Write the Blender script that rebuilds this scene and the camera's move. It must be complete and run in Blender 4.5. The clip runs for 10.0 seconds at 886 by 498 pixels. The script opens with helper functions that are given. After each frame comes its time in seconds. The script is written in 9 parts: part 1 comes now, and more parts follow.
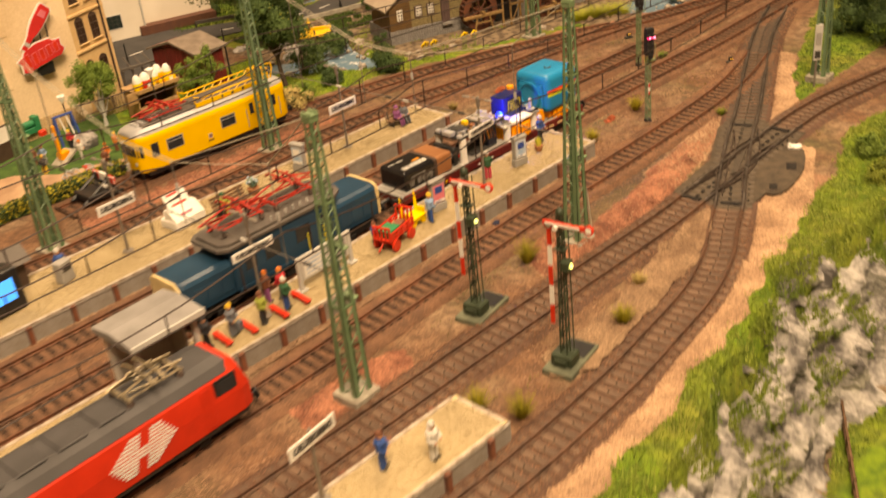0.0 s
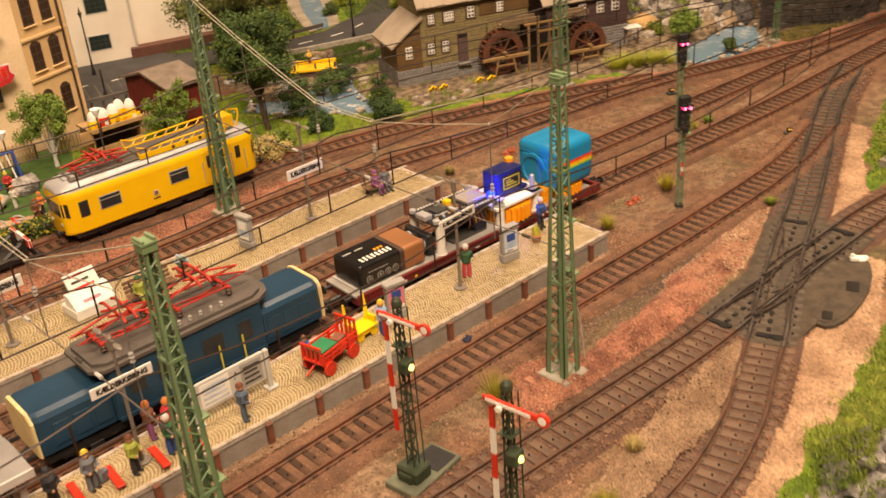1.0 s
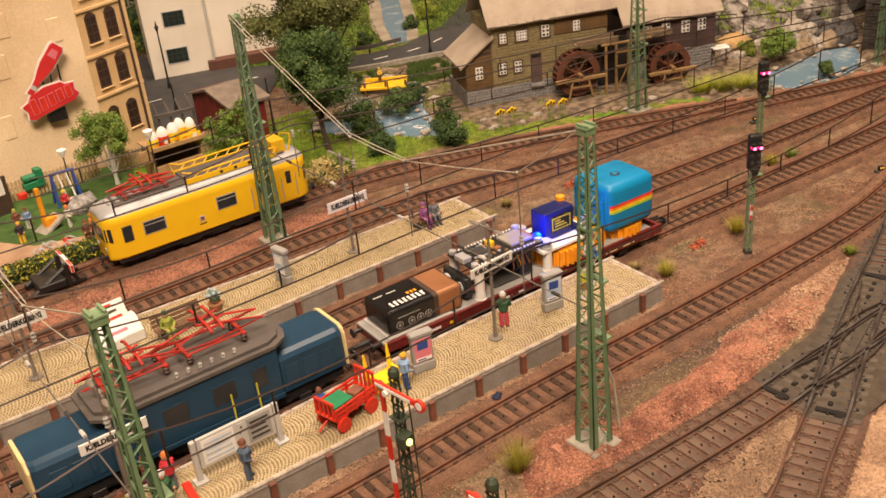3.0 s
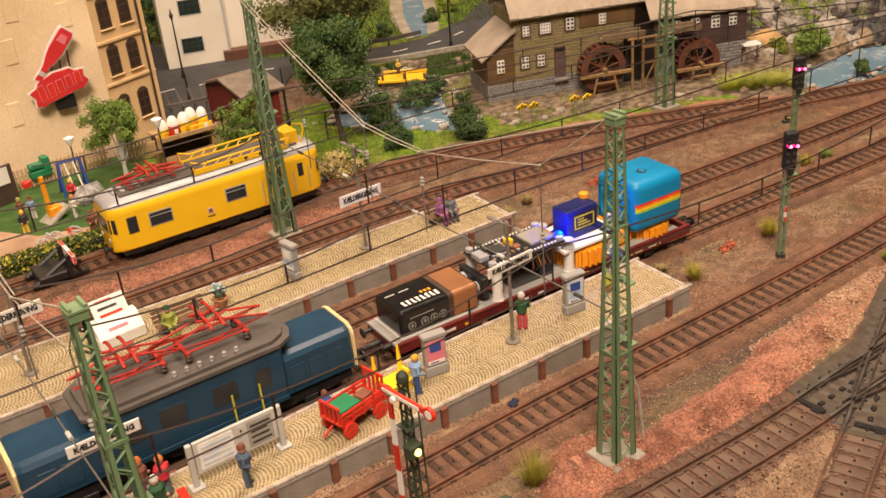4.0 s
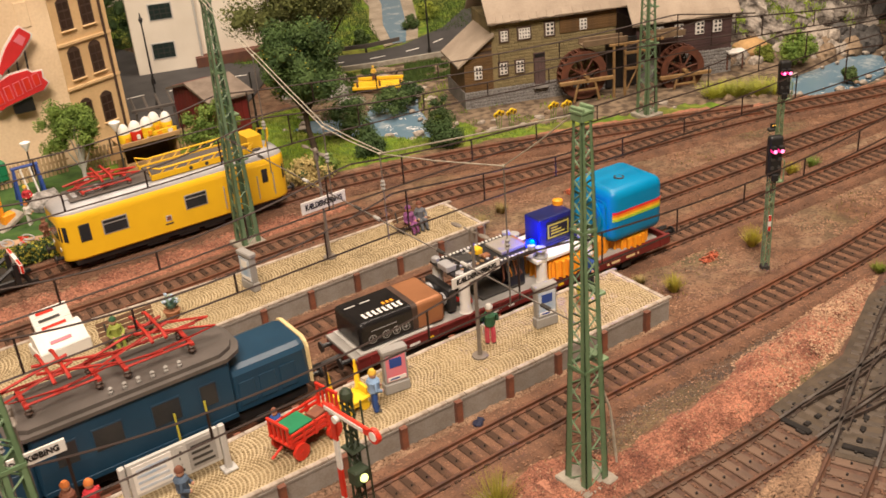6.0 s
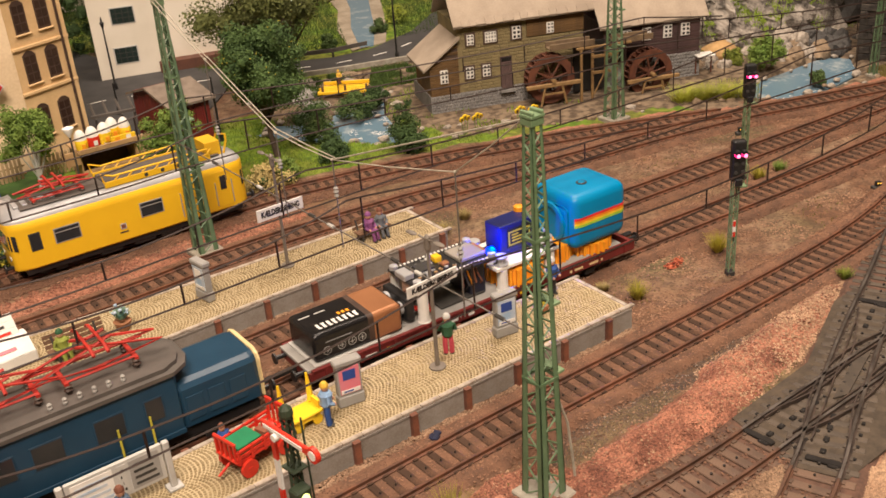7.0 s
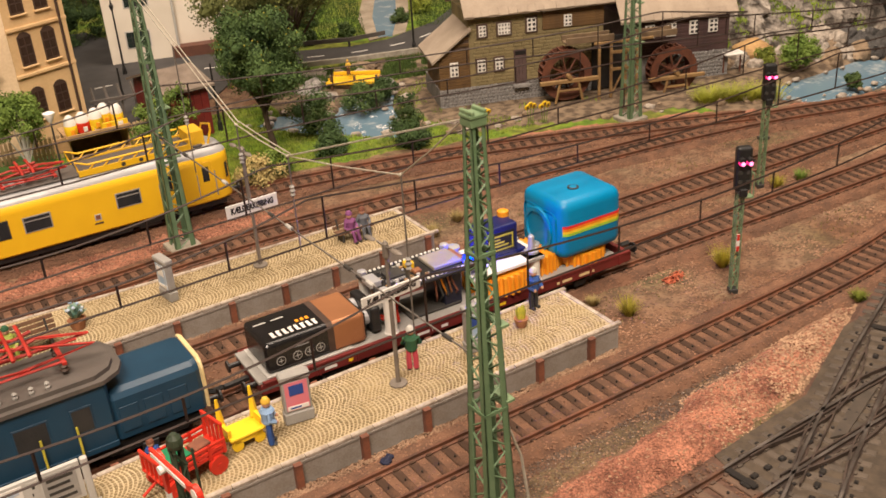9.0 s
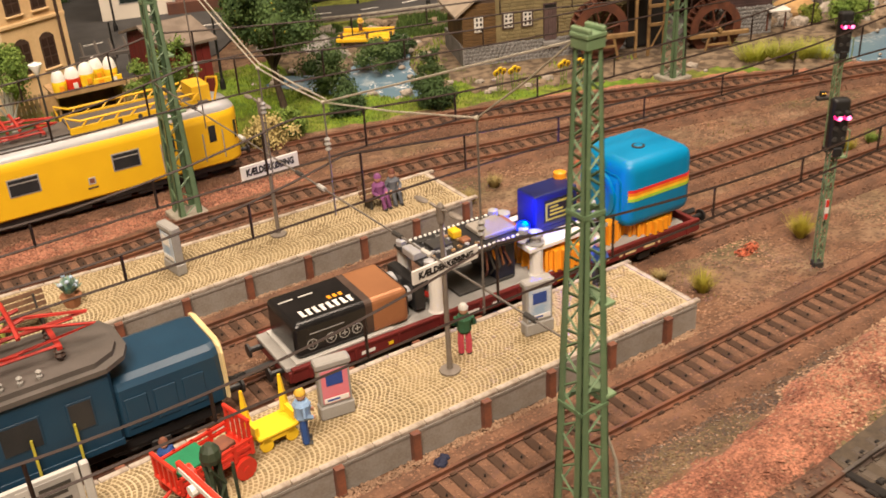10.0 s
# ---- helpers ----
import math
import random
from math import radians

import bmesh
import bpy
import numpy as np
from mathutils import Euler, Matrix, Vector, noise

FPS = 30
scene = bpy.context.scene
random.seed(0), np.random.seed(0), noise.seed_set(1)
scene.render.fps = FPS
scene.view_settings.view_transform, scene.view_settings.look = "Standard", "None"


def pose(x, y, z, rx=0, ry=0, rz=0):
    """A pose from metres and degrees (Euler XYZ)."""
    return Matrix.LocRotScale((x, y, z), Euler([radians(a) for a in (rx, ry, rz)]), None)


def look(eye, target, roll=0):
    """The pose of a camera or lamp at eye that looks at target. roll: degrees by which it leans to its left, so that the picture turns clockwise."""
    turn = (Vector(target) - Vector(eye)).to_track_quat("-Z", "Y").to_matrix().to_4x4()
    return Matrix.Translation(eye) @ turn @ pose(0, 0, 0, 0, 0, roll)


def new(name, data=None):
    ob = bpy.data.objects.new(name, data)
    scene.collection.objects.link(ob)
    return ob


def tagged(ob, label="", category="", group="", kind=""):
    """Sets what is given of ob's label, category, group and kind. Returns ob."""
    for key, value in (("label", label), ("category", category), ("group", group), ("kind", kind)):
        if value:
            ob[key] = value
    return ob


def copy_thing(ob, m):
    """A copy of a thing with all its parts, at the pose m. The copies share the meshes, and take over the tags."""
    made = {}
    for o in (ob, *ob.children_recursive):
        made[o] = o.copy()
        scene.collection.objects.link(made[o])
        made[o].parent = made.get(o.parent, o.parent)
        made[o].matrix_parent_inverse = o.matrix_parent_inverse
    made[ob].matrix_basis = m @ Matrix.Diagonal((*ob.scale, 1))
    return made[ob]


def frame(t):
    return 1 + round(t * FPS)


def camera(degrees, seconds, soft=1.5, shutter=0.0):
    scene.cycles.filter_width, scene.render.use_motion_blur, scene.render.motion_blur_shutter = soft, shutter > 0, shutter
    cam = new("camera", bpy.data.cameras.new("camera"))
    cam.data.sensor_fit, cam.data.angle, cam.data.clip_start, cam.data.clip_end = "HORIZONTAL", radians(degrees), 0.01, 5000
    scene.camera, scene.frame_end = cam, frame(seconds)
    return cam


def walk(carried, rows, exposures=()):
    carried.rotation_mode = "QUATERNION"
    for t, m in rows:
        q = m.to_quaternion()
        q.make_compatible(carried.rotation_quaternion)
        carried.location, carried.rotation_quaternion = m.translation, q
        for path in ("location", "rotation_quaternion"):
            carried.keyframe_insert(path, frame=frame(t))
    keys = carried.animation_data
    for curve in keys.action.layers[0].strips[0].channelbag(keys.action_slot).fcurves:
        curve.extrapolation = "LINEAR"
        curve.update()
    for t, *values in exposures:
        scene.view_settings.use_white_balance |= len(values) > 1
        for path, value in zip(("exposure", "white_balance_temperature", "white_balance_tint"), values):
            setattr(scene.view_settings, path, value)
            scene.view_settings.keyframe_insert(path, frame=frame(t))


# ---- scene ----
# A model railway at scale 1:87. Lengths below are written in metres of the full-size
# railway and brought to the size of the model by K.
K = 1 / 87
cam = camera(48.1, 10.0, soft=1.6, shutter=0.5)
# seconds, eye x, y, z, yaw, pitch, roll
ROWS = [
    (0, -38.129, -29.553, 26.591, -43.476, -28.722, -6.250),
    (0.5, -30.926, -26.458, 25.667, -41.986, -27.467, -5.305),
    (1, -25.765, -23.872, 25.012, -39.521, -27.840, -4.563),
    (1.5, -23.373, -23.303, 24.930, -36.290, -27.504, -4.643),
    (2, -21.405, -23.537, 25.374, -33.993, -27.383, -5.667),
    (2.5, -21.150, -23.597, 25.560, -33.123, -27.315, -6.020),
    (4, -19.757, -21.599, 24.096, -31.346, -27.198, -5.308),
    (4.5, -19.095, -20.936, 23.650, -30.918, -26.784, -5.376),
    (5, -18.685, -20.595, 23.170, -30.931, -26.632, -5.128),
    (5.5, -18.337, -20.491, 22.868, -31.381, -26.439, -4.942),
    (7, -16.466, -20.094, 22.181, -33.362, -26.147, -4.507),
    (7.5, -15.943, -19.947, 22.115, -33.677, -26.052, -4.463),
    (8, -14.677, -19.796, 21.835, -32.847, -26.278, -4.350),
    (8.5, -13.138, -20.020, 21.828, -30.853, -26.177, -4.449),
    (9, -12.302, -19.273, 21.106, -30.180, -26.350, -3.985),
    (9.5, -12.149, -16.541, 19.766, -30.735, -26.882, -3.871),
    (10, -12.000, -14.184, 18.595, -31.028, -27.714, -3.452),
]


def eye_pose(x, y, z, yaw, pitch, roll):
    a, b = radians(yaw), radians(pitch)
    ahead = Vector((-math.sin(a) * math.cos(b), math.cos(a) * math.cos(b), math.sin(b)))
    eye = Vector((x, y, z)) * K
    return look(eye, eye + ahead, roll)


walk(cam, [(t, eye_pose(*row)) for t, *row in ROWS],
     exposures=[(0.0, 0.13, 7900, 10), (0.5, 0.11, 7250, 12), (1.0, 0.08, 7000, 14), (2.0, 0.05, 6700, 17), (2.5, 0.03, 6450, 15), (4.0, 0.07, 6150, 13),
                (5.5, 0.05, 5850, 11), (7.0, 0.02, 5800, 11), (8.5, 0.0, 5850, 11), (9.3, 0.09, 5850, 11), (10.0, 0.15, 5900, 10)])

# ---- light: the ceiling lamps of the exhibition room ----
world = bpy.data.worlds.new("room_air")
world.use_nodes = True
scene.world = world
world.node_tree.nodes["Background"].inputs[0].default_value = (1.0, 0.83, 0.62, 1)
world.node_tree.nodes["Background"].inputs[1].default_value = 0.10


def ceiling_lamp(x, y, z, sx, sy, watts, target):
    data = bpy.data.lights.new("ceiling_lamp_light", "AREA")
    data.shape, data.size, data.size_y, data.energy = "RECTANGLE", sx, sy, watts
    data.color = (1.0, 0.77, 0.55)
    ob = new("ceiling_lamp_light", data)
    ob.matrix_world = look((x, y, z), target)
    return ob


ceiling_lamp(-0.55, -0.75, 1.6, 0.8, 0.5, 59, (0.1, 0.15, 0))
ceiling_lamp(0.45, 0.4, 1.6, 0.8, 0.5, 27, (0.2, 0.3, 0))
# ---- materials ----
def nodes_of(name):
    m = bpy.data.materials.new(name)
    m.use_nodes = True
    return m, m.node_tree.nodes, m.node_tree.links, m.node_tree.nodes["Principled BSDF"]


def rgba(c):
    return (c[0], c[1], c[2], 1)


def mat(name, c1, c2=None, scale=2.0, rough=0.6, metal=0.0, bump=0.0, fine=20.0, jitter=0.0, spec=0.4, mix=(0.35, 0.65), emit=None, glow=0.0):
    """Two tones mixed by a coarse and a fine grain; scale and fine: features to the full-size metre."""
    m, n, l, b = nodes_of(name)
    c2 = c2 or tuple(v * 0.82 for v in c1)
    co = n.new("ShaderNodeTexCoord")
    a = n.new("ShaderNodeTexNoise")
    a.inputs["Scale"].default_value, a.inputs["Detail"].default_value = scale / K, 5
    f = n.new("ShaderNodeTexNoise")
    f.inputs["Scale"].default_value, f.inputs["Detail"].default_value = fine / K, 3
    for t in (a, f):
        l.new(co.outputs["Object"], t.inputs["Vector"])
    add = n.new("ShaderNodeMath")
    add.operation = "MULTIPLY_ADD"
    l.new(f.outputs["Fac"], add.inputs[0])
    add.inputs[1].default_value = 0.35
    l.new(a.outputs["Fac"], add.inputs[2])
    r = n.new("ShaderNodeMapRange")
    r.inputs[1].default_value, r.inputs[2].default_value = mix[0] + 0.17, mix[1] + 0.17
    l.new(add.outputs[0], r.inputs[0])
    mx = n.new("ShaderNodeMix")
    mx.data_type = "RGBA"
    mx.inputs[6].default_value, mx.inputs[7].default_value = rgba(c1), rgba(c2)
    l.new(r.outputs[0], mx.inputs[0])
    out = mx.outputs[2]
    if jitter:
        info, geo = n.new("ShaderNodeObjectInfo"), n.new("ShaderNodeNewGeometry")
        s = n.new("ShaderNodeMath")
        s.operation = "ADD"
        l.new(info.outputs["Random"], s.inputs[0])
        l.new(geo.outputs["Random Per Island"], s.inputs[1])
        w = n.new("ShaderNodeMapRange")
        w.inputs[1].default_value, w.inputs[2].default_value = 0, 2
        w.inputs[3].default_value, w.inputs[4].default_value = 1 - jitter, 1 + jitter
        l.new(s.outputs[0], w.inputs[0])
        h = n.new("ShaderNodeHueSaturation")
        l.new(out, h.inputs["Color"])
        l.new(w.outputs[0], h.inputs["Value"])
        out = h.outputs[0]
    l.new(out, b.inputs["Base Color"])
    b.inputs["Roughness"].default_value, b.inputs["Metallic"].default_value = rough, metal
    b.inputs["Specular IOR Level"].default_value = spec
    if bump:
        k = n.new("ShaderNodeBump")
        k.inputs["Strength"].default_value, k.inputs["Distance"].default_value = bump, 0.0006
        l.new(add.outputs[0], k.inputs["Height"])
        l.new(k.outputs[0], b.inputs["Normal"])
    if emit:
        b.inputs["Emission Color"].default_value, b.inputs["Emission Strength"].default_value = rgba(emit), glow
    return m


M = {}
M["rail"] = mat("rusty_rail", (0.175, 0.072, 0.038), (0.075, 0.038, 0.025), 1.1, 0.6, 0.15, 0.2)
M["rail_dark"] = mat("blackened_rail", (0.085, 0.06, 0.048), (0.035, 0.027, 0.023), 1.0, 0.5, 0.3, 0.1)
M["rail_brown"] = mat("dull_brown_rail", (0.135, 0.068, 0.042), (0.07, 0.04, 0.028), 1.5, 0.5, 0.3, 0.2)
M["rail_top"] = mat("worn_rail_head", (0.26, 0.23, 0.21), (0.10, 0.085, 0.075), 0.8, 0.32, 0.7)
M["sleeper"] = mat("brown_plastic_sleeper", (0.130, 0.080, 0.053), (0.078, 0.049, 0.034), 1.2, 0.7, 0, 0.5, jitter=0.3)
M["sleeper_grey"] = mat("grey_plastic_sleeper", (0.092, 0.071, 0.053), (0.055, 0.044, 0.034), 1.2, 0.7, 0, 0.3, jitter=0.2)
M["stud"] = mat("dark_centre_stud", (0.02, 0.016, 0.014), rough=0.5)
M["sleeper_dark"] = mat("dark_brown_sleeper", (0.052, 0.031, 0.021), (0.115, 0.062, 0.038), 1.3, 0.85, 0, 0.6, jitter=0.3, spec=0.15, mix=(0.50, 0.74))
M["bed"] = mat("rust_brown_ballast_bed", (0.175, 0.090, 0.052), (0.095, 0.051, 0.032), 1.2, 0.9, 0, 1.0, 11)
M["bed_dark"] = mat("dark_brown_ballast_bed", (0.122, 0.066, 0.044), (0.075, 0.042, 0.03), 3.0, 0.9, 0, 1.0, 9)
M["bed_grey"] = mat("dark_turnout_bed", (0.084, 0.063, 0.043), (0.05, 0.038, 0.027), 1.5, 0.85, 0, 0.6, 9)
M["stone_brown"] = mat("brown_ballast_stone", (0.33, 0.195, 0.122), (0.165, 0.092, 0.058), 0.35, 0.85, 0, 0.3, jitter=0.6)
M["stone_red"] = mat("red_gravel", (0.46, 0.205, 0.125), (0.19, 0.075, 0.047), 0.7, 0.85, 0, 0.3, jitter=0.8)
M["stone_beige"] = mat("beige_gravel", (0.42, 0.28, 0.175), (0.26, 0.16, 0.098), 0.5, 0.85, 0, 0.3, jitter=0.6)
M["cobble"] = mat("sandstone_cobble", (0.25, 0.185, 0.092), (0.175, 0.126, 0.06), 0.5, 0.75, 0, 0.4, jitter=0.25)
M["joint"] = mat("pale_sand_joint", (0.48, 0.39, 0.24), (0.39, 0.315, 0.185), 0.6, 0.9, 0, 0.3)
M["coping"] = mat("pale_coping_stone", (0.46, 0.40, 0.335), (0.25, 0.20, 0.155), 2.2, 0.75, 0, 0.6, jitter=0.15, mix=(0.4, 0.75))
M["panel"] = mat("grey_concrete_panel", (0.31, 0.285, 0.255), (0.20, 0.165, 0.13), 0.55, 0.8, 0, 0.3, 14, jitter=0.1, mix=(0.42, 0.7))
M["post"] = mat("rust_red_post", (0.235, 0.085, 0.045), (0.13, 0.055, 0.035), 2, 0.65, 0, 0.3, jitter=0.2)
M["mast"] = mat("green_painted_steel", (0.145, 0.22, 0.12), (0.105, 0.175, 0.09), 1.2, 0.5, 0.0, 0.2)
M["mast_pale"] = mat("pale_green_steel", (0.19, 0.27, 0.15), (0.14, 0.21, 0.11), 1.2, 0.5)
M["concrete"] = mat("pale_concrete_foot", (0.36, 0.34, 0.28), (0.25, 0.22, 0.18), 2, 0.85, 0, 0.4)
M["wire"] = mat("black_contact_wire", (0.035, 0.022, 0.018), rough=0.5, metal=0.3)
M["cord"] = mat("beige_span_cord", (0.44, 0.40, 0.32), (0.32, 0.29, 0.23), 4, 0.7)
M["steel_wire"] = mat("grey_span_wire", (0.20, 0.18, 0.16), rough=0.45, metal=0.4)
M["white"] = mat("white_enamel", (0.78, 0.76, 0.72), (0.68, 0.66, 0.62), 1, 0.5)
M["black"] = mat("black_plastic", (0.012, 0.012, 0.013), (0.02, 0.019, 0.019), 2, 0.42)
M["wrapper"] = mat("glossy_black_wrapper", (0.008, 0.008, 0.009), (0.013, 0.012, 0.013), 2, 0.22)
M["dark"] = mat("dark_grey_plastic", (0.05, 0.048, 0.045), (0.035, 0.033, 0.03), 2, 0.55)
M["grey"] = mat("grey_plastic", (0.33, 0.32, 0.30), (0.27, 0.26, 0.245), 1, 0.6, 0, 0.1)
M["pale_grey"] = mat("pale_grey_plastic", (0.50, 0.49, 0.46), (0.43, 0.42, 0.40), 1, 0.55)
M["lead"] = mat("grey_sign_pole", (0.22, 0.19, 0.16), rough=0.5, metal=0.2)
M["yellow"] = mat("traffic_yellow_paint", (0.82, 0.50, 0.006), (0.77, 0.46, 0.006), 0.6, 0.38, 0, 0.03, spec=0.5)
M["yellow_plastic"] = mat("lemon_yellow_plastic", (0.85, 0.58, 0.01), (0.78, 0.50, 0.01), 1, 0.45)
M["red"] = mat("bright_red_plastic", (0.62, 0.035, 0.015), (0.52, 0.028, 0.012), 1, 0.42)
M["red_dark"] = mat("wine_red_paint", (0.16, 0.02, 0.018), (0.12, 0.018, 0.015), 1, 0.5)
M["silver"] = mat("silver_grey_roof", (0.42, 0.42, 0.43), (0.34, 0.34, 0.35), 0.8, 0.42, 0.2, 0.05)
M["roof_grey"] = mat("dull_grey_roof", (0.11, 0.095, 0.085), (0.08, 0.07, 0.063), 0.8, 0.6)
M["glass"] = mat("dark_window_glass", (0.022, 0.024, 0.028), (0.035, 0.035, 0.037), 0.7, 0.2, 0, 0, spec=0.3)
M["navy"] = mat("petrol_blue_paint", (0.014, 0.05, 0.095), (0.011, 0.04, 0.078), 0.7, 0.38)
M["cream"] = mat("cream_paint", (0.72, 0.58, 0.30), (0.62, 0.48, 0.24), 1.5, 0.5)
M["cyan"] = mat("cyan_printed_plastic", (0.004, 0.215, 0.45), (0.003, 0.185, 0.40), 0.5, 0.42, 0, 0.03)
M["orange"] = mat("orange_printed_plastic", (0.82, 0.33, 0.01), (0.72, 0.27, 0.008), 1, 0.45)
M["servo"] = mat("dark_blue_plastic", (0.012, 0.018, 0.11), (0.010, 0.014, 0.085), 1, 0.35)
M["copper"] = mat("copper_foil", (0.42, 0.19, 0.085), (0.35, 0.155, 0.07), 0.6, 0.38, 0.4)
M["wood"] = mat("brown_bench_wood", (0.16, 0.085, 0.045), (0.10, 0.055, 0.03), 3, 0.65, 0, 0.4)
M["wood_pale"] = mat("pale_timber", (0.42, 0.27, 0.13), (0.30, 0.18, 0.085), 2, 0.7, 0, 0.4)
M["skin"] = mat("painted_flesh_tone", (0.55, 0.30, 0.19), rough=0.6)
M["green_plastic"] = mat("green_plastic_crate", (0.02, 0.20, 0.085), rough=0.5)
M["pink"] = mat("pink_poster", (0.66, 0.16, 0.20), (0.6, 0.2, 0.25), 2, 0.5)
M["dull_red"] = mat("dull_red_lacquer", (0.44, 0.03, 0.018), (0.32, 0.024, 0.015), 2, 0.55)
M["blue_paint"] = mat("blue_paint", (0.03, 0.07, 0.30), rough=0.5)
M["lamp_red"] = mat("lit_red_lens", (0.9, 0.1, 0.2), emit=(1.0, 0.01, 0.16), glow=2.0)
M["lamp_core"] = mat("lit_lens_core", (1, 0.7, 0.8), emit=(1.0, 0.07, 0.30), glow=3.0)
M["lamp_yellow"] = mat("lit_yellow_lens", (0.9, 0.85, 0.3), emit=(0.9, 1.0, 0.3), glow=1.6)
M["lamp_blue"] = mat("lit_blue_diode", (0.01, 0.03, 0.3), spec=0.1, emit=(0.008, 0.03, 1.0), glow=3.5)
M["lamp_blue_core"] = mat("lit_diode_core", (0.02, 0.1, 0.4), spec=0.1, emit=(0.01, 0.16, 1.0), glow=3.0)
M["lamp_amber"] = mat("lit_amber_lens", (0.9, 0.5, 0.05), emit=(1.0, 0.5, 0.05), glow=1.5)
M["plaster"] = mat("ochre_plaster", (0.68, 0.48, 0.25), (0.58, 0.39, 0.19), 0.35, 0.8, 0, 0.2, 6)
M["plaster_pale"] = mat("pale_stained_plaster", (0.80, 0.63, 0.42), (0.62, 0.46, 0.28), 0.16, 0.8, 0, 0.2, 6)
M["white_wall"] = mat("white_plaster", (0.74, 0.68, 0.58), (0.66, 0.60, 0.50), 0.3, 0.8, 0, 0.2)
M["brown_frame"] = mat("dark_brown_timber", (0.07, 0.042, 0.03), (0.05, 0.03, 0.022), 2, 0.6)
M["mill_stone"] = mat("moss_brown_masonry", (0.25, 0.20, 0.095), (0.15, 0.125, 0.065), 0.7, 0.9, 0, 0.8, 8, jitter=0.25)
M["mill_plinth"] = mat("blue_grey_rubble", (0.27, 0.26, 0.25), (0.17, 0.165, 0.16), 1.5, 0.85, 0, 0.8, 8, jitter=0.25)
M["mill_wood"] = mat("brown_weatherboard", (0.15, 0.085, 0.03), (0.10, 0.058, 0.024), 1.5, 0.75, 0, 0.4, jitter=0.2)
M["slate_wall"] = mat("purple_brown_slate", (0.075, 0.042, 0.04), (0.05, 0.03, 0.03), 1.5, 0.7, 0, 0.5, jitter=0.25)
M["thatch"] = mat("taupe_board_roof", (0.37, 0.305, 0.235), (0.29, 0.235, 0.18), 0.6, 0.85, 0, 0.4, 8, jitter=0.1)
M["wheel_wood"] = mat("red_brown_wheel_timber", (0.14, 0.05, 0.026), (0.08, 0.03, 0.018), 1.5, 0.7, 0, 0.4)
M["asphalt"] = mat("model_asphalt", (0.055, 0.053, 0.053), (0.04, 0.038, 0.038), 0.6, 0.8, 0, 0.2)
M["leaf"] = mat("leaf_green_foam", (0.19, 0.27, 0.045), (0.10, 0.17, 0.025), 0.8, 0.8, jitter=0.35)
# own colour of the dark bushes; bush cores use it as painted inner shade
M["leaf_dark"] = mat("dark_leaf_and_shade_foam", (0.05, 0.09, 0.024), (0.028, 0.055, 0.015), 0.8, 0.8, jitter=0.35)
M["leaf_light"] = mat("light_leaf_foam", (0.26, 0.30, 0.035), (0.15, 0.20, 0.025), 0.8, 0.8, jitter=0.5)
M["leaf_yellow"] = mat("yellow_green_flock", (0.42, 0.36, 0.03), (0.28, 0.26, 0.03), 1, 0.8, jitter=0.5)
M["straw"] = mat("straw_tuft", (0.42, 0.33, 0.13), (0.31, 0.25, 0.09), 1, 0.8, jitter=0.4)
M["grass_long"] = mat("bright_long_grass", (0.255, 0.31, 0.05), (0.13, 0.195, 0.03), 0.4, 0.85, jitter=0.25)
M["cliff"] = mat("fissured_cast_rock", (0.46, 0.435, 0.41), (0.085, 0.078, 0.076), 0.8, 0.85, 0, 1.0, 5, mix=(0.34, 0.64))
M["grass_lime"] = mat("lime_flock", (0.37, 0.41, 0.09), (0.20, 0.28, 0.045), 0.5, 0.85, jitter=0.35)
# deep green tone, shared with the hill grass that has tree shade coloured in
M["grass_dark"] = mat("dark_and_shaded_grass_flock", (0.075, 0.118, 0.020), (0.042, 0.075, 0.014), 0.3, 0.85, jitter=0.4)
M["grass"] = mat("grass_flock", (0.215, 0.295, 0.024), (0.12, 0.185, 0.016), 0.5, 0.85, jitter=0.5)
M["leaf_deep"] = mat("blackish_green_foam", (0.082, 0.135, 0.032), (0.036, 0.07, 0.018), 0.8, 0.8, jitter=0.45)
M["bark"] = mat("grey_brown_bark", (0.085, 0.06, 0.04), (0.055, 0.038, 0.026), 3, 0.85, 0, 0.6)
M["cliff_bank"] = mat("streaked_bank_rock", (0.368, 0.328, 0.280), (0.060, 0.051, 0.043), 0.9, 0.85, 0, 1.0, 5, mix=(0.36, 0.62))
M["flock"] = mat("yellow_flock_bush", (0.42, 0.42, 0.05), (0.26, 0.30, 0.035), 1, 0.85, jitter=0.4)
M["rock"] = mat("grey_cast_rock", (0.40, 0.38, 0.36), (0.10, 0.095, 0.09), 0.45, 0.85, 0, 0.9, 5, mix=(0.38, 0.6))
M["rock_pale"] = mat("pale_cast_rock", (0.42, 0.37, 0.31), (0.16, 0.135, 0.11), 0.6, 0.85, 0, 0.8, 5)
M["water"] = mat("blue_resin_water", (0.34, 0.39, 0.41), (0.125, 0.20, 0.265), 0.7, 0.16, 0, 0.35, 4, spec=0.25, mix=(0.25, 0.46))
M["foam"] = mat("white_water_foam", (0.75, 0.76, 0.76), rough=0.5)
M["leaf_dark2"] = mat("deep_green_foam", (0.085, 0.13, 0.034), (0.038, 0.072, 0.02), 0.8, 0.8, jitter=0.35)
M["leaf_olive"] = mat("olive_brown_foam", (0.17, 0.19, 0.05), (0.10, 0.115, 0.032), 0.8, 0.8, jitter=0.35)
M["rock_dark"] = mat("dark_cast_rock", (0.10, 0.095, 0.09), (0.035, 0.032, 0.03), 0.5, 0.85, 0, 0.8, 5)
M["scrub"] = mat("olive_scrub", (0.24, 0.19, 0.06), (0.16, 0.14, 0.045), 1, 0.85, jitter=0.4)
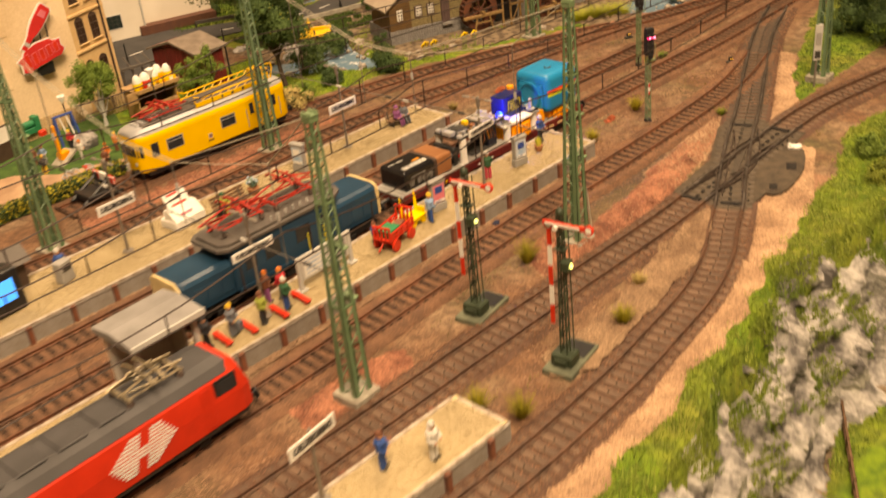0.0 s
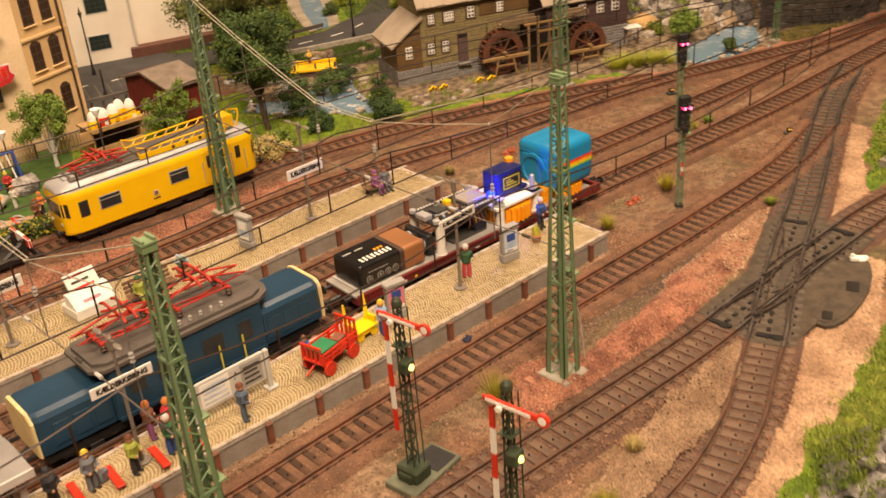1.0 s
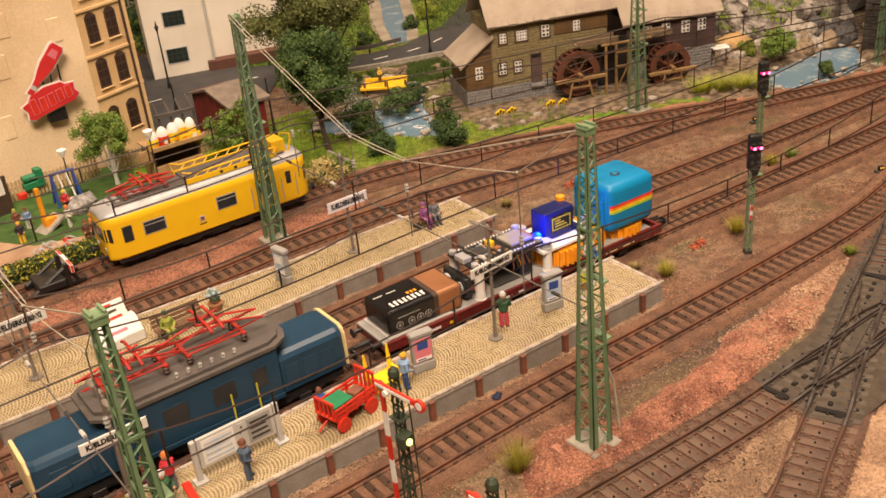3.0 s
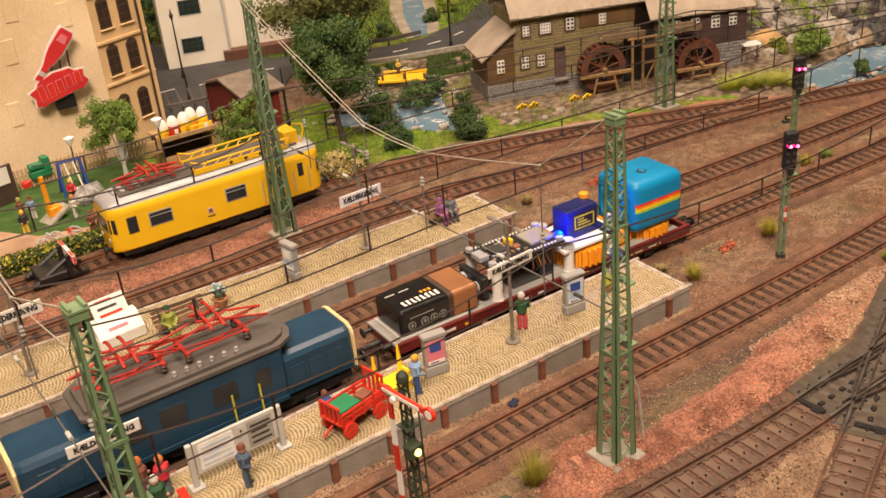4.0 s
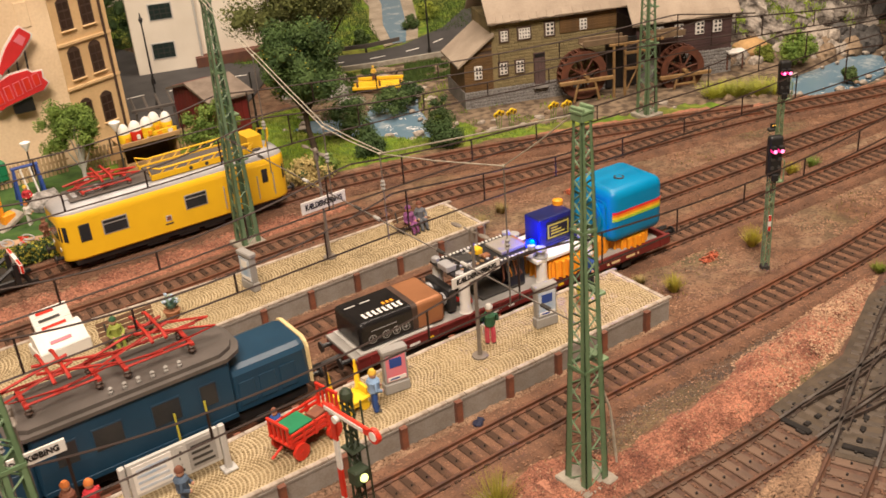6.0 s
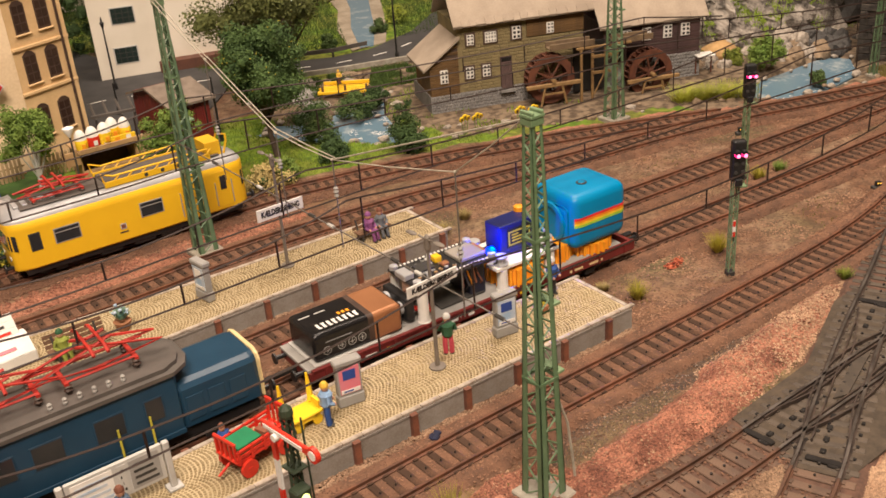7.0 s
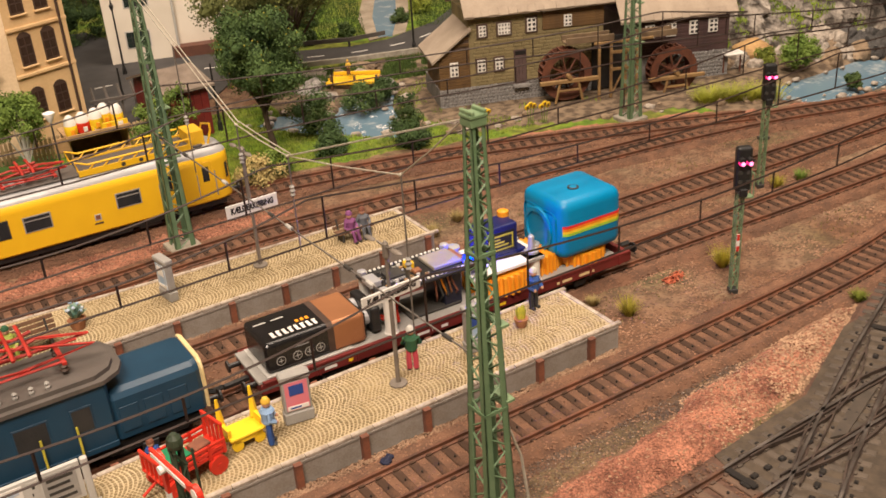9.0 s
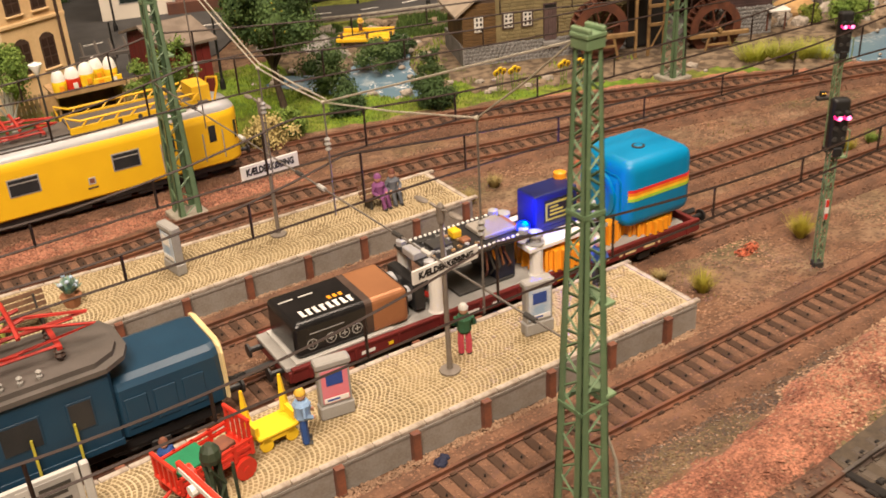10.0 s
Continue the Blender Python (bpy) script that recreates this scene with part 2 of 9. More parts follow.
M["stone_bed"] = mat("dark_bed_stone", (0.225, 0.12, 0.07), (0.115, 0.061, 0.038), 0.4, 0.85, 0, 0.3, jitter=0.6)
M["red_brown"] = mat("red_brown_brick", (0.12, 0.05, 0.03), (0.09, 0.04, 0.028), 1.5, 0.8)
M["glass_green"] = mat("green_black_glass", (0.012, 0.022, 0.02), (0.02, 0.034, 0.03), 1, 0.3, spec=0.25)
# ---- tools for meshes, in full-size metres ----
def at(x, y, z=0.0, rz=0.0, rx=0.0, ry=0.0):
    return pose(x * K, y * K, z * K, rx, ry, rz)


def thing(name, label, category, m, group="", kind=""):
    ob = new(name)
    ob.empty_display_size = 0.01
    ob.matrix_basis = m
    return tagged(ob, label, category, group, kind)


def to_mesh(name, bm, material, smooth=False):
    for v in bm.verts:
        v.co *= K
    me = bpy.data.meshes.new(name)
    bm.to_mesh(me)
    bm.free()
    for one in material if isinstance(material, (list, tuple)) else (material,):
        me.materials.append(one)
    if smooth:
        me.polygons.foreach_set("use_smooth", [True] * len(me.polygons))
        me.set_sharp_from_angle(angle=0.62)
    return me


def part(name, bm, material, parent, label="", smooth=False, kind=""):
    ob = new(name, to_mesh(name, bm, material, smooth))
    ob.parent = parent
    return tagged(ob, label, kind=kind)


def piece(name, me, parent, m):
    ob = new(name, me)
    ob.parent = parent
    ob.matrix_basis = m
    return ob


def solo(name, bm, material, m, label, category, group="", kind="", smooth=False):
    ob = new(name, to_mesh(name, bm, material, smooth))
    ob.matrix_basis = m
    return tagged(ob, label, category, group, kind)


def B():
    return bmesh.new()


def mark(bm, before, index):
    for f in list(bm.faces)[before:]:
        f.material_index = index


def box(bm, x0, x1, y0, y1, z0, z1, bevel=0.0, seg=1, mi=0):
    n = len(bm.faces)
    v = [bm.verts.new((x, y, z)) for x in (x0, x1) for y in (y0, y1) for z in (z0, z1)]
    fs = [bm.faces.new([v[i] for i in q]) for q in ((0, 1, 3, 2), (4, 6, 7, 5), (0, 4, 5, 1), (2, 3, 7, 6), (0, 2, 6, 4), (1, 5, 7, 3))]
    if bevel:
        bmesh.ops.bevel(bm, geom=list({e for f in fs for e in f.edges}), offset=bevel, segments=seg, affect="EDGES", profile=0.5)
    if mi:
        mark(bm, n, mi)
    return bm


def frame_of(d):
    d = Vector(d).normalized()
    a = Vector((0, 0, 1)) if abs(d.z) < 0.9 else Vector((1, 0, 0))
    u = d.cross(a).normalized()
    return u, u.cross(d)


def cyl(bm, p0, p1, r, r2=None, seg=10, mi=0, caps=True):
    n = len(bm.faces)
    p0, p1 = Vector(p0), Vector(p1)
    r2 = r if r2 is None else r2
    u, w = frame_of(p1 - p0)
    rings = [[bm.verts.new(p + rr * (math.cos(6.28319 * i / seg) * u + math.sin(6.28319 * i / seg) * w)) for i in range(seg)] for p, rr in ((p0, r), (p1, r2))]
    for i in range(seg):
        j = (i + 1) % seg
        bm.faces.new((rings[0][i], rings[0][j], rings[1][j], rings[1][i]))
    if caps:
        bm.faces.new(rings[0][::-1])
        bm.faces.new(rings[1])
    if mi:
        mark(bm, n, mi)
    return bm


def tube(bm, pts, r, seg=5, mi=0):
    n = len(bm.faces)
    pts = [Vector(p) for p in pts]
    last = None
    for k, p in enumerate(pts):
        d = (pts[min(k + 1, len(pts) - 1)] - pts[max(k - 1, 0)])
        u, w = frame_of(d)
        ring = [bm.verts.new(p + r * (math.cos(6.28319 * i / seg) * u + math.sin(6.28319 * i / seg) * w)) for i in range(seg)]
        if last:
            for i in range(seg):
                j = (i + 1) % seg
                bm.faces.new((last[i], last[j], ring[j], ring[i]))
        else:
            bm.faces.new(ring[::-1])
        last = ring
    bm.faces.new(last)
    if mi:
        mark(bm, n, mi)
    return bm


def ball(bm, c, r, sz=1.0, u=10, v=7, mi=0):
    n = len(bm.faces)
    bmesh.ops.create_uvsphere(bm, u_segments=u, v_segments=v, radius=r, matrix=Matrix.Translation(c) @ Matrix.Diagonal((1, 1, sz, 1)))
    if mi:
        mark(bm, n, mi)
    return bm


def slab(bm, poly, z0, z1, mi=0):
    """A plate with the outline poly, in x and y."""
    n = len(bm.faces)
    lo, hi = [[bm.verts.new((x, y, z)) for x, y in poly] for z in (z0, z1)]
    k = len(poly)
    bm.faces.new(hi)
    bm.faces.new(lo[::-1])
    for i in range(k):
        j = (i + 1) % k
        bm.faces.new((lo[i], lo[j], hi[j], hi[i]))
    bmesh.ops.recalc_face_normals(bm, faces=list(bm.faces)[n:])
    if mi:
        mark(bm, n, mi)
    return bm


def profile(bm, poly, x0, x1, mi=0):
    """An outline in y and z, drawn out along x."""
    n = len(bm.faces)
    a, b = [[bm.verts.new((x, y, z)) for y, z in poly] for x in (x0, x1)]
    k = len(poly)
    bm.faces.new(a[::-1])
    bm.faces.new(b)
    for i in range(k):
        j = (i + 1) % k
        bm.faces.new((a[i], a[j], b[j], b[i]))
    bmesh.ops.recalc_face_normals(bm, faces=list(bm.faces)[n:])
    if mi:
        mark(bm, n, mi)
    return bm


def turn(bm, m, start=0):
    vs = list(bm.verts)[start:]
    bmesh.ops.transform(bm, matrix=m, verts=vs)
    return bm


def spin_z(bm, outline, c=(0, 0, 0), seg=14, mi=0):
    """A turned body: outline of (radius, height)."""
    n = len(bm.faces)
    c = Vector(c)
    rings = [[bm.verts.new(c + Vector((r * math.cos(6.28319 * i / seg), r * math.sin(6.28319 * i / seg), z))) for i in range(seg)] for r, z in outline]
    for a, b in zip(rings, rings[1:]):
        for i in range(seg):
            j = (i + 1) % seg
            bm.faces.new((a[i], a[j], b[j], b[i]))
    bm.faces.new(rings[0][::-1])
    bm.faces.new(rings[-1])
    if mi:
        mark(bm, n, mi)
    return bm


def lettering(text, size, width=None, depth=0.012):
    """Letters in the x-z plane, facing -y, centred on the origin."""
    cu = bpy.data.curves.new("lettering", "FONT")
    cu.body, cu.size, cu.extrude, cu.align_x, cu.align_y, cu.offset = text, size, depth, "CENTER", "CENTER", size * 0.045
    cu.resolution_u = 2
    ob = bpy.data.objects.new("lettering", cu)
    scene.collection.objects.link(ob)
    me = bpy.data.meshes.new_from_object(ob.evaluated_get(bpy.context.evaluated_depsgraph_get()))
    bpy.data.objects.remove(ob)
    bm = bmesh.new()
    bm.from_mesh(me)
    bpy.data.meshes.remove(me)
    xs = [v.co.x for v in bm.verts]
    s = width / (max(xs) - min(xs)) if width else 1
    for v in bm.verts:
        v.co = Vector((v.co.x * s, -v.co.z, v.co.y))
    return bm


def smooth_line(pts, step=0.5):
    """Points every step metres along a smooth curve through pts."""
    p = [Vector((*q, 0)[:3]) if len(q) == 2 else Vector(q) for q in pts]
    p = [2 * p[0] - p[1]] + p + [2 * p[-1] - p[-2]]
    fine = []
    for a, b, c, d in zip(p, p[1:], p[2:], p[3:]):
        n = max(2, int((c - b).length / 0.2))
        for i in range(n):
            t = i / n
            fine.append(0.5 * (2 * b + (c - a) * t + (2 * a - 5 * b + 4 * c - d) * t * t + (3 * b - a - 3 * c + d) * t ** 3))
    fine.append(p[-2])
    out, need = [fine[0]], step
    for a, b in zip(fine, fine[1:]):
        d = (b - a).length
        while d >= need:
            a = a + (b - a) * (need / d)
            out.append(a)
            d -= need
            need = step
        need -= d
    return out


def dist_line(x, y, line):
    best = 1e9
    for p in line:
        d = (p.x - x) ** 2 + (p.y - y) ** 2
        if d < best:
            best = d
    return math.sqrt(best)


def interp(x, pts):
    if x <= pts[0][0]:
        return pts[0][1]
    for (a, u), (b, v) in zip(pts, pts[1:]):
        if x <= b:
            return u + (v - u) * (x - a) / (b - a)
    return pts[-1][1]


def steps(a, b, x):
    t = min(1, max(0, (x - a) / (b - a)))
    return t * t * (3 - 2 * t)
# ---- plan of the railway ----
PLAN = {
    "far_siding": [(-15, 29.8), (-4, 30.0), (4.6, 29.9), (8.3, 29.4), (14.1, 28.2), (19.7, 26.4), (27.2, 23.6), (34.0, 20.7)],
    "back": [(-60, 24.5), (-11.5, 24.0), (-1.2, 24.4), (3.5, 24.4), (7, 24.1), (11, 23.7), (14.5, 23.0), (20.6, 22.0), (27.3, 21.2), (34, 20.0), (41, 17.9), (50, 15.6), (62, 14.4), (90, 13)],
    "middle_far": [(-60, 13.9), (-25, 14.7), (-10, 15.0), (-5, 15.35), (5, 15.7), (11, 15.8), (19, 15.6), (28, 15.3), (34, 15.15), (45, 14.9), (60, 14.4), (90, 13)],
    "middle_near": [(-60, 9.9), (-25.6, 10.5), (-21, 10.6), (-4, 11.4), (4, 11.7), (15, 11.4), (26, 11.0), (35, 10.9), (45, 11.2), (60, 11.6), (90, 11.5)],
    "front": [(-60, 1.8), (-19, 3.0), (-10, 3.4), (0, 3.85), (9, 4.0), (15, 4.15), (22, 4.5), (27, 5.2), (32.7, 6.6)],
    "branch": [(-60, -2.0), (-22.6, -2.4), (-8.8, -2.5), (0, -2.7), (5.6, -2.75), (10.4, -2.5), (19, -2.2), (23.7, -2.25), (28, -2.9), (35, -4.6), (46, -9.0)],
    "curve": [(-60, -7.0), (-30, -8.7), (-17.8, -9.3), (-9.9, -9.2), (-5.6, -8.8), (-1, -8.2), (2.7, -7.1), (5.3, -5.9), (8.3, -4.6), (11, -3.25), (16, -0.9), (21.4, 1.4), (26.6, 3.8), (32.7, 6.6), (37.4, 8.6), (45, 11.2)],
}
LINES = {n: smooth_line(p, 0.65) for n, p in PLAN.items()}
CLIFF = [(-60, -16.0), (-25, -15.0), (-12.3, -13.9), (-5.9, -12.1), (-1.7, -11.6), (3.0, -10.0), (9.0, -11.0), (15, -11.9), (20, -12.8), (30, -14), (45, -17), (90, -22)]
TURF_EDGE = [(-60, -14.0), (-14.7, -12.3), (-8.7, -11.6), (-2.3, -10.9), (5.1, -9.3), (15, -7.4), (22.3, -5.4), (30, -7.4), (46, -12)]
CLIFF_H = 8.4


def cliff_edge(x):
    return interp(x, CLIFF) + 0.5 * rough(x, 3.0, 0.35)
WATER_A = [(9.5, 42.0), (11.5, 38.5), (13.3, 36.3), (14.7, 34.2), (16.6, 33.2), (18.3, 34.3), (17.6, 36.5), (18.6, 39.5), (20.5, 42.5), (19.5, 44.2), (16.5, 42.2), (14.0, 41.0), (11.5, 43.0)]
WATER_B = [(37.8, 24.4), (38.6, 22.2), (39.8, 20.9), (41.5, 20.3), (44, 20.3), (47.7, 20.8), (50.6, 23.4), (50.2, 25.2), (45.6, 24.9), (41.6, 24.8)]


RED_PATCH = [(-3.6, -0.8), (-2.7, 1.4), (-1.0, 1.9), (0.7, 1.6), (1.7, 0.35), (3.4, 0.65), (5.7, 0.75), (8.5, 1.2), (10.1, 1.8), (13.3, 2.1), (16, 2.45), (18.8, 2.75), (19.4, 2.4), (16.4, 1.0), (12.1, -0.1), (9.4, -0.7), (6.8, -1.1), (3, -1.3), (-2, -1.35)]


def inside(x, y, poly):
    hit = False
    for (a, b), (c, d) in zip(poly, poly[1:] + poly[:1]):
        if (b > y) != (d > y) and x < (c - a) * (y - b) / (d - b) + a:
            hit = not hit
    return hit


def near_poly(x, y, poly):
    best = 1e9
    for (a, b), (c, d) in zip(poly, poly[1:] + poly[:1]):
        l2 = (c - a) ** 2 + (d - b) ** 2
        t = min(1, max(0, ((x - a) * (c - a) + (y - b) * (d - b)) / l2))
        best = min(best, math.hypot(x - a - t * (c - a), y - b - t * (d - b)))
    return -best if inside(x, y, poly) else best


def rough(x, y, s=1.0):
    return noise.noise(Vector((x * s, y * s, 1.7)))


def height(x, y):
    z = -0.12 + 0.05 * rough(x, y, 0.8) + 0.03 * rough(x, y, 2.3)
    drop = cliff_edge(x) - y
    if drop > -3:
        z += 0.25 * steps(-3, -0.5, drop)
    if drop > 0:
        z -= CLIFF_H * steps(0.15, 1.5, drop) + 0.35 * abs(rough(x, y, 0.6))
    if -5 < x < 21 and -2.5 < y < 4:
        z += 0.42 * steps(0.15, -0.55, near_poly(x, y, RED_PATCH)) * (0.85 + 0.45 * rough(x, y, 0.9) + 0.2 * rough(x, y, 2.6))
    if y > 30:
        for poly in (WATER_A,):
            z -= 0.9 * steps(0.7, -0.5, near_poly(x, y, poly))
    if x > 30 and 14 < y < 32:
        z -= 0.8 * steps(0.8, -0.6, near_poly(x, y, WATER_B))
    return z


# ---- the ground, one sheet; what covers it is named by three masks ----
def ground_material():
    m, n, l, b = nodes_of("railway_ground")
    co = n.new("ShaderNodeTexCoord")

    def tex(scale, detail=5):
        t = n.new("ShaderNodeTexNoise")
        t.inputs["Scale"].default_value, t.inputs["Detail"].default_value = scale / K, detail
        l.new(co.outputs["Object"], t.inputs["Vector"])
        return t.outputs["Fac"]

    def ramp(x, a, c):
        r = n.new("ShaderNodeMapRange")
        r.inputs[1].default_value, r.inputs[2].default_value = a, c
        l.new(x, r.inputs[0])
        return r.outputs[0]

    def mixed(f, x, y):
        q = n.new("ShaderNodeMix")
        q.data_type = "RGBA"
        l.new(f, q.inputs[0])
        for k, v in ((6, x), (7, y)):
            if isinstance(v, tuple):
                q.inputs[k].default_value = rgba(v)
            else:
                l.new(v, q.inputs[k])
        return q.outputs[2]

    wide, big, mid, grain = tex(0.15), tex(0.25), tex(1.6), tex(7.0, 8)
    soil = mixed(ramp(mid, 0.38, 0.62), (0.20, 0.108, 0.062), (0.118, 0.065, 0.04))
    soil = mixed(ramp(big, 0.45, 0.62), soil, mixed(ramp(mid, 0.4, 0.6), (0.275, 0.185, 0.118), (0.16, 0.106, 0.067)))
    soil = mixed(ramp(wide, 0.52, 0.66), soil, mixed(ramp(mid, 0.4, 0.6), (0.155, 0.122, 0.062), (0.088, 0.072, 0.04)))
    soil = mixed(ramp(grain, 0.5, 0.68), soil, (0.085, 0.05, 0.035))
    turf = mixed(ramp(mid, 0.4, 0.6), (0.15, 0.23, 0.02), (0.08, 0.14, 0.016))
    turf = mixed(ramp(big, 0.42, 0.62), turf, mixed(ramp(mid, 0.4, 0.6), (0.20, 0.22, 0.035), (0.11, 0.12, 0.025)))
    red = mixed(ramp(grain, 0.4, 0.6), (0.38, 0.18, 0.115), (0.23, 0.10, 0.065))
    sand = mixed(ramp(grain, 0.4, 0.6), (0.33, 0.205, 0.125), (0.18, 0.105, 0.065))
    sand = mixed(ramp(big, 0.46, 0.6), sand, mixed(ramp(grain, 0.4, 0.6), (0.33, 0.19, 0.12), (0.19, 0.105, 0.065)))
    stone = mixed(ramp(mid, 0.4, 0.6), (0.22, 0.165, 0.11), (0.09, 0.066, 0.046))
    out = soil
    for name, colour in (("sand", sand), ("red", red), ("turf", turf), ("stone", stone)):
        a = n.new("ShaderNodeAttribute")
        a.attribute_name = name
        s = n.new("ShaderNodeMath")
        s.operation = "MULTIPLY_ADD"
        l.new(grain if name != "turf" else mid, s.inputs[0])
        s.inputs[1].default_value = 0.9
        l.new(a.outputs["Fac"], s.inputs[2])
        out = mixed(ramp(s.outputs[0], 0.88, 1.02), out, colour)
    l.new(out, b.inputs["Base Color"])
    b.inputs["Roughness"].default_value = 0.9
    b.inputs["Specular IOR Level"].default_value = 0.2
    k = n.new("ShaderNodeBump")
    k.inputs["Strength"].default_value, k.inputs["Distance"].default_value = 1.0, 0.0008
    l.new(grain, k.inputs["Height"])
    l.new(k.outputs[0], b.inputs["Normal"])
    return m


RED_PATCH_B = [(-19.5, -0.9), (-19, 1.2), (-15.5, 1.6), (-13, 0.4), (-14, -0.9)]
RED_PATCH_C = [(-16, 22.2), (-15, 27.8), (2, 28.2), (6, 27.0), (3, 26.0), (-8, 25.6)]
SAND_PATCH = [(-9.5, -5.2), (-4.5, -5.6), (-1.5, -5.0), (2.5, -4.25), (6.3, -3.95), (7.0, -4.05), (5.6, -4.85), (3.9, -5.6), (1.0, -6.5), (-5, -7.2), (-9, -7.6), (-10.5, -6.5)]


def covers(x, y):
    """How much turf, red gravel, beige gravel and bare rock lies at a place, 0 to 1."""
    turf = red = sand = stone = 0.0
    edge = interp(x, CLIFF) - y
    if edge > -12:
        gap = interp(x, PLAN["curve"][:12]) - y
        if x < 15:
            sand = steps(1.4, 1.8, gap)
        turf = steps(-0.5, 0.6, interp(x, TURF_EDGE) - y + 0.6 * rough(x, y, 0.6))
        if edge > 0.2:
            stone = steps(0.7, 1.2, edge) * (1 - steps(3.6, 4.6, edge))
            turf = max(turf * (1 - stone), steps(3.8, 4.6, edge) * (0.35 + 0.9 * rough(x, y, 0.5)))
    if x > 18 and -1.2 < y < 30:
        d = interp(x, PLAN["curve"][8:]) - y
        if x > 24:
            turf = max(turf, steps(2.7, 3.8, d + 0.7 * rough(x, y, 0.7)) * steps(-0.9, -0.2, y))
        sand = max(sand, 0.45 * steps(1.4, 1.7, d) * (1 - steps(2.4, 3.4, d)))
    back = interp(x, PLAN["far_siding"]) if x < 34 else interp(x, PLAN["back"])
    if y > back + 1.2:
        w = y + 0.7 * rough(x, y, 0.45) - back
        turf = max(turf, steps(2.1, 2.9, w))
        if x > 20:
            red = steps(1.2, 1.5, w) * (1 - steps(3.2, 4.4, w))
        moss = 0.45 + 0.9 * rough(x, y, 0.5)
        if x > 18.5 and w > 3.4 and 29.5 - 0.45 * (x - 22) < y < 50:
            stone, turf = 1.0, moss
        if 11.5 < x < 22 and 37 < y < 50:
            stone, turf = 1.0, moss
        if x > 33 and w > 2.2 and y < 58:
            stone, turf = 1.0, moss
        if -10 < x < 13 and 45.6 < y < 76:
            turf = 0.0
    for poly in (RED_PATCH, RED_PATCH_B, RED_PATCH_C):
        if -21 < x < 21 and -2 < y < 29:
            d = near_poly(x, y, poly)
            if d < 1.5:
                red = max(red, steps(0.5, -0.4, d + 0.35 * rough(x, y, 1.1)) * (0.75 if poly is RED_PATCH_C else 1))
    if -12 < x < 8 and -8 < y < -4:
        sand = max(sand, steps(0.4, -0.3, near_poly(x, y, SAND_PATCH) + 0.3 * rough(x, y, 1.1)))
    return turf, red, sand, stone


def axis(ends, cuts):
    out = []
    for (a, b), s in zip(zip(ends, ends[1:]), cuts):
        out += list(np.arange(a, b - 1e-6, s))
    return out + [ends[-1]]


def build_ground():
    xs = axis((-60, -40, 60, 90), (4.0, 0.5, 2.5))
    ys = axis((-40, -24, 50, 96), (4.0, 0.5, 2.0))
    verts, masks = [], []
    for y in ys:
        for x in xs:
            verts.append((x * K, y * K, height(x, y) * K))
            masks.append(covers(x, y))
    w = len(xs)
    faces = [(j * w + i, j * w + i + 1, (j + 1) * w + i + 1, (j + 1) * w + i) for j in range(len(ys) - 1) for i in range(w - 1)]
    me = bpy.data.meshes.new("ground")
    me.from_pydata(verts, [], faces)
    me.polygons.foreach_set("use_smooth", [True] * len(faces))
    for k, name in enumerate(("turf", "red", "sand", "stone")):
        me.attributes.new(name, "FLOAT", "POINT").data.foreach_set("value", [q[k] for q in masks])
    me.materials.append(ground_material())
    return tagged(new("ground", me), "brown scenic ground with gravel, turf and rock", "ground", kind="structure")


ground = build_ground()


def strewn(name, count, spots, sizes, material, label, category, flat=0.7, seed=1):
    """Many small loose stones as one object: spots(rng) gives x, y, z or None."""
    rng = random.Random(seed)
    verts, faces = [], []
    made = 0
    while made < count:
        p = spots(rng)
        made += 1
        if p is None:
            continue
        s = rng.uniform(*sizes)
        a = rng.uniform(0, 6.28)
        c, d = math.cos(a), math.sin(a)
        base = len(verts)
        for u, v, h in ((1, 0, 0), (0, 1, 0), (-1, 0, 0), (0, -1, 0), (0.15, 0.1, 1), (-0.2, 0.1, -1)):
            u, v, h = u * s * rng.uniform(0.6, 1.1), v * s * rng.uniform(0.6, 1.1), h * s * flat * rng.uniform(0.6, 1.1)
            verts.append(((p[0] + u * c - v * d) * K, (p[1] + u * d + v * c) * K, (p[2] + h) * K))
        for i in range(4):
            j = (i + 1) % 4
            faces += [(base + i, base + j, base + 4), (base + j, base + i, base + 5)]
    me = bpy.data.meshes.new(name)
    me.from_pydata(verts, [], faces)
    me.materials.append(material)
    return tagged(new(name, me), label, category, kind="stuff")


# ---- tracks ----
def swept(bm, line, outline, off, mi=0):
    """An outline of (side, z) drawn along a line of points, off metres to its left."""
    last = None
    for k, p in enumerate(line):
        d = (line[min(k + 1, len(line) - 1)] - line[max(k - 1, 0)]).normalized()
        nrm = Vector((-d.y, d.x, 0))
        ring = [bm.verts.new(p + nrm * (off + s) + Vector((0, 0, z))) for s, z in outline]
        if last:
            for i in range(len(ring) - 1):
                f = bm.faces.new((last[i], last[i + 1], ring[i + 1], ring[i]))
                f.material_index = mi
        last = ring
    return bm


def sleeper_mesh(name, material, w=0.14, stud=0.06):
    bm = box(B(), -w, w, -1.3, 1.3, -0.12, 0.06, 0.03)
    for s in (-1, 1):
        for o in (-0.16, 0.16):
            box(bm, -0.1, 0.1, s * 0.76 + o - 0.05, s * 0.76 + o + 0.05, 0.05, 0.11)
    spin_z(bm, [(stud, 0.05), (stud * 0.9, 0.13), (stud * 0.4, 0.15)], seg=6, mi=1)
    return to_mesh(name, bm, [material, M["stud"]])


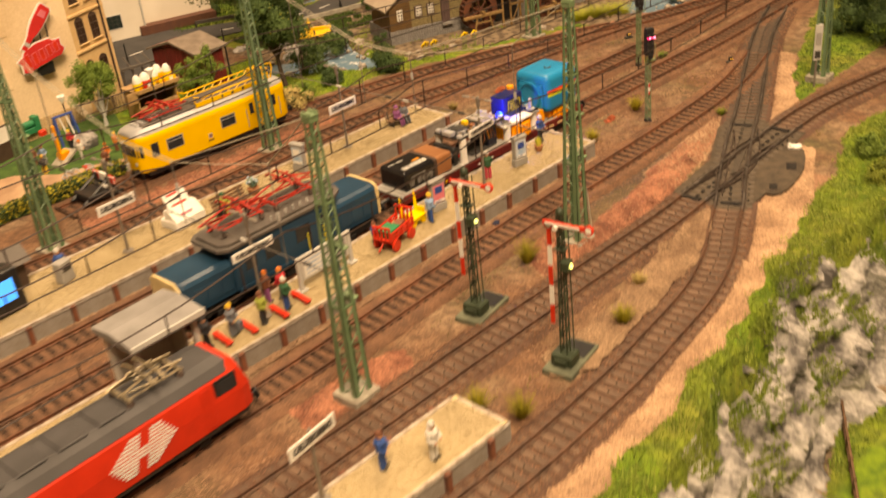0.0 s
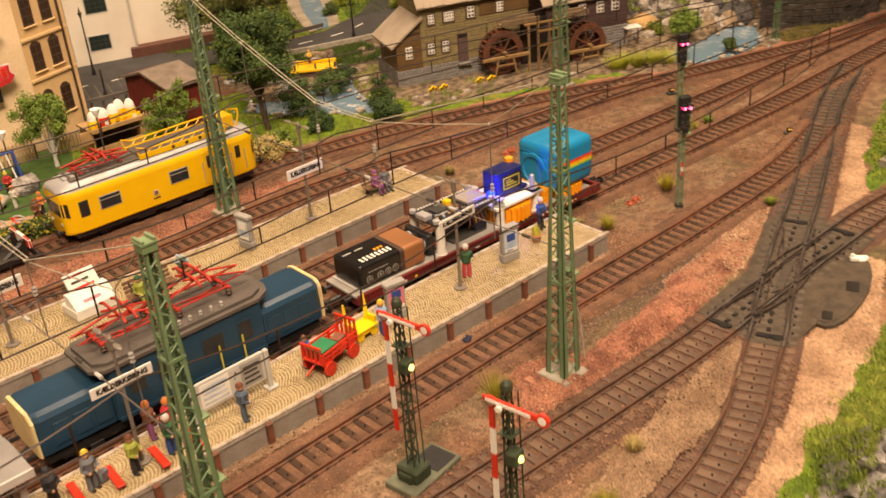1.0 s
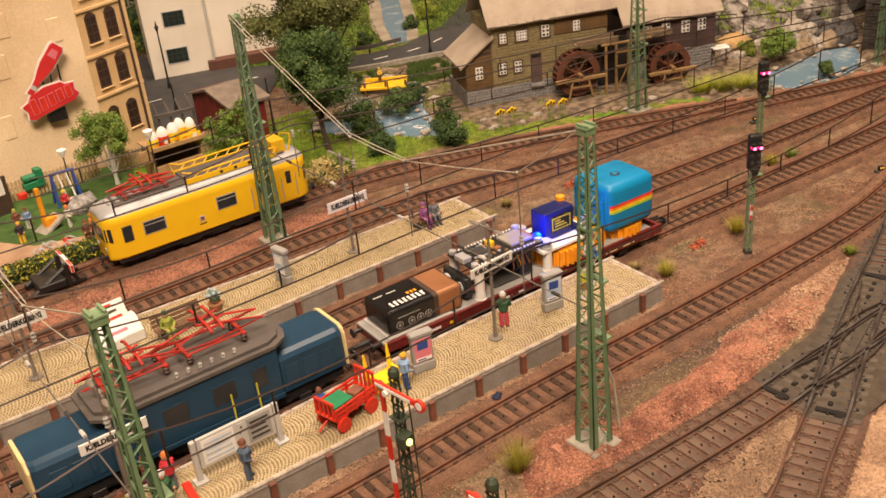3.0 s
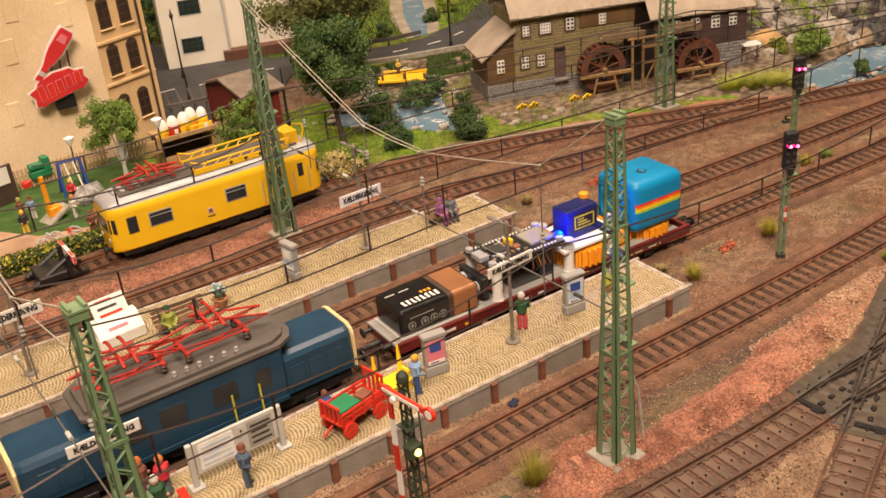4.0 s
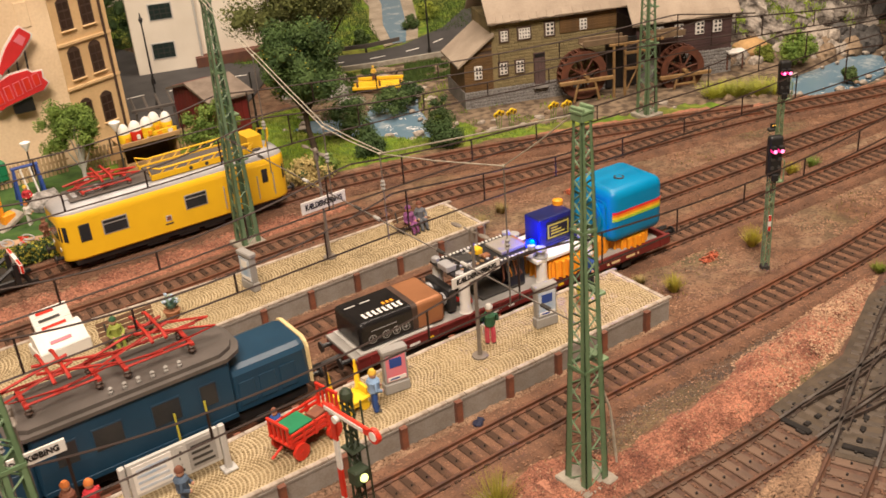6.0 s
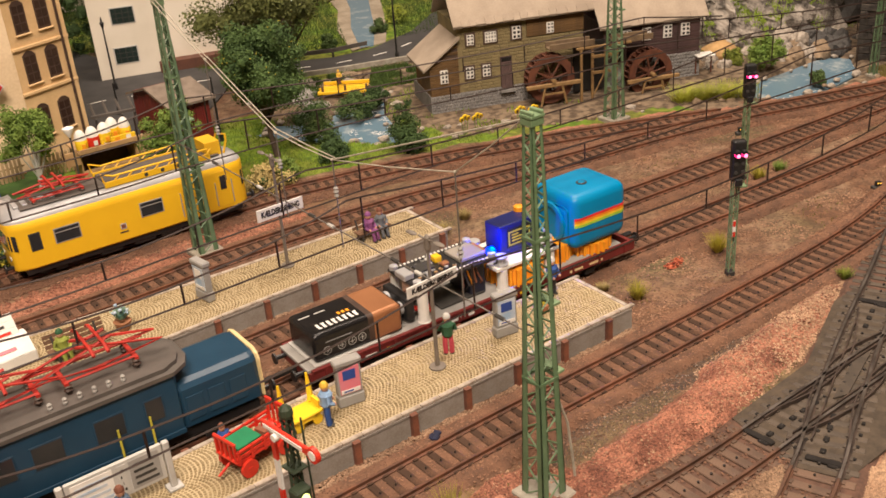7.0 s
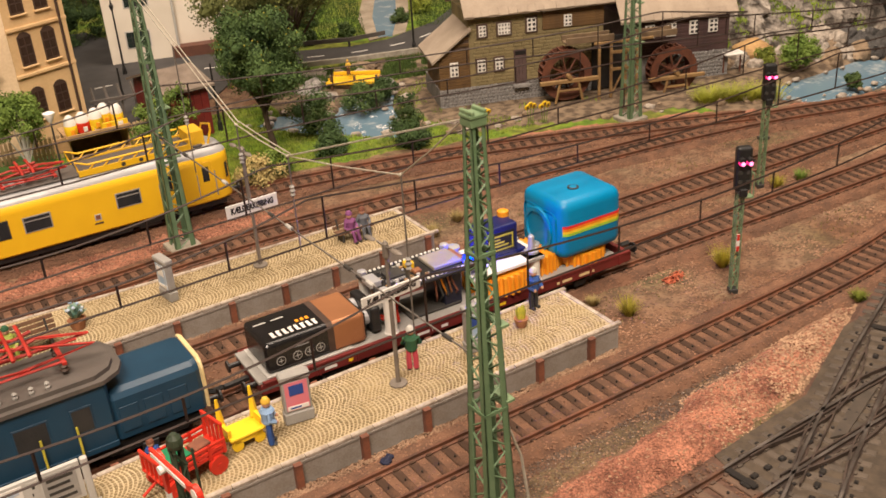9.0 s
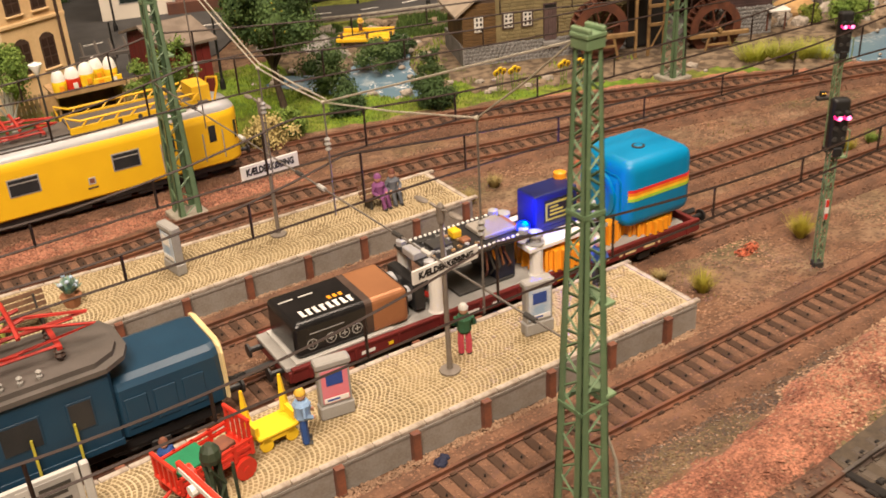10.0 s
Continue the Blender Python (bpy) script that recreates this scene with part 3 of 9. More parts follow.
SLEEPER = sleeper_mesh("sleeper", M["sleeper"], 0.19, 0.05)
SLEEPER_DARK = sleeper_mesh("sleeper", M["sleeper_dark"], 0.155, 0.034)
SLEEPER_GREY = sleeper_mesh("sleeper", M["sleeper_grey"])
SLIP = (7.9, 19.4)


def spans(line, a, b):
    """Rusty ends and the blackened stretch between them, joined end to end."""
    i = sum(p.x < a for p in line)
    j = sum(p.x < b for p in line)
    return [(line[:i + 1], False), (line[i:j + 1], True)] + ([(line[j:], False)] if j < len(line) - 2 else [])


def build_track(name):
    line = LINES[name]
    track = thing("railway_track", "rust-brown model railway track with studded sleepers on ballast", "railway track", at(0, 0, 0), "tracks", "structure")
    dark = name in ("branch", "curve")
    for s in (-1, 1):
        for run, steel in ((line, False),) if not dark else spans(line, 7.4, 20.5 if name == "branch" else 99):
            bm = swept(B(), run, [(0.13, 0.06), (0.13, 0.09), (0.04, 0.12), (0.05, 0.25), (-0.05, 0.25), (-0.04, 0.12), (-0.13, 0.09), (-0.13, 0.06)], s * 0.76)
            swept(bm, run, [(0.05, 0.253), (-0.05, 0.253)], s * 0.76, 1)
            part("rail", bm, [M["rail_dark"], M["rail_top"]] if steel else [M["rail_brown" if dark else "rail"]] * 2, track)
    lift = 0.004 * list(PLAN).index(name)
    crown = (-0.025 if dark else 0.015) + lift
    side = 0.03 if dark else 0.075
    bm = swept(B(), line, [(1.85, -0.2), (1.42, crown + side), (1.0, crown + side), (0.9, crown), (-0.9, crown), (-1.0, crown + side), (-1.42, crown + side), (-1.85, -0.2)], 0)
    part("ballast_bed", bm, M["bed_dark" if dark else "bed"], track, kind="stuff")
    for k, (p, q) in enumerate(zip(line, line[1:])):
        grey = dark and SLIP[0] < p.x < 45 and (name == "curve" or p.x < SLIP[1])
        if -42 < p.x < 62:
            a = math.degrees(math.atan2(q.y - p.y, q.x - p.x))
            piece("sleeper", SLEEPER_GREY if grey else SLEEPER if dark else SLEEPER_DARK, track, at(p.x, p.y, lift, a + 1.5 * rough(k, p.y, 3.1)))
    return track


for track_name in PLAN:
    build_track(track_name)
# ---- platforms ----
P_TOP = 1.01


COBBLE = bpy.data.meshes.new("cobble")
COBBLE.from_pydata([(u * K, w * K, d * K) for u, w, d in ((-1, -1, -0.07), (1, -1, -0.07), (1, 1, -0.07), (-1, 1, -0.07), (-0.84, -0.84, 0), (0.84, -0.84, 0), (0.84, 0.84, 0), (-0.84, 0.84, 0))], [], [(4, 5, 6, 7), (0, 1, 5, 4), (1, 2, 6, 5), (2, 3, 7, 6), (3, 0, 4, 7)])
COBBLE.materials.append(M["cobble"])


def fan_cobbles(front, back, x0, x1, z, plat, picked):
    """Cobbles laid in stacked arches between two edges; those of a short stretch are single stones, the rest one mesh."""
    rng = random.Random(5)
    verts, faces = [], []
    columns, pitch, n = 2, 0.155, 12
    half_turn = radians(46)
    for c in range(columns):
        s = x0 - 1.2
        while s < x1 + 1.2:
            s += pitch
            for i in range(n):
                ang = half_turn * (2 * (i + 0.5) / n - 1)
                f = 0.5 + 0.5 * math.sin(ang) / math.sin(half_turn)
                # each arch is a part of a circle across half of the platform
                mid = s + (0.4 if c % 2 else 0)
                deep = 0.5 * (interp(mid, back) - interp(mid, front) - 0.5) / columns / math.sin(half_turn)
                x = mid + deep * (math.cos(ang) - math.cos(half_turn))
                if not x0 + 0.28 < x < x1 - 0.28:
                    continue
                y0, y1 = interp(x, front) + 0.26, interp(x, back) - 0.24
                y = y0 + (y1 - y0) * (c + f) / columns
                a = 0.5 * pitch * math.cos(ang) * 0.76 * rng.uniform(0.88, 1.1)
                b = deep * half_turn / n * 0.80 * rng.uniform(0.88, 1.08)
                h = z + rng.uniform(-0.012, 0.012)
                if picked[0] < x < picked[1]:
                    piece("cobble", COBBLE, plat, at(x, y, h, math.degrees(ang)) @ Matrix.Diagonal((a, b, 1, 1)))
                    continue
                ca, sa = math.cos(ang), math.sin(ang)
                k = len(verts)
                for u, w, d in ((-1, -1, -0.07), (1, -1, -0.07), (1, 1, -0.07), (-1, 1, -0.07), (-0.84, -0.84, 0), (0.84, -0.84, 0), (0.84, 0.84, 0), (-0.84, 0.84, 0)):
                    verts.append(((x + u * a * ca - w * b * sa) * K, (y + u * a * sa + w * b * ca) * K, (h + d) * K))
                faces += [(k + 4, k + 5, k + 6, k + 7)] + [(k + i2, k + (i2 + 1) % 4, k + 4 + (i2 + 1) % 4, k + 4 + i2) for i2 in range(4)]
    me = bpy.data.meshes.new("cobbles")
    me.from_pydata(verts, [], faces)
    me.materials.append(M["cobble"])
    return me


def build_platform(front, back, x0, x1, label, post_x, picked):
    plat = thing("platform", label, "platform", at(0, 0, 0), "station platforms", "structure")
    xs = [x0 + (x1 - x0) * i / 40 for i in range(41)]
    poly = [(x, interp(x, front) + 0.1) for x in xs] + [(x, interp(x, back) - 0.1) for x in xs[::-1]]
    part("platform_bed", slab(B(), poly, -0.3, P_TOP - 0.014), M["joint"], plat)
    ob = new("cobbles", fan_cobbles(front, back, x0, x1, P_TOP, plat, picked))
    ob.parent = plat
    tagged(ob, kind="stuff")
    # coping stones along the edges and the open end
    cope = box(B(), 0.012, 0.84, -0.11, 0.085, -0.09, 0.03, 0.02)
    cope = to_mesh("coping_stone", cope, M["coping"])
    x = x0
    while x < x1 - 0.4:
        for edge, o in ((front, 0.1), (back, -0.12)):
            a = math.degrees(math.atan2(interp(x + 0.85, edge) - interp(x, edge), 0.85))
            if x > -36:
                piece("coping_stone", cope, plat, at(x, interp(x, edge) + o, P_TOP, a))
        x += 0.85
    for end, o in ((x0, 0.12), (x1, -0.12)):
        y = interp(end, front) + 0.2
        while y < interp(end, back) - 0.7:
            piece("coping_stone", cope, plat, at(end + o, y, P_TOP, 90))
            y += 0.85
    # wall panels between posts
    for edge, side in ((front, -1), (back, 1)):
        cuts = sorted(q for q in post_x if x0 < q < x1)
        me = {}
        for a, b in zip([x0] + cuts, cuts + [x1]):
            ang = math.degrees(math.atan2(interp(b, edge) - interp(a, edge), b - a))
            w = round(b - a, 2)
            if w not in me:
                bm = box(B(), 0.01, w - 0.01, -0.05, 0.05, -1.1, -0.09, 0.01)
                box(bm, 0.01, w - 0.01, -0.085, 0.085, -0.2, -0.1, 0.01)
                me[w] = to_mesh("wall_panel", bm, M["panel"])
            piece("wall_panel", me[w], plat, at(a, interp(a, edge) + 0.06 * -side, P_TOP, ang))
        post = box(B(), -0.13, 0.13, -0.12, 0.12, -1.15, -0.12, 0.015)
        box(post, -0.14, 0.14, -0.13, 0.13, -0.14, -0.06, 0.01)
        post = to_mesh("wall_post", post, M["post"])
        for q in cuts:
            piece("wall_post", post, plat, at(q, interp(q, edge) + 0.08 * side, P_TOP))
    for end in (x0, x1):
        y0, y1 = interp(end, front), interp(end, back)
        part("end_wall", box(B(), end - 0.05, end + 0.05, y0 + 0.02, y1 - 0.02, -0.3, P_TOP - 0.08), M["panel"], plat)
    return plat


P2_FRONT = [(-40, 4.9), (-19, 5.5), (-10.8, 5.6), (-3.5, 5.75), (2.5, 5.85), (9.95, 5.95)]
P2_BACK = [(-40, 7.9), (-18, 8.5), (-11.5, 8.9), (-7.4, 9.25), (0, 9.55), (9.95, 9.6)]
P1_FRONT = [(-42, 16.2), (-25, 16.6), (-11.4, 16.8), (-1.4, 17.35), (8.65, 17.6)]
P1_BACK = [(-42, 22.0), (-19, 21.9), (-9.2, 21.6), (-2.6, 21.3), (8.65, 21.3)]
build_platform(P2_FRONT, P2_BACK, -40, 9.95, "cobbled island platform with grey walls and rusty posts", [8.55 - 2.47 * i for i in range(20)], (-2.2, -0.6))
build_platform(P1_FRONT, P1_BACK, -42, 8.65, "long cobbled platform with pale coping and grey walls", [8.3 - 2.47 * i for i in range(20)], (1.5, 3.0))
build_platform([(-45, -7.4), (-14.95, -7.9)], [(-45, -4.5), (-14.95, -4.8)], -45, -14.95, "narrow cobbled platform between curving tracks", [-16.2 - 2.47 * i for i in range(11)], (-16.8, -15.2))


# ---- lattice masts ----
def lattice_mast(h, base=0.52, top=0.19):
    """Four tapering angle posts with crossed bars, on a concrete foot."""
    mast = thing("catenary_mast", "tall green lattice steel catenary mast on a concrete foot", "mast", at(0, 0, 0), "catenary masts")
    part("foot", box(B(), -0.78, 0.78, -0.78, 0.78, -0.3, 0.34, 0.05), M["concrete"], mast)

    def half(z):
        return base + (top - base) * z / h

    for sx in (-1, 1):
        for sy in (-1, 1):
            bm = B()
            for z0, z1 in ((0.1, h),):
                a, b = half(z0), half(z1)
                for fx, fy in ((0.5, 0.09), (0.09, 0.5)):
                    v = []
                    for z, w in ((z0, a), (z1, b)):
                        dx, dy = fx * w, fy * w
                        v.append([bm.verts.new((sx * (w - ex), sy * (w - ey), z)) for ex, ey in ((0, 0), (dx, 0), (dx, dy), (0, dy))])
                    for i in range(4):
                        j = (i + 1) % 4
                        bm.faces.new((v[0][i], v[0][j], v[1][j], v[1][i]))
                    bm.faces.new(v[0][::-1])
                    bm.faces.new(v[1])
            bmesh.ops.recalc_face_normals(bm, faces=bm.faces)
            part("corner_post", bm, M["mast"], mast)
    for side in range(4):
        bm = B()
        z, flip = 0.2, 1
        while z < h - 0.6:
            dz = 1.9 * half(z) * 0.72
            z2 = min(z + dz, h - 0.25)
            a, b = half(z) - 0.04, half(z2) - 0.04
            tube(bm, [(-a * flip, -a, z), (b * flip, -b, z2)], 0.032, 4)
            flip, z = -flip, z2
        for z in (h * 0.36, h * 0.72):
            w = half(z)
            box(bm, -w, w, -w - 0.02, -w + 0.05, z - 0.05, z + 0.05)
        turn(bm, Matrix.Rotation(radians(90 * side), 4, "Z"))
        part("lattice_panel", bm, M["mast"], mast)
    bm = box(B(), -top - 0.05, top + 0.05, -top - 0.05, top + 0.05, h - 0.32, h - 0.1, 0.02)
    box(bm, -top - 0.07, top + 0.07, -top - 0.07, top + 0.07, h - 0.1, h, 0.02)
    for sx in (-1, 1):
        box(bm, sx * (top - 0.01) - 0.05, sx * (top - 0.01) + 0.05, -top - 0.07, top + 0.07, h, h + 0.1, 0.02)
    part("head", bm, M["mast_pale"], mast)
    for z in (5.0, 7.4):
        w = half(z) + 0.07
        part("bracket", box(B(), w - 0.12, w + 0.16, -w + 0.02, w - 0.02, z - 0.05, z + 0.05, 0.015), M["mast_pale"], mast)
    return mast


mast_main = lattice_mast(13.4)
MAST_AT = [(-16.7, -0.4, 4), (-0.9, 26.1, 2), (28.2, 25.8, 0), (29.5, 0.1, 3), (-18.0, 25.7, 5), (47.2, 19.3, 0)]
mast_main.matrix_basis = at(0, 0, 0, 3)
for mx, my, mr in MAST_AT:
    copy_thing(mast_main, at(mx, my, -0.3 if mx > 40 else -0.2 if my > 20 else 0, mr) @ Matrix.Diagonal((0.45, 0.45, 1, 1) if mx > 40 else (1, 1, 1, 1)))
bm = tube(B(), [(1.3, -0.12, 0), (1.2, -0.08, 1.2), (1.06, -0.02, 2.6), (0.72, 0.05, 3.7), (0.46, 0.1, 3.95)], 0.045)
solo("cable", bm, M["cord"], at(0, 0, 0), "pale cable rising along the mast from the ground", "cable")


# ---- overhead line ----
def contact_line(name, x0, x1, z_low, z_high, phase, height_of):
    """Carrying wire, contact wire and droppers over one track."""
    over = thing("overhead_line", "black contact wire hung on droppers above the track", "overhead line", at(0, 0, 0), "overhead lines")
    line = [p for p in LINES[name] if x0 <= p.x <= x1]
    up, lo = [], []
    for p in line:
        lo.append((p.x, p.y, z_low + 0.02 * rough(p.x, p.y, 0.3)))
        up.append((p.x, p.y, z_low + height_of(p.x)))
    part("carrying_wire", tube(B(), up, 0.042, 4), M["wire"], over)
    part("contact_wire", tube(B(), lo, 0.042, 4), M["wire"], over)
    for k in range(0, len(line)):
        if (k - phase) % 6 == 0:
            part("dropper", cyl(B(), lo[k], up[k], 0.045, seg=4), M["wire"], over)
    return over


def sag(x, at_masts=(-34, -16.7, 0.2, 28, 57), low=0.8, high=1.75):
    for a, b in zip(at_masts, at_masts[1:]):
        if a <= x <= b:
            t = (x - a) / (b - a)
            return low + (high - low) * (2 * t - 1) ** 2
    return high


contact_line("front", -40, 32, 5.45, 7, 2, sag)
contact_line("middle_near", -42, 60, 5.4, 6.6, 0, sag)
contact_line("middle_far", -42, 60, 5.45, 6.6, 3, sag)
contact_line("back", -42, 56, 5.4, 6.5, 1, sag)
contact_line("far_siding", -13, 33, 5.4, 6.4, 4, sag)


def headspan(a, b, knots, low):
    """Span cords across the tracks between two masts, with knots, hangers and insulators."""
    span = thing("head_span", "beige head-span cords with white insulators between two masts", "overhead line", at(0, 0, 0), "head spans")
    pts = [a] + knots + [b]
    for k, (p, q) in enumerate(zip(pts, pts[1:])):
        mid = tuple((u + v) / 2 for u, v in zip(p, q))
        bm = tube(B(), [p, (mid[0], mid[1], mid[2] - 0.06), q], 0.024, 5)
        if k >= 2:
            tube(bm, [(p[0] + 0.12, p[1], p[2] + 0.05), (mid[0] + 0.16, mid[1], mid[2]), (q[0] + 0.12, q[1], q[2] + 0.1)], 0.024, 5)
        part("span_cord", bm, M["cord"], span)
    part("span_cord", tube(B(), [(a[0], a[1], a[2] - 0.1), knots[1]], 0.03, 5), M["cord"], span)
    for p in knots:
        part("knot", ball(B(), p, 0.075, 0.8, 8, 5), M["cord"], span)
        bm = tube(B(), [p, (p[0], p[1], 8.2 if p[2] > 8.6 else p[2] - 0.5), (p[0], p[1], 5.5)], 0.028, 5)
        hang = part("hanger", bm, M["steel_wire"], span)
        part("insulator", spin_z(B(), [(0.04, -0.22), (0.1, -0.16), (0.06, -0.08), (0.11, 0), (0.06, 0.08), (0.1, 0.15), (0.04, 0.22)], (p[0], p[1], min(p[2] - 1.3, 7.9)), 8), M["grey"], hang)
    lo_a, lo_b = (a[0], a[1], low + 0.5), (b[0], b[1], low + 0.5)
    n = 18
    run = [tuple(u + (v - u) * t / n for u, v in zip(lo_a, lo_b)) for t in range(n + 1)]
    part("steady_wire", tube(B(), run, 0.03, 5), M["steel_wire"], span)
    for t in (1, 4, 5, 8, 9, 12, 15, 17):
        p, q = Vector(run[t]), Vector(run[t + 1])
        bm = cyl(B(), p, p + (q - p) * 0.28, 0.075, seg=7)
        part("insulator", bm, M["pale_grey"] if t % 2 == 0 else M["dark"], span)
    return span


headspan((0, 0.2, 13.3), (-1.32, 25.9, 13.3), [(-0.2, 3.6, 10.7), (-0.55, 11.1, 9.15), (-0.8, 15.25, 9.25), (-0.95, 21.2, 11.2)], 5.7)
headspan((-16.7, -0.2, 13.3), (-18.0, 25.5, 13.7), [(-16.6, 3.2, 10.4), (-16.9, 10.8, 8.8), (-17.1, 14.9, 8.95), (-17.5, 22.0, 11.4)], 5.7)


# ---- station name signs ----
def name_sign(lamps=True, board=(2.68, 3.28)):
    sign = thing("station_sign", "white station name board on a grey pole", "sign", at(0, 0, 0), "station signs")
    part("pole", spin_z(B(), [(0.34, 0), (0.33, 0.06), (0.1, 0.1), (0.085, 0.3), (0.07, board[1] + 0.06)] + [(0.055, 5.5)] * lamps, seg=10), M["lead"], sign)
    top = lamps and part("lamp_bracket", spin_z(B(), [(0.08, 5.05), (0.12, 5.15), (0.12, 5.62), (0.05, 5.72)], seg=8), M["lead"], sign, "grey lamp bracket")
    for s in (-1, 1) if lamps else ():
        part("arm", tube(B(), [(0, 0, 5.5), (-0.04, s * 0.4, 5.6)], 0.045, 5), M["lead"], top)
        lamp = ball(B(), (0, 0, 0), 0.13, 0.5, 8, 6)
        turn(lamp, Matrix.Translation((-0.08, s * 0.78, 5.6)) @ Matrix.Diagonal((1, 2.4, 1, 1)))
        part("lamp_head", lamp, M["lead"], top, "flat grey lamp head", smooth=True)
    part("board", box(B(), -1.22, 1.22, -0.13, -0.06, board[0], board[1], 0.015), M["white"], sign)
    bm = lettering("KÆLDERKØBING", 0.64 * (board[1] - board[0]), 2.02)
    turn(bm, Matrix.Translation((0, -0.135, (board[0] + board[1]) / 2)))
    part("lettering", bm, M["black"], sign)
    return sign


sign = name_sign()
sign.matrix_basis = at(0.75, 19.65, P_TOP, 3)
copy_thing(sign, at(-16.3, 19.4, P_TOP, 4))
sign_near = name_sign(True, (3.55, 4.0))
sign_near.matrix_basis = at(1.08, 7.58, P_TOP, 6)
copy_thing(sign_near, at(-15.9, 7.05, P_TOP, 2))
name_sign(False).matrix_basis = at(-22.6, -5.2, P_TOP, 8)
# ---- light signals ----
def light_signal():
    sig = thing("light_signal", "black light signal showing two red lamps on a green lattice pole", "signal", at(0, 0, 0), "light signals")
    part("foot", box(B(), -0.19, 0.19, -0.19, 0.19, -0.2, 0.1, 0.03), M["dark"], sig)
    bm = B()
    for sx, sy in ((-1, -1), (1, -1), (1, 1), (-1, 1)):
        cyl(bm, (sx * 0.13, sy * 0.13, 0.1), (sx * 0.13, sy * 0.13, 4.75), 0.04, seg=4)
    z, f = 0.2, 1
    while z < 4.2:
        for s in (-1, 1):
            tube(bm, [(-0.13 * f, s * 0.13, z), (0.13 * f, s * 0.13, z + 0.3)], 0.025, 4)
            tube(bm, [(s * 0.13, -0.13 * f, z), (s * 0.13, 0.13 * f, z + 0.3)], 0.025, 4)
        z, f = z + 0.3, -f
    part("pole", bm, M["mast_pale"], sig)
    bm = box(B(), -0.07, 0.07, -0.19, -0.14, 1.9, 2.7, 0.01)
    box(bm, -0.075, 0.075, -0.195, -0.135, 2.15, 2.4, 0, 1, 1)
    part("marker_plate", bm, [M["white"], M["red"]], sig)
    bm = box(B(), -0.32, 0.32, -0.32, 0.1, 4.65, 6.55, 0.12, 3)
    box(bm, -0.17, 0.17, -0.42, -0.3, 4.45, 4.8, 0.04)
    head = part("signal_head", bm, M["black"], sig, "black signal screen")
    for x in (-0.16, 0.16):
        bm = cyl(B(), (x, -0.40, 5.95), (x, -0.32, 5.95), 0.12, seg=12)
        lens = part("lens", bm, M["lamp_red"], head, "lit red lens")
        part("hood", cyl(B(), (x, -0.55, 6.05), (x, -0.32, 6.05), 0.12, 0.13, seg=8), M["black"], head)
        bm = cyl(B(), (x, -0.57, 5.95), (x, -0.555, 5.95), 0.085, seg=10)
        part("lens", bm, M["lamp_core"], head, "lit red lens")
    for x, z in ((-0.16, 5.5), (0.16, 5.5), (-0.16, 5.1), (0.16, 5.1)):
        part("lens", cyl(B(), (x, -0.36, z), (x, -0.32, z), 0.09, seg=8), M["dark"], head, "unlit lens")
    bm = box(B(), 0.2, 0.62, 0.1, 0.5, 4.15, 4.22, 0.01)
    for yy in (0.12, 0.48):
        tube(bm, [(0.6, yy, 4.2), (0.6, yy, 5.2)], 0.03, 4)
    tube(bm, [(0.6, 0.12, 5.2), (0.6, 0.48, 5.2)], 0.03, 4)
    part("service_step", bm, M["mast_pale"], sig, "pale green railed step")
    return sig


sig = light_signal()
sig.matrix_basis = at(16.75, 6.4, 0, -28)
far_sig = copy_thing(sig, at(26.1, 13.4, 0, -30))
for plate in [c for c in far_sig.children if c.name.startswith("marker_plate")]:
    bpy.data.objects.remove(plate)


def small_shunt_signal(x, y):
    s = thing("shunting_signal", "low dark shunting signal with amber lamp beside the track", "signal", at(x, y, 0, -25) @ Matrix.Scale(0.72, 4), "shunting signals")
    part("base", box(B(), -0.45, 0.45, -0.25, 0.25, -0.15, 0.1, 0.04), M["dark"], s)
    part("head", box(B(), -0.22, 0.22, -0.16, 0.16, 0.1, 0.5, 0.05), M["black"], s)
    for d in (-0.1, 0.1):
        part("lens", cyl(B(), (d, -0.19, 0.36), (d, -0.15, 0.36), 0.05, seg=8), M["lamp_amber"], s, "lit amber lens")


small_shunt_signal(31.6, 18.1)
small_shunt_signal(29.9, 7.5)


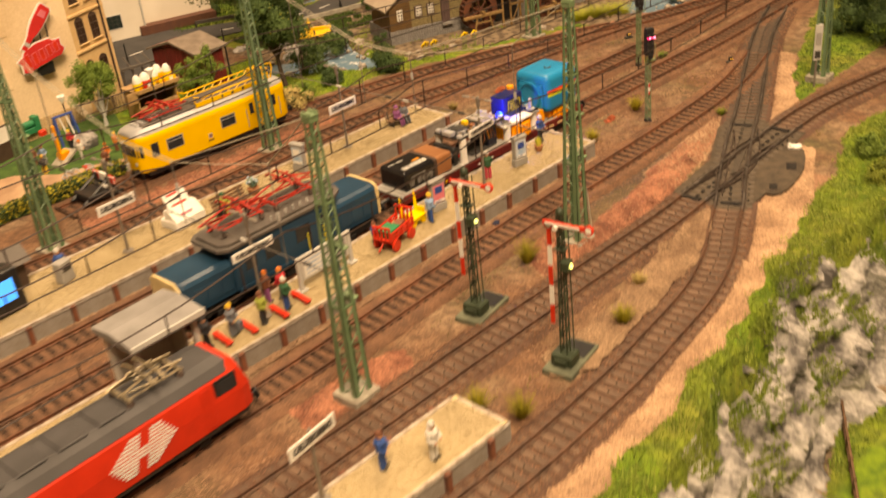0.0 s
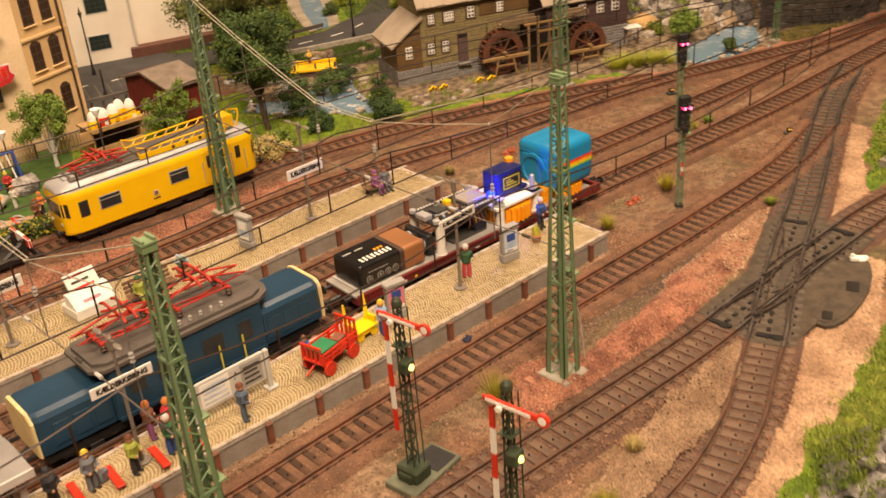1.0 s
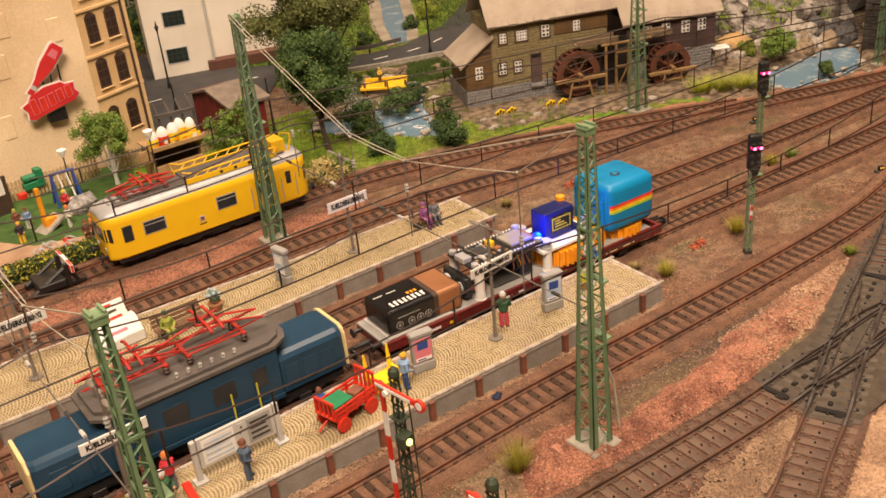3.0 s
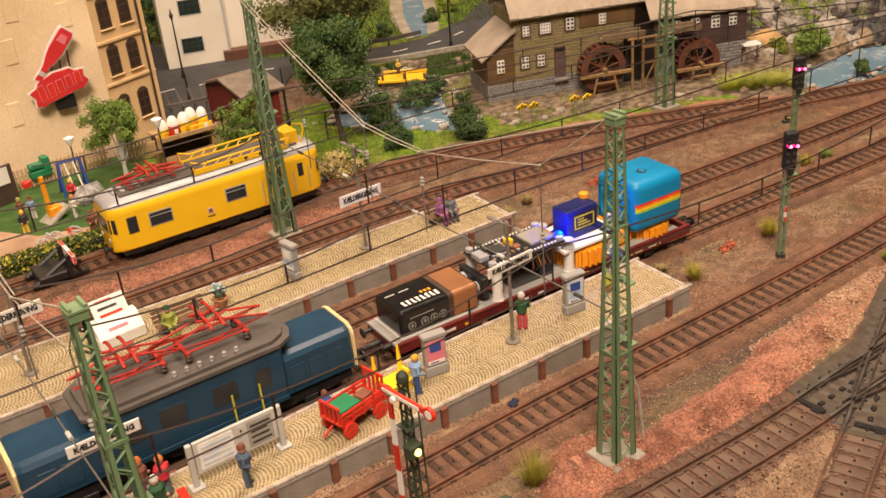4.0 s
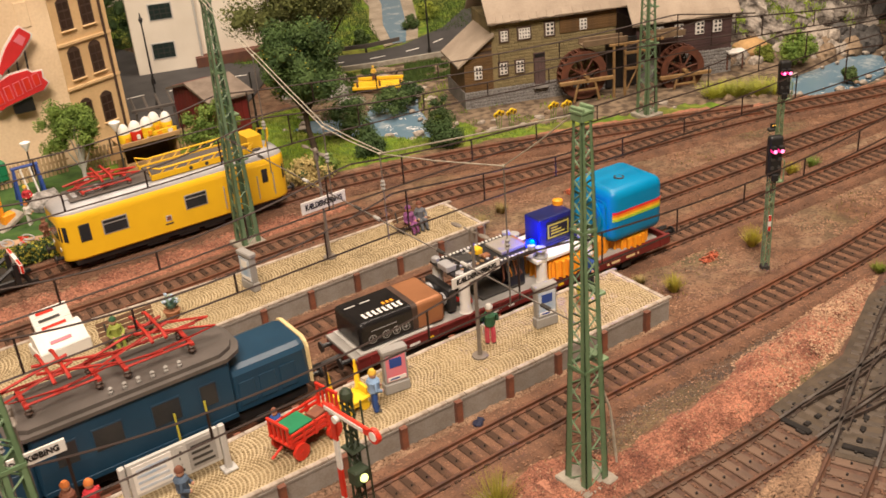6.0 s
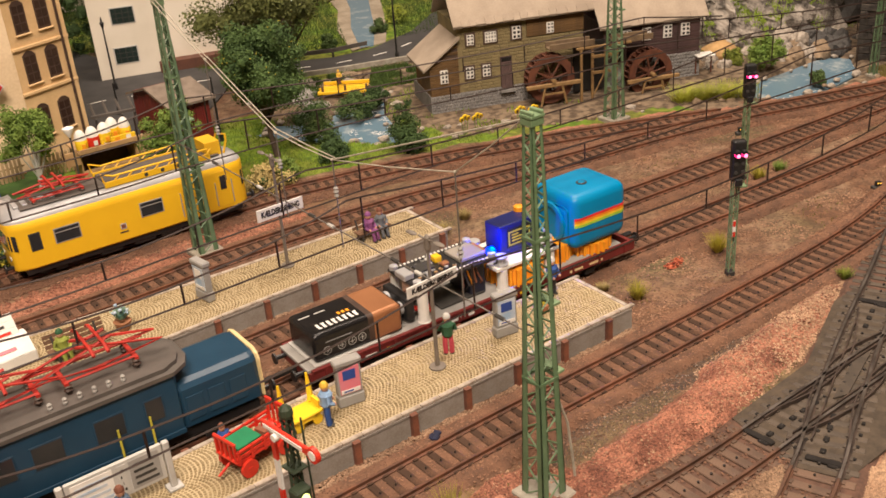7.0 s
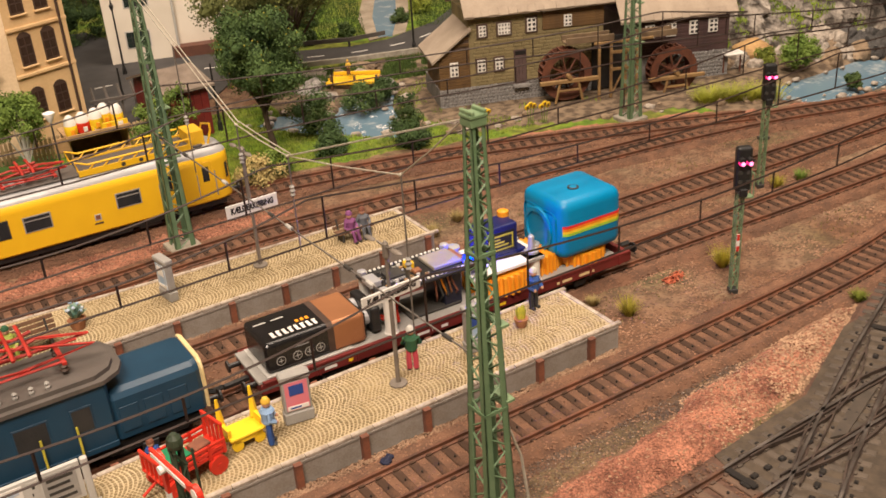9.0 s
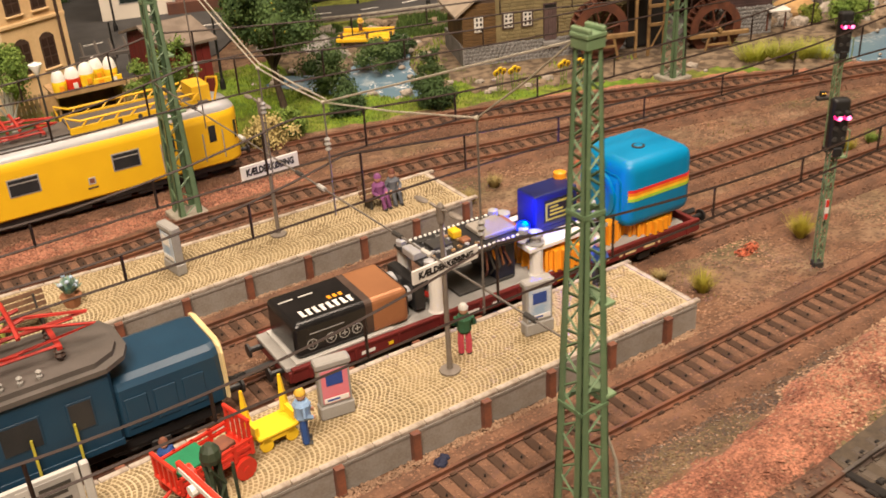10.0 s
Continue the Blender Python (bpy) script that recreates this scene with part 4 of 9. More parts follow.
# ---- semaphores ----
def semaphore():
    sem = thing("semaphore_signal", "green lattice semaphore with red and white arm", "signal", at(0, 0, 0), "semaphores")
    bm = box(B(), -0.75, 0.75, -0.9, 1.9, -0.2, 0.16, 0.04)
    part("base_plate", bm, M["concrete_green"], sem)
    part("hatch", box(B(), -0.6, 0.6, 0.62, 1.75, 0.16, 0.2, 0.01), M["black"], sem)
    part("drive_box", box(box(B(), -0.55, 0.5, -0.45, 0.45, 0.16, 0.75, 0.08), -0.35, 0.3, -0.55, -0.4, 0.2, 0.55, 0.04), M["mast_dark"], sem)
    bm = B()
    for sx, sy in ((-1, -1), (1, -1), (1, 1), (-1, 1)):
        cyl(bm, (sx * 0.17, sy * 0.15, 0.2), (sx * 0.095, sy * 0.09, 7.7), 0.045, seg=4)
    z, f = 0.8, 1
    while z < 7.4:
        for s in (-1, 1):
            tube(bm, [(-0.14 * f, s * 0.12, z), (0.14 * f, s * 0.12, z + 0.42)], 0.03, 4)
            tube(bm, [(s * 0.14, -0.12 * f, z), (s * 0.14, 0.12 * f, z + 0.42)], 0.03, 4)
        z, f = z + 0.42, -f
    part("lattice_pole", bm, M["mast_dark"], sem)
    part("cap", spin_z(B(), [(0.18, 7.6), (0.2, 7.7), (0.17, 7.85), (0.08, 7.95)], seg=10), M["mast_dark"], sem)
    bm = box(B(), -0.11, 0.11, -0.05, 0.05, -0.62, 1.42, 0.02)
    cyl(bm, (0, -0.06, 1.5), (0, 0.06, 1.5), 0.22, seg=16)
    box(bm, -0.055, 0.055, -0.07, 0.07, -0.5, 1.1, 0, 1, 1)
    cyl(bm, (0, -0.075, 1.5), (0, 0.075, 1.5), 0.14, seg=14, mi=1)
    turn(bm, Matrix.Translation((0, -0.35, 7.35)) @ Matrix.Rotation(radians(90), 4, "Y"))
    part("arm", bm, [M["red"], M["white"]], sem, "red and white signal arm")
    bm = B()
    for k in range(5):
        box(bm, -0.5, -0.32, -0.28, -0.2, 2.3 + 0.98 * k, 2.3 + 0.98 * (k + 1), 0, 1, k % 2)
    cyl(bm, (-0.41, -0.29, 7.2), (-0.41, -0.2, 7.2), 0.2, seg=14)
    cyl(bm, (-0.41, -0.31, 7.2), (-0.41, -0.28, 7.2), 0.13, seg=12, mi=1)
    part("marker_board", bm, [M["red"], M["white"]], sem, "red and white banded board with a disc")
    part("pivot_lamp", cyl(B(), (0, -0.5, 7.2), (0, -0.36, 7.2), 0.11, seg=10), M["white"], sem)
    lamp = part("lantern", box(B(), 0.1, 0.5, -0.4, 0.1, 5.1, 5.6, 0.05), M["mast_dark"], sem)
    part("lens", cyl(B(), (0.49, -0.15, 5.35), (0.55, -0.15, 5.37), 0.12, seg=10), M["lamp_yellow"], lamp, "lit yellow-green lens")
    part("platform_step", box(B(), -0.28, 0.28, -0.24, 0.24, 6.0, 6.06, 0.02), M["mast_dark"], sem)
    part("ladder_rail", tube(B(), [(0.28, 0.32, 0.2), (0.2, 0.28, 7.5)], 0.035, 4), M["mast_dark"], sem)
    return sem


M["mast_dark"] = mat("dark_olive_steel", (0.035, 0.05, 0.028), (0.025, 0.035, 0.02), 2, 0.55)
M["concrete_green"] = mat("mossy_grey_concrete", (0.13, 0.14, 0.095), (0.09, 0.10, 0.07), 2, 0.8, 0, 0.4)
sem = semaphore()
sem.matrix_basis = at(-8.6, -0.35, 0, -80)
copy_thing(sem, at(-9.45, -6.5, 0, -80))


# ---- platform furniture ----
def poster_pillar(label, poster, x, y, rz):
    k = thing("poster_pillar", label, "advertising pillar", at(x, y, P_TOP, rz), "poster pillars")
    bm = box(B(), -0.52, 0.52, -0.2, 0.2, 0, 0.45, 0.04)
    box(bm, -0.48, 0.48, -0.16, 0.16, 0.45, 1.72, 0.03)
    box(bm, -0.54, 0.54, -0.21, 0.21, 1.72, 1.96, 0.05)
    part("body", bm, M["grey"], k)
    p = part("poster", box(B(), -0.4, 0.4, -0.185, -0.16, 0.55, 1.66, 0.005), poster[0], k, "printed poster")
    part("picture", box(B(), -0.26, 0.24, -0.2, -0.184, 1.15, 1.55, 0.004), poster[1], p)
    part("caption", box(B(), -0.37, 0.37, -0.2, -0.184, 0.58, 0.74, 0.004), M["white"], p)
    part("caption", box(B(), -0.28, 0.1, -0.206, -0.199, 0.63, 0.69), poster[1], p)
    return k


M["poster_blue"] = mat("pale_blue_poster", (0.30, 0.42, 0.58), (0.55, 0.58, 0.62), 1.5, 0.5)
poster_pillar("grey pillar with pink poster and dark blue picture", (M["pink"], M["blue_paint"]), -2.75, 7.75, -8)
poster_pillar("grey pillar with pale blue poster on the platform", (M["poster_blue"], M["blue_paint"]), 4.6, 7.75, -8)
poster_pillar("grey pillar with blue and white poster, seen edge-on", (M["poster_blue"], M["white"]), -3.6, 19.3, -80)

board = thing("notice_board", "wide grey notice board with posters on two posts", "notice board", at(-11.55, 7.4, P_TOP, 2))
for bx in (-1.75, 1.75):
    post = box(B(), bx - 0.11, bx + 0.11, -0.1, 0.1, 0, 1.9, 0.03)
    box(post, bx - 0.26, bx + 0.26, -0.24, 0.24, 0, 0.1, 0.02)
    part("post", post, M["pale_grey"], board)
part("panel", box(B(), -1.6, 1.6, -0.07, 0.07, 0.55, 1.9, 0.02), M["pale_grey"], board)
for x0, x1, mm in ((-1.45, -0.1, M["white"]), (0.05, 0.35, M["pale_grey"]), (0.45, 1.45, M["grey"])):
    sheet = part("poster", box(B(), x0, x1, -0.09, -0.07, 0.68, 1.78, 0.004), mm, board)
    for k in range(4):
        part("printed_bar", box(B(), x0 + 0.12, x1 - 0.1 - 0.06 * (k % 3), -0.1, -0.089, 0.8 + 0.24 * k, 0.9 + 0.24 * k), M["poster_blue"] if x0 < -1 else M["dark"], sheet)


def bench(label, x, y, rz, w=2.4):
    b = thing("bench", label, "bench", at(x, y, P_TOP, rz), "platform benches")
    for s in (-1, 1):
        bm = box(B(), s * w * 0.36 - 0.05, s * w * 0.36 + 0.05, -0.25, 0.3, 0, 0.42, 0.02)
        tube(bm, [(s * w * 0.36, 0.25, 0.4), (s * w * 0.36, 0.42, 1.0)], 0.05, 5)
        part("leg", bm, M["dark"], b)
    for k in range(3):
        part("seat_slat", box(B(), -w / 2, w / 2, -0.3 + 0.2 * k, -0.13 + 0.2 * k, 0.42, 0.49, 0.015), M["wood"], b)
    for k in range(3):
        bm = box(B(), -w / 2, w / 2, -0.03, 0.03, 0, 0.17, 0.015)
        turn(bm, Matrix.Translation((0, 0.29 + 0.07 * k, 0.52 + 0.2 * k)) @ Matrix.Rotation(radians(-18), 4, "X"))
        part("back_slat", bm, M["wood"], b)
    return b


bench("brown slatted wooden bench with high back on platform", -9.6, 18.5, 3, 2.5)
bench("brown slatted wooden bench at the platform end", 5.5, 19.55, 2, 1.9)

M["terracotta"] = mat("terracotta_tub", (0.36, 0.16, 0.075), (0.27, 0.12, 0.06), 2, 0.75)
M["leaf_lemon"] = mat("lemon_green_leaf", (0.55, 0.50, 0.05), (0.34, 0.38, 0.05), 2, 0.7, jitter=0.3)
pot = thing("potted_plant", "blue-green plant in a terracotta tub beside bench", "plant", at(-7.5, 19.15, P_TOP))
part("tub", spin_z(B(), [(0.26, 0), (0.37, 0.4), (0.4, 0.42), (0.35, 0.46)], seg=12), M["terracotta"], pot)
rng = random.Random(3)
bm = B()
for k in range(70):
    a, e, r = rng.uniform(0, 6.28), rng.uniform(0.2, 1.4), rng.uniform(0.3, 0.65)
    tip = Vector((math.cos(a) * math.cos(e) * r, math.sin(a) * math.cos(e) * r, 0.6 + math.sin(e) * r))
    root = Vector((0.1 * math.cos(a), 0.1 * math.sin(a), 0.5))
    side = Vector((-math.sin(a), math.cos(a), 0)) * 0.09
    mid = root.lerp(tip, 0.6)
    bm.faces.new([bm.verts.new(q) for q in (root, mid - side, tip, mid + side)])
M["agave"] = mat("blue_green_leaf", (0.22, 0.40, 0.36), (0.44, 0.50, 0.34), 2, 0.6, jitter=0.4)
part("leaves", bm, M["agave"], pot)
bm = B()
for k in range(7):
    ball(bm, (0.3 * math.cos(0.9 * k), 0.3 * math.sin(0.9 * k), 0.85 + 0.12 * (k % 3)), 0.09, 0.8, 6, 4)
part("blossoms", bm, M["poster_blue"], pot, "pale blue blossoms")
tub = thing("flower_tub", "terracotta flower tub with a yellow-green plant on the platform", "flower tub", at(6.9, 8.1, P_TOP) @ Matrix.Scale(0.8, 4))
part("tub", spin_z(B(), [(0.24, 0), (0.34, 0.4), (0.36, 0.46), (0.3, 0.47)], seg=12), M["terracotta"], tub)
rng = random.Random(4)
bm = B()
for k in range(46):
    a, e = rng.uniform(0, 6.28), rng.uniform(0.05, 0.5)
    foot_at = Vector((0.2 * math.cos(a), 0.2 * math.sin(a), 0.42))
    tip = foot_at + Vector((0.22 * e * math.cos(a), 0.22 * e * math.sin(a), rng.uniform(0.45, 0.85)))
    wide = Vector((-math.sin(a), math.cos(a), 0)) * 0.055
    mid = foot_at.lerp(tip, 0.55)
    bm.faces.new([bm.verts.new(q) for q in (foot_at, mid - wide, tip, mid + wide)])
part("leaves", bm, M["leaf_lemon"], tub)

stand = thing("display_stand", "white stepped display stand with slanting printed boards", "display stand", at(-12.3, 19.7, P_TOP, 6))
part("base_box", box(B(), -1.1, 1.1, -0.75, 0.75, 0, 0.55, 0.05), M["white"], stand)
bm = profile(B(), [(-0.75, 0.55), (0.3, 0.55), (0.3, 1.15), (-0.1, 1.15)], -1.05, 1.05)
part("slanted_front", bm, M["white"], stand)
for k in range(3):
    bm = box(B(), -0.8, 0.8, -0.06, 0.06, 0, 0.32, 0.02)
    turn(bm, Matrix.Translation((0.0, 0.05 + 0.18 * k, 1.1 + 0.27 * k)) @ Matrix.Rotation(radians(-30), 4, "X"))
    b2 = part("title_board", bm, M["white"], stand)
    bm = box(B(), -0.55, 0.5 - 0.15 * k, -0.08, -0.06, 0.1, 0.22)
    turn(bm, Matrix.Translation((0.0, 0.05 + 0.18 * k, 1.1 + 0.27 * k)) @ Matrix.Rotation(radians(-30), 4, "X"))
    part("printed_bar", bm, M["red"] if k != 1 else M["dark"], b2)
bm = box(B(), -0.5, 0.4, -0.01, 0.01, 0, 0.14)
turn(bm, Matrix.Translation((0, -0.56, 0.77)) @ Matrix.Rotation(radians(-47), 4, "X"))
part("printed_bar", bm, M["pink"], stand)


def cart(x, y, rz):
    c = thing("luggage_cart", "red slatted luggage cart with green crate", "cart", at(x, y, P_TOP, rz))
    part("deck", box(B(), -1.15, 1.15, -0.55, 0.55, 0.62, 0.74, 0.02), M["red"], c)
    for s in (-1, 1):
        for z in (0.85, 1.05):
            part("side_rail", box(B(), -1.15, 1.15, s * 0.55 - 0.04, s * 0.55 + 0.04, z, z + 0.11, 0.01), M["red"], c)
        for k in range(5):
            part("side_post", box(B(), -1.12 + 0.55 * k, -1.02 + 0.55 * k, s * 0.55 - 0.05, s * 0.55 + 0.05, 0.62, 1.16), M["red"], c)
    for e, n, h in ((-1, 5, 0.75), (1, 5, 0.95)):
        bm = B()
        for k in range(n):
            box(bm, e * 1.15 - 0.04, e * 1.15 + 0.04, -0.5 + 0.25 * k - 0.04, -0.5 + 0.25 * k + 0.04, 0.7, 0.7 + h)
        box(bm, e * 1.15 - 0.05, e * 1.15 + 0.05, -0.58, 0.58, 0.65 + h, 0.78 + h, 0.02)
        box(bm, e * 1.15 - 0.05, e * 1.15 + 0.05, -0.58, 0.58, 0.7, 0.8, 0.02)
        part("end_rack", bm, M["red"], c)
    for sx in (-0.75, 0.8):
        part("axle", cyl(B(), (sx, -0.6, 0.32), (sx, 0.6, 0.32), 0.05, seg=6), M["red"], c)
        for s in (-1, 1):
            bm = cyl(B(), (sx, s * 0.6 - 0.07, 0.33), (sx, s * 0.6 + 0.07, 0.33), 0.33, seg=16)
            cyl(bm, (sx, s * 0.6 - 0.1, 0.33), (sx, s * 0.6 + 0.1, 0.33), 0.1, seg=8)
            part("wheel", bm, M["red"], c)
    part("tow_bar", tube(B(), [(-1.1, 0, 0.5), (-1.6, 0, 0.25)], 0.05, 5), M["red"], c)
    return c


cart(-6.95, 7.05, 14)
crate = thing("crate", "green crate lying on the red luggage cart", "crate", at(-7.4, 6.95, P_TOP + 0.74, 14))
part("tray", box(B(), -0.5, 0.5, -0.42, 0.42, 0, 0.34, 0.04), M["green_plastic"], crate)
part("lid", box(B(), -0.52, 0.52, -0.44, 0.44, 0.34, 0.42, 0.02), M["green_plastic"], crate)
parcel = thing("parcel", "reddish brown parcel lying on the luggage cart", "parcel", at(-6.4, 7.2, P_TOP + 0.74, 20))
part("carton", box(B(), -0.3, 0.3, -0.25, 0.25, 0, 0.28, 0.02), M["post"], parcel)

truck = thing("platform_trolley", "yellow platform trolley with tall pointed end posts", "trolley", at(-4.75, 7.75, P_TOP, 5))
part("deck", box(B(), -0.65, 0.65, -0.45, 0.45, 0.45, 0.56, 0.03), M["yellow_plastic"], truck)
for sx in (-0.6, 0.6):
    bm = B()
    slab(bm, [(-0.06, -0.3), (0.06, -0.3), (0.06, 0.4), (-0.06, 0.4)], 0.5, 0.85)
    cyl(bm, (0, 0.3, 0.6), (0, 0.38, 1.75), 0.16, 0.05, seg=4)
    turn(bm, Matrix.Translation((sx, 0, 0)))
    part("end_post", bm, M["yellow_plastic"], truck)
for sx in (-0.4, 0.4):
    for sy in (-0.35, 0.35):
        part("wheel", cyl(B(), (sx, sy - 0.05, 0.2), (sx, sy + 0.05, 0.2), 0.2, seg=12), M["yellow_plastic"], truck)
part("skirt", box(B(), -0.55, 0.55, -0.4, 0.4, 0.25, 0.46, 0.04), M["yellow_plastic"], truck)

plank = box(B(), -0.16, 0.16, -0.75, 0.75, 0.16, 0.26, 0.03)
for sy in (-0.5, 0.5):
    box(plank, -0.14, 0.14, sy - 0.06, sy + 0.06, 0, 0.16)
plank_mesh = to_mesh("red_bench", plank, M["red"])
for px, py in ((-18.55, 6.9), (-17.15, 6.75), (-15.4, 6.55), (-13.9, 6.7)):
    ob = tagged(new("red_bench", plank_mesh), "low red backless bench standing across the platform", "bench", "red benches")
    ob.matrix_basis = at(px, py, P_TOP, -3)

M["roof_slate"] = mat("weathered_grey_sheet", (0.25, 0.24, 0.235), (0.19, 0.18, 0.175), 0.8, 0.7)
shelter = thing("platform_shelter", "pale grey platform shelter with a flat pitched roof", "shelter", at(-22.0, 6.6, P_TOP, 3))
for sx in (-1.5, 1.5):
    for sy in (-1.0, 1.2):
        part("post", box(B(), sx - 0.12, sx + 0.12, sy - 0.12, sy + 0.12, 0, 3.1, 0.02), M["pale_grey"], shelter)
part("back_wall", box(B(), -1.5, 1.5, 1.1, 1.25, 0.2, 3.0, 0.02), M["grey"], shelter)
part("side_wall", box(B(), 1.35, 1.5, -0.2, 1.2, 0.2, 3.0, 0.02), M["grey"], shelter)
part("roof", profile(B(), [(-1.5, 3.05), (1.6, 3.05), (1.6, 3.3), (0.2, 3.5), (-1.5, 3.3)], -1.9, 1.9), M["roof_slate"], shelter)
part("fascia", box(B(), -1.92, 1.92, -1.58, -1.48, 3.0, 3.34, 0.02), M["pale_grey"], shelter)

kiosk = thing("screen_cabinet", "black cabinet with a glowing blue screen on the platform", "display screen", at(-23.7, 19.0, P_TOP, 8))
part("housing", box(B(), -0.9, 0.9, -0.6, 0.6, 0, 2.4, 0.12, 2), M["black"], kiosk)
part("screen", box(B(), -0.75, 0.45, -0.63, -0.59, 0.75, 1.95, 0.01), mat("lit_blue_screen", (0.05, 0.2, 0.8), emit=(0.02, 0.32, 1.0), glow=1.6), kiosk, "lit blue screen")
ticket = thing("ticket_machine", "small grey ticket machine on the platform", "ticket machine", at(-20.2, 19.3, P_TOP, 20))
part("cabinet", box(B(), -0.45, 0.45, -0.3, 0.3, 0, 1.25, 0.05), M["grey"], ticket)
part("slot_panel", box(B(), -0.3, 0.3, -0.33, -0.29, 0.7, 1.05, 0.01), M["dark"], ticket)
hut = thing("track_hut", "low hut with a grey pitched roof", "hut", at(-23.2, 21.2, P_TOP, 4))
part("wall", box(B(), -1.6, 1.6, -0.5, 0.6, 0, 1.5, 0.02), M["brown_frame"], hut)
part("roof", profile(B(), [(-0.9, 1.45), (0.9, 1.45), (0, 2.3)], -1.9, 1.9), M["roof_grey"], hut)


# ---- painted figurines: one plain mesh each ----
def cloth(name, c):
    return mat(name, c, rough=0.7)


TINT = {n: cloth("painted_" + n, c) for n, c in dict(dark=(0.03, 0.03, 0.035), green=(0.03, 0.10, 0.045), lime=(0.30, 0.34, 0.06), red=(0.5, 0.03, 0.04), rose=(0.55, 0.07, 0.10), blue=(0.03, 0.08, 0.28), pale=(0.62, 0.60, 0.55), yellow=(0.75, 0.48, 0.05), purple=(0.24, 0.08, 0.22), brown=(0.18, 0.07, 0.04), grey=(0.14, 0.15, 0.17), slate=(0.08, 0.115, 0.17), orange=(0.65, 0.2, 0.04), sky=(0.25, 0.38, 0.58)).items()}


def figurine(x, y, z, rz, coat, legs, hat, label, sit=False, size=1.0, extra=None):
    bm = B()
    if sit:
        for s in (-1, 1):
            tube(bm, [(s * 0.12, 0.02, 0.52), (s * 0.13, -0.42, 0.52), (s * 0.13, -0.48, 0.05)], 0.1, 6)
            tube(bm, [(s * 0.13, -0.46, 0.05), (s * 0.13, -0.62, 0.04)], 0.07, 5, 3)
        hip = 0.45
    else:
        for s in (-1, 1):
            tube(bm, [(s * 0.12, 0, 0.06), (s * 0.13, 0.02, 0.45), (s * 0.1, 0, 0.85)], 0.11, 6)
            tube(bm, [(s * 0.13, 0.08, 0.05), (s * 0.14, -0.18, 0.05)], 0.075, 5, 3)
        hip = 0.8
    spin_z(bm, [(0.17, hip), (0.24, hip + 0.1), (0.22, hip + 0.3), (0.27, hip + 0.52), (0.2, hip + 0.62), (0.07, hip + 0.66)], seg=8, mi=1)
    for s in (-1, 1):
        tube(bm, [(s * 0.25, 0, hip + 0.54), (s * 0.33, -0.06, hip + 0.28), (s * 0.22, -0.24, hip + 0.16)], 0.08, 5, 1)
        ball(bm, (s * 0.2, -0.28, hip + 0.15), 0.07, 1, 5, 4, 2)
    ball(bm, (0, -0.01, hip + 0.8), 0.15, 1.2, 8, 6, 2)
    spin_z(bm, [(0.165, hip + 0.85), (0.16, hip + 0.93), (0.09, hip + 1.02)], seg=8, mi=4)
    if extra:
        box(bm, 0.28, 0.7, -0.14, 0.14, 0.02, 0.5, 0.04, 1, 5)
    for v in bm.verts:
        v.co *= size
    mats = [TINT[legs], TINT[coat], M["skin"], M["dark"], TINT[hat], TINT[extra or "brown"]]
    return solo("figurine", bm, mats, at(x, y, z, rz), label, "figurine", "painted figurines", smooth=True)


figurine(-11.75, 6.3, P_TOP, 60, "slate", "slate", "brown", "painted figurine in a grey-blue suit on the platform")
figurine(2.0, 8.1, P_TOP, 150, "green", "rose", "pale", "painted figurine with green jacket and red trousers")
figurine(8.15, 8.95, P_TOP, 10, "blue", "dark", "pale", "painted figurine of a guard in dark blue with pale cap")
figurine(-4.05, 7.1, P_TOP, 70, "sky", "blue", "yellow", "painted figurine of a worker with a yellow helmet")
figurine(-7.75, 7.75, P_TOP, 20, "blue", "dark", "brown", "painted figurine in blue behind the luggage cart", size=0.8)
figurine(-19.3, 7.0, P_TOP, 30, "dark", "dark", "dark", "dark painted figurine standing by a red bench")
figurine(-17.9, 6.9, P_TOP, 20, "grey", "grey", "yellow", "painted figurine with blond hair beside a suitcase", extra="grey")
figurine(-16.35, 6.55, P_TOP, 40, "lime", "dark", "brown", "painted figurine in a yellow-green top")
figurine(-14.8, 6.65, P_TOP, 30, "green", "blue", "pale", "painted figurine in green with blue trousers")
figurine(-14.95, 8.0, P_TOP, 80, "brown", "purple", "orange", "painted figurine in a brown coat by the sign")
figurine(-14.3, 7.6, P_TOP, 200, "red", "grey", "orange", "painted figurine in a red coat")
figurine(-10.25, 18.35, P_TOP, 5, "lime", "lime", "green", "green painted figurine sitting on the bench", sit=True)
figurine(5.25, 19.4, P_TOP, 12, "purple", "purple", "purple", "purple painted figurine sitting on the bench", sit=True)
figurine(5.95, 19.45, P_TOP, -5, "grey", "grey", "brown", "grey painted figurine sitting on the bench", sit=True)
figurine(-20.0, -5.8, P_TOP, 30, "blue", "blue", "brown", "painted figurine in dark blue on the narrow platform")
figurine(-18.4, -7.0, P_TOP, 10, "pale", "pale", "pale", "pale painted figurine on the narrow platform")
figurine(-20.1, 19.75, P_TOP, 0, "blue", "dark", "pale", "painted figurine at the ticket machine")
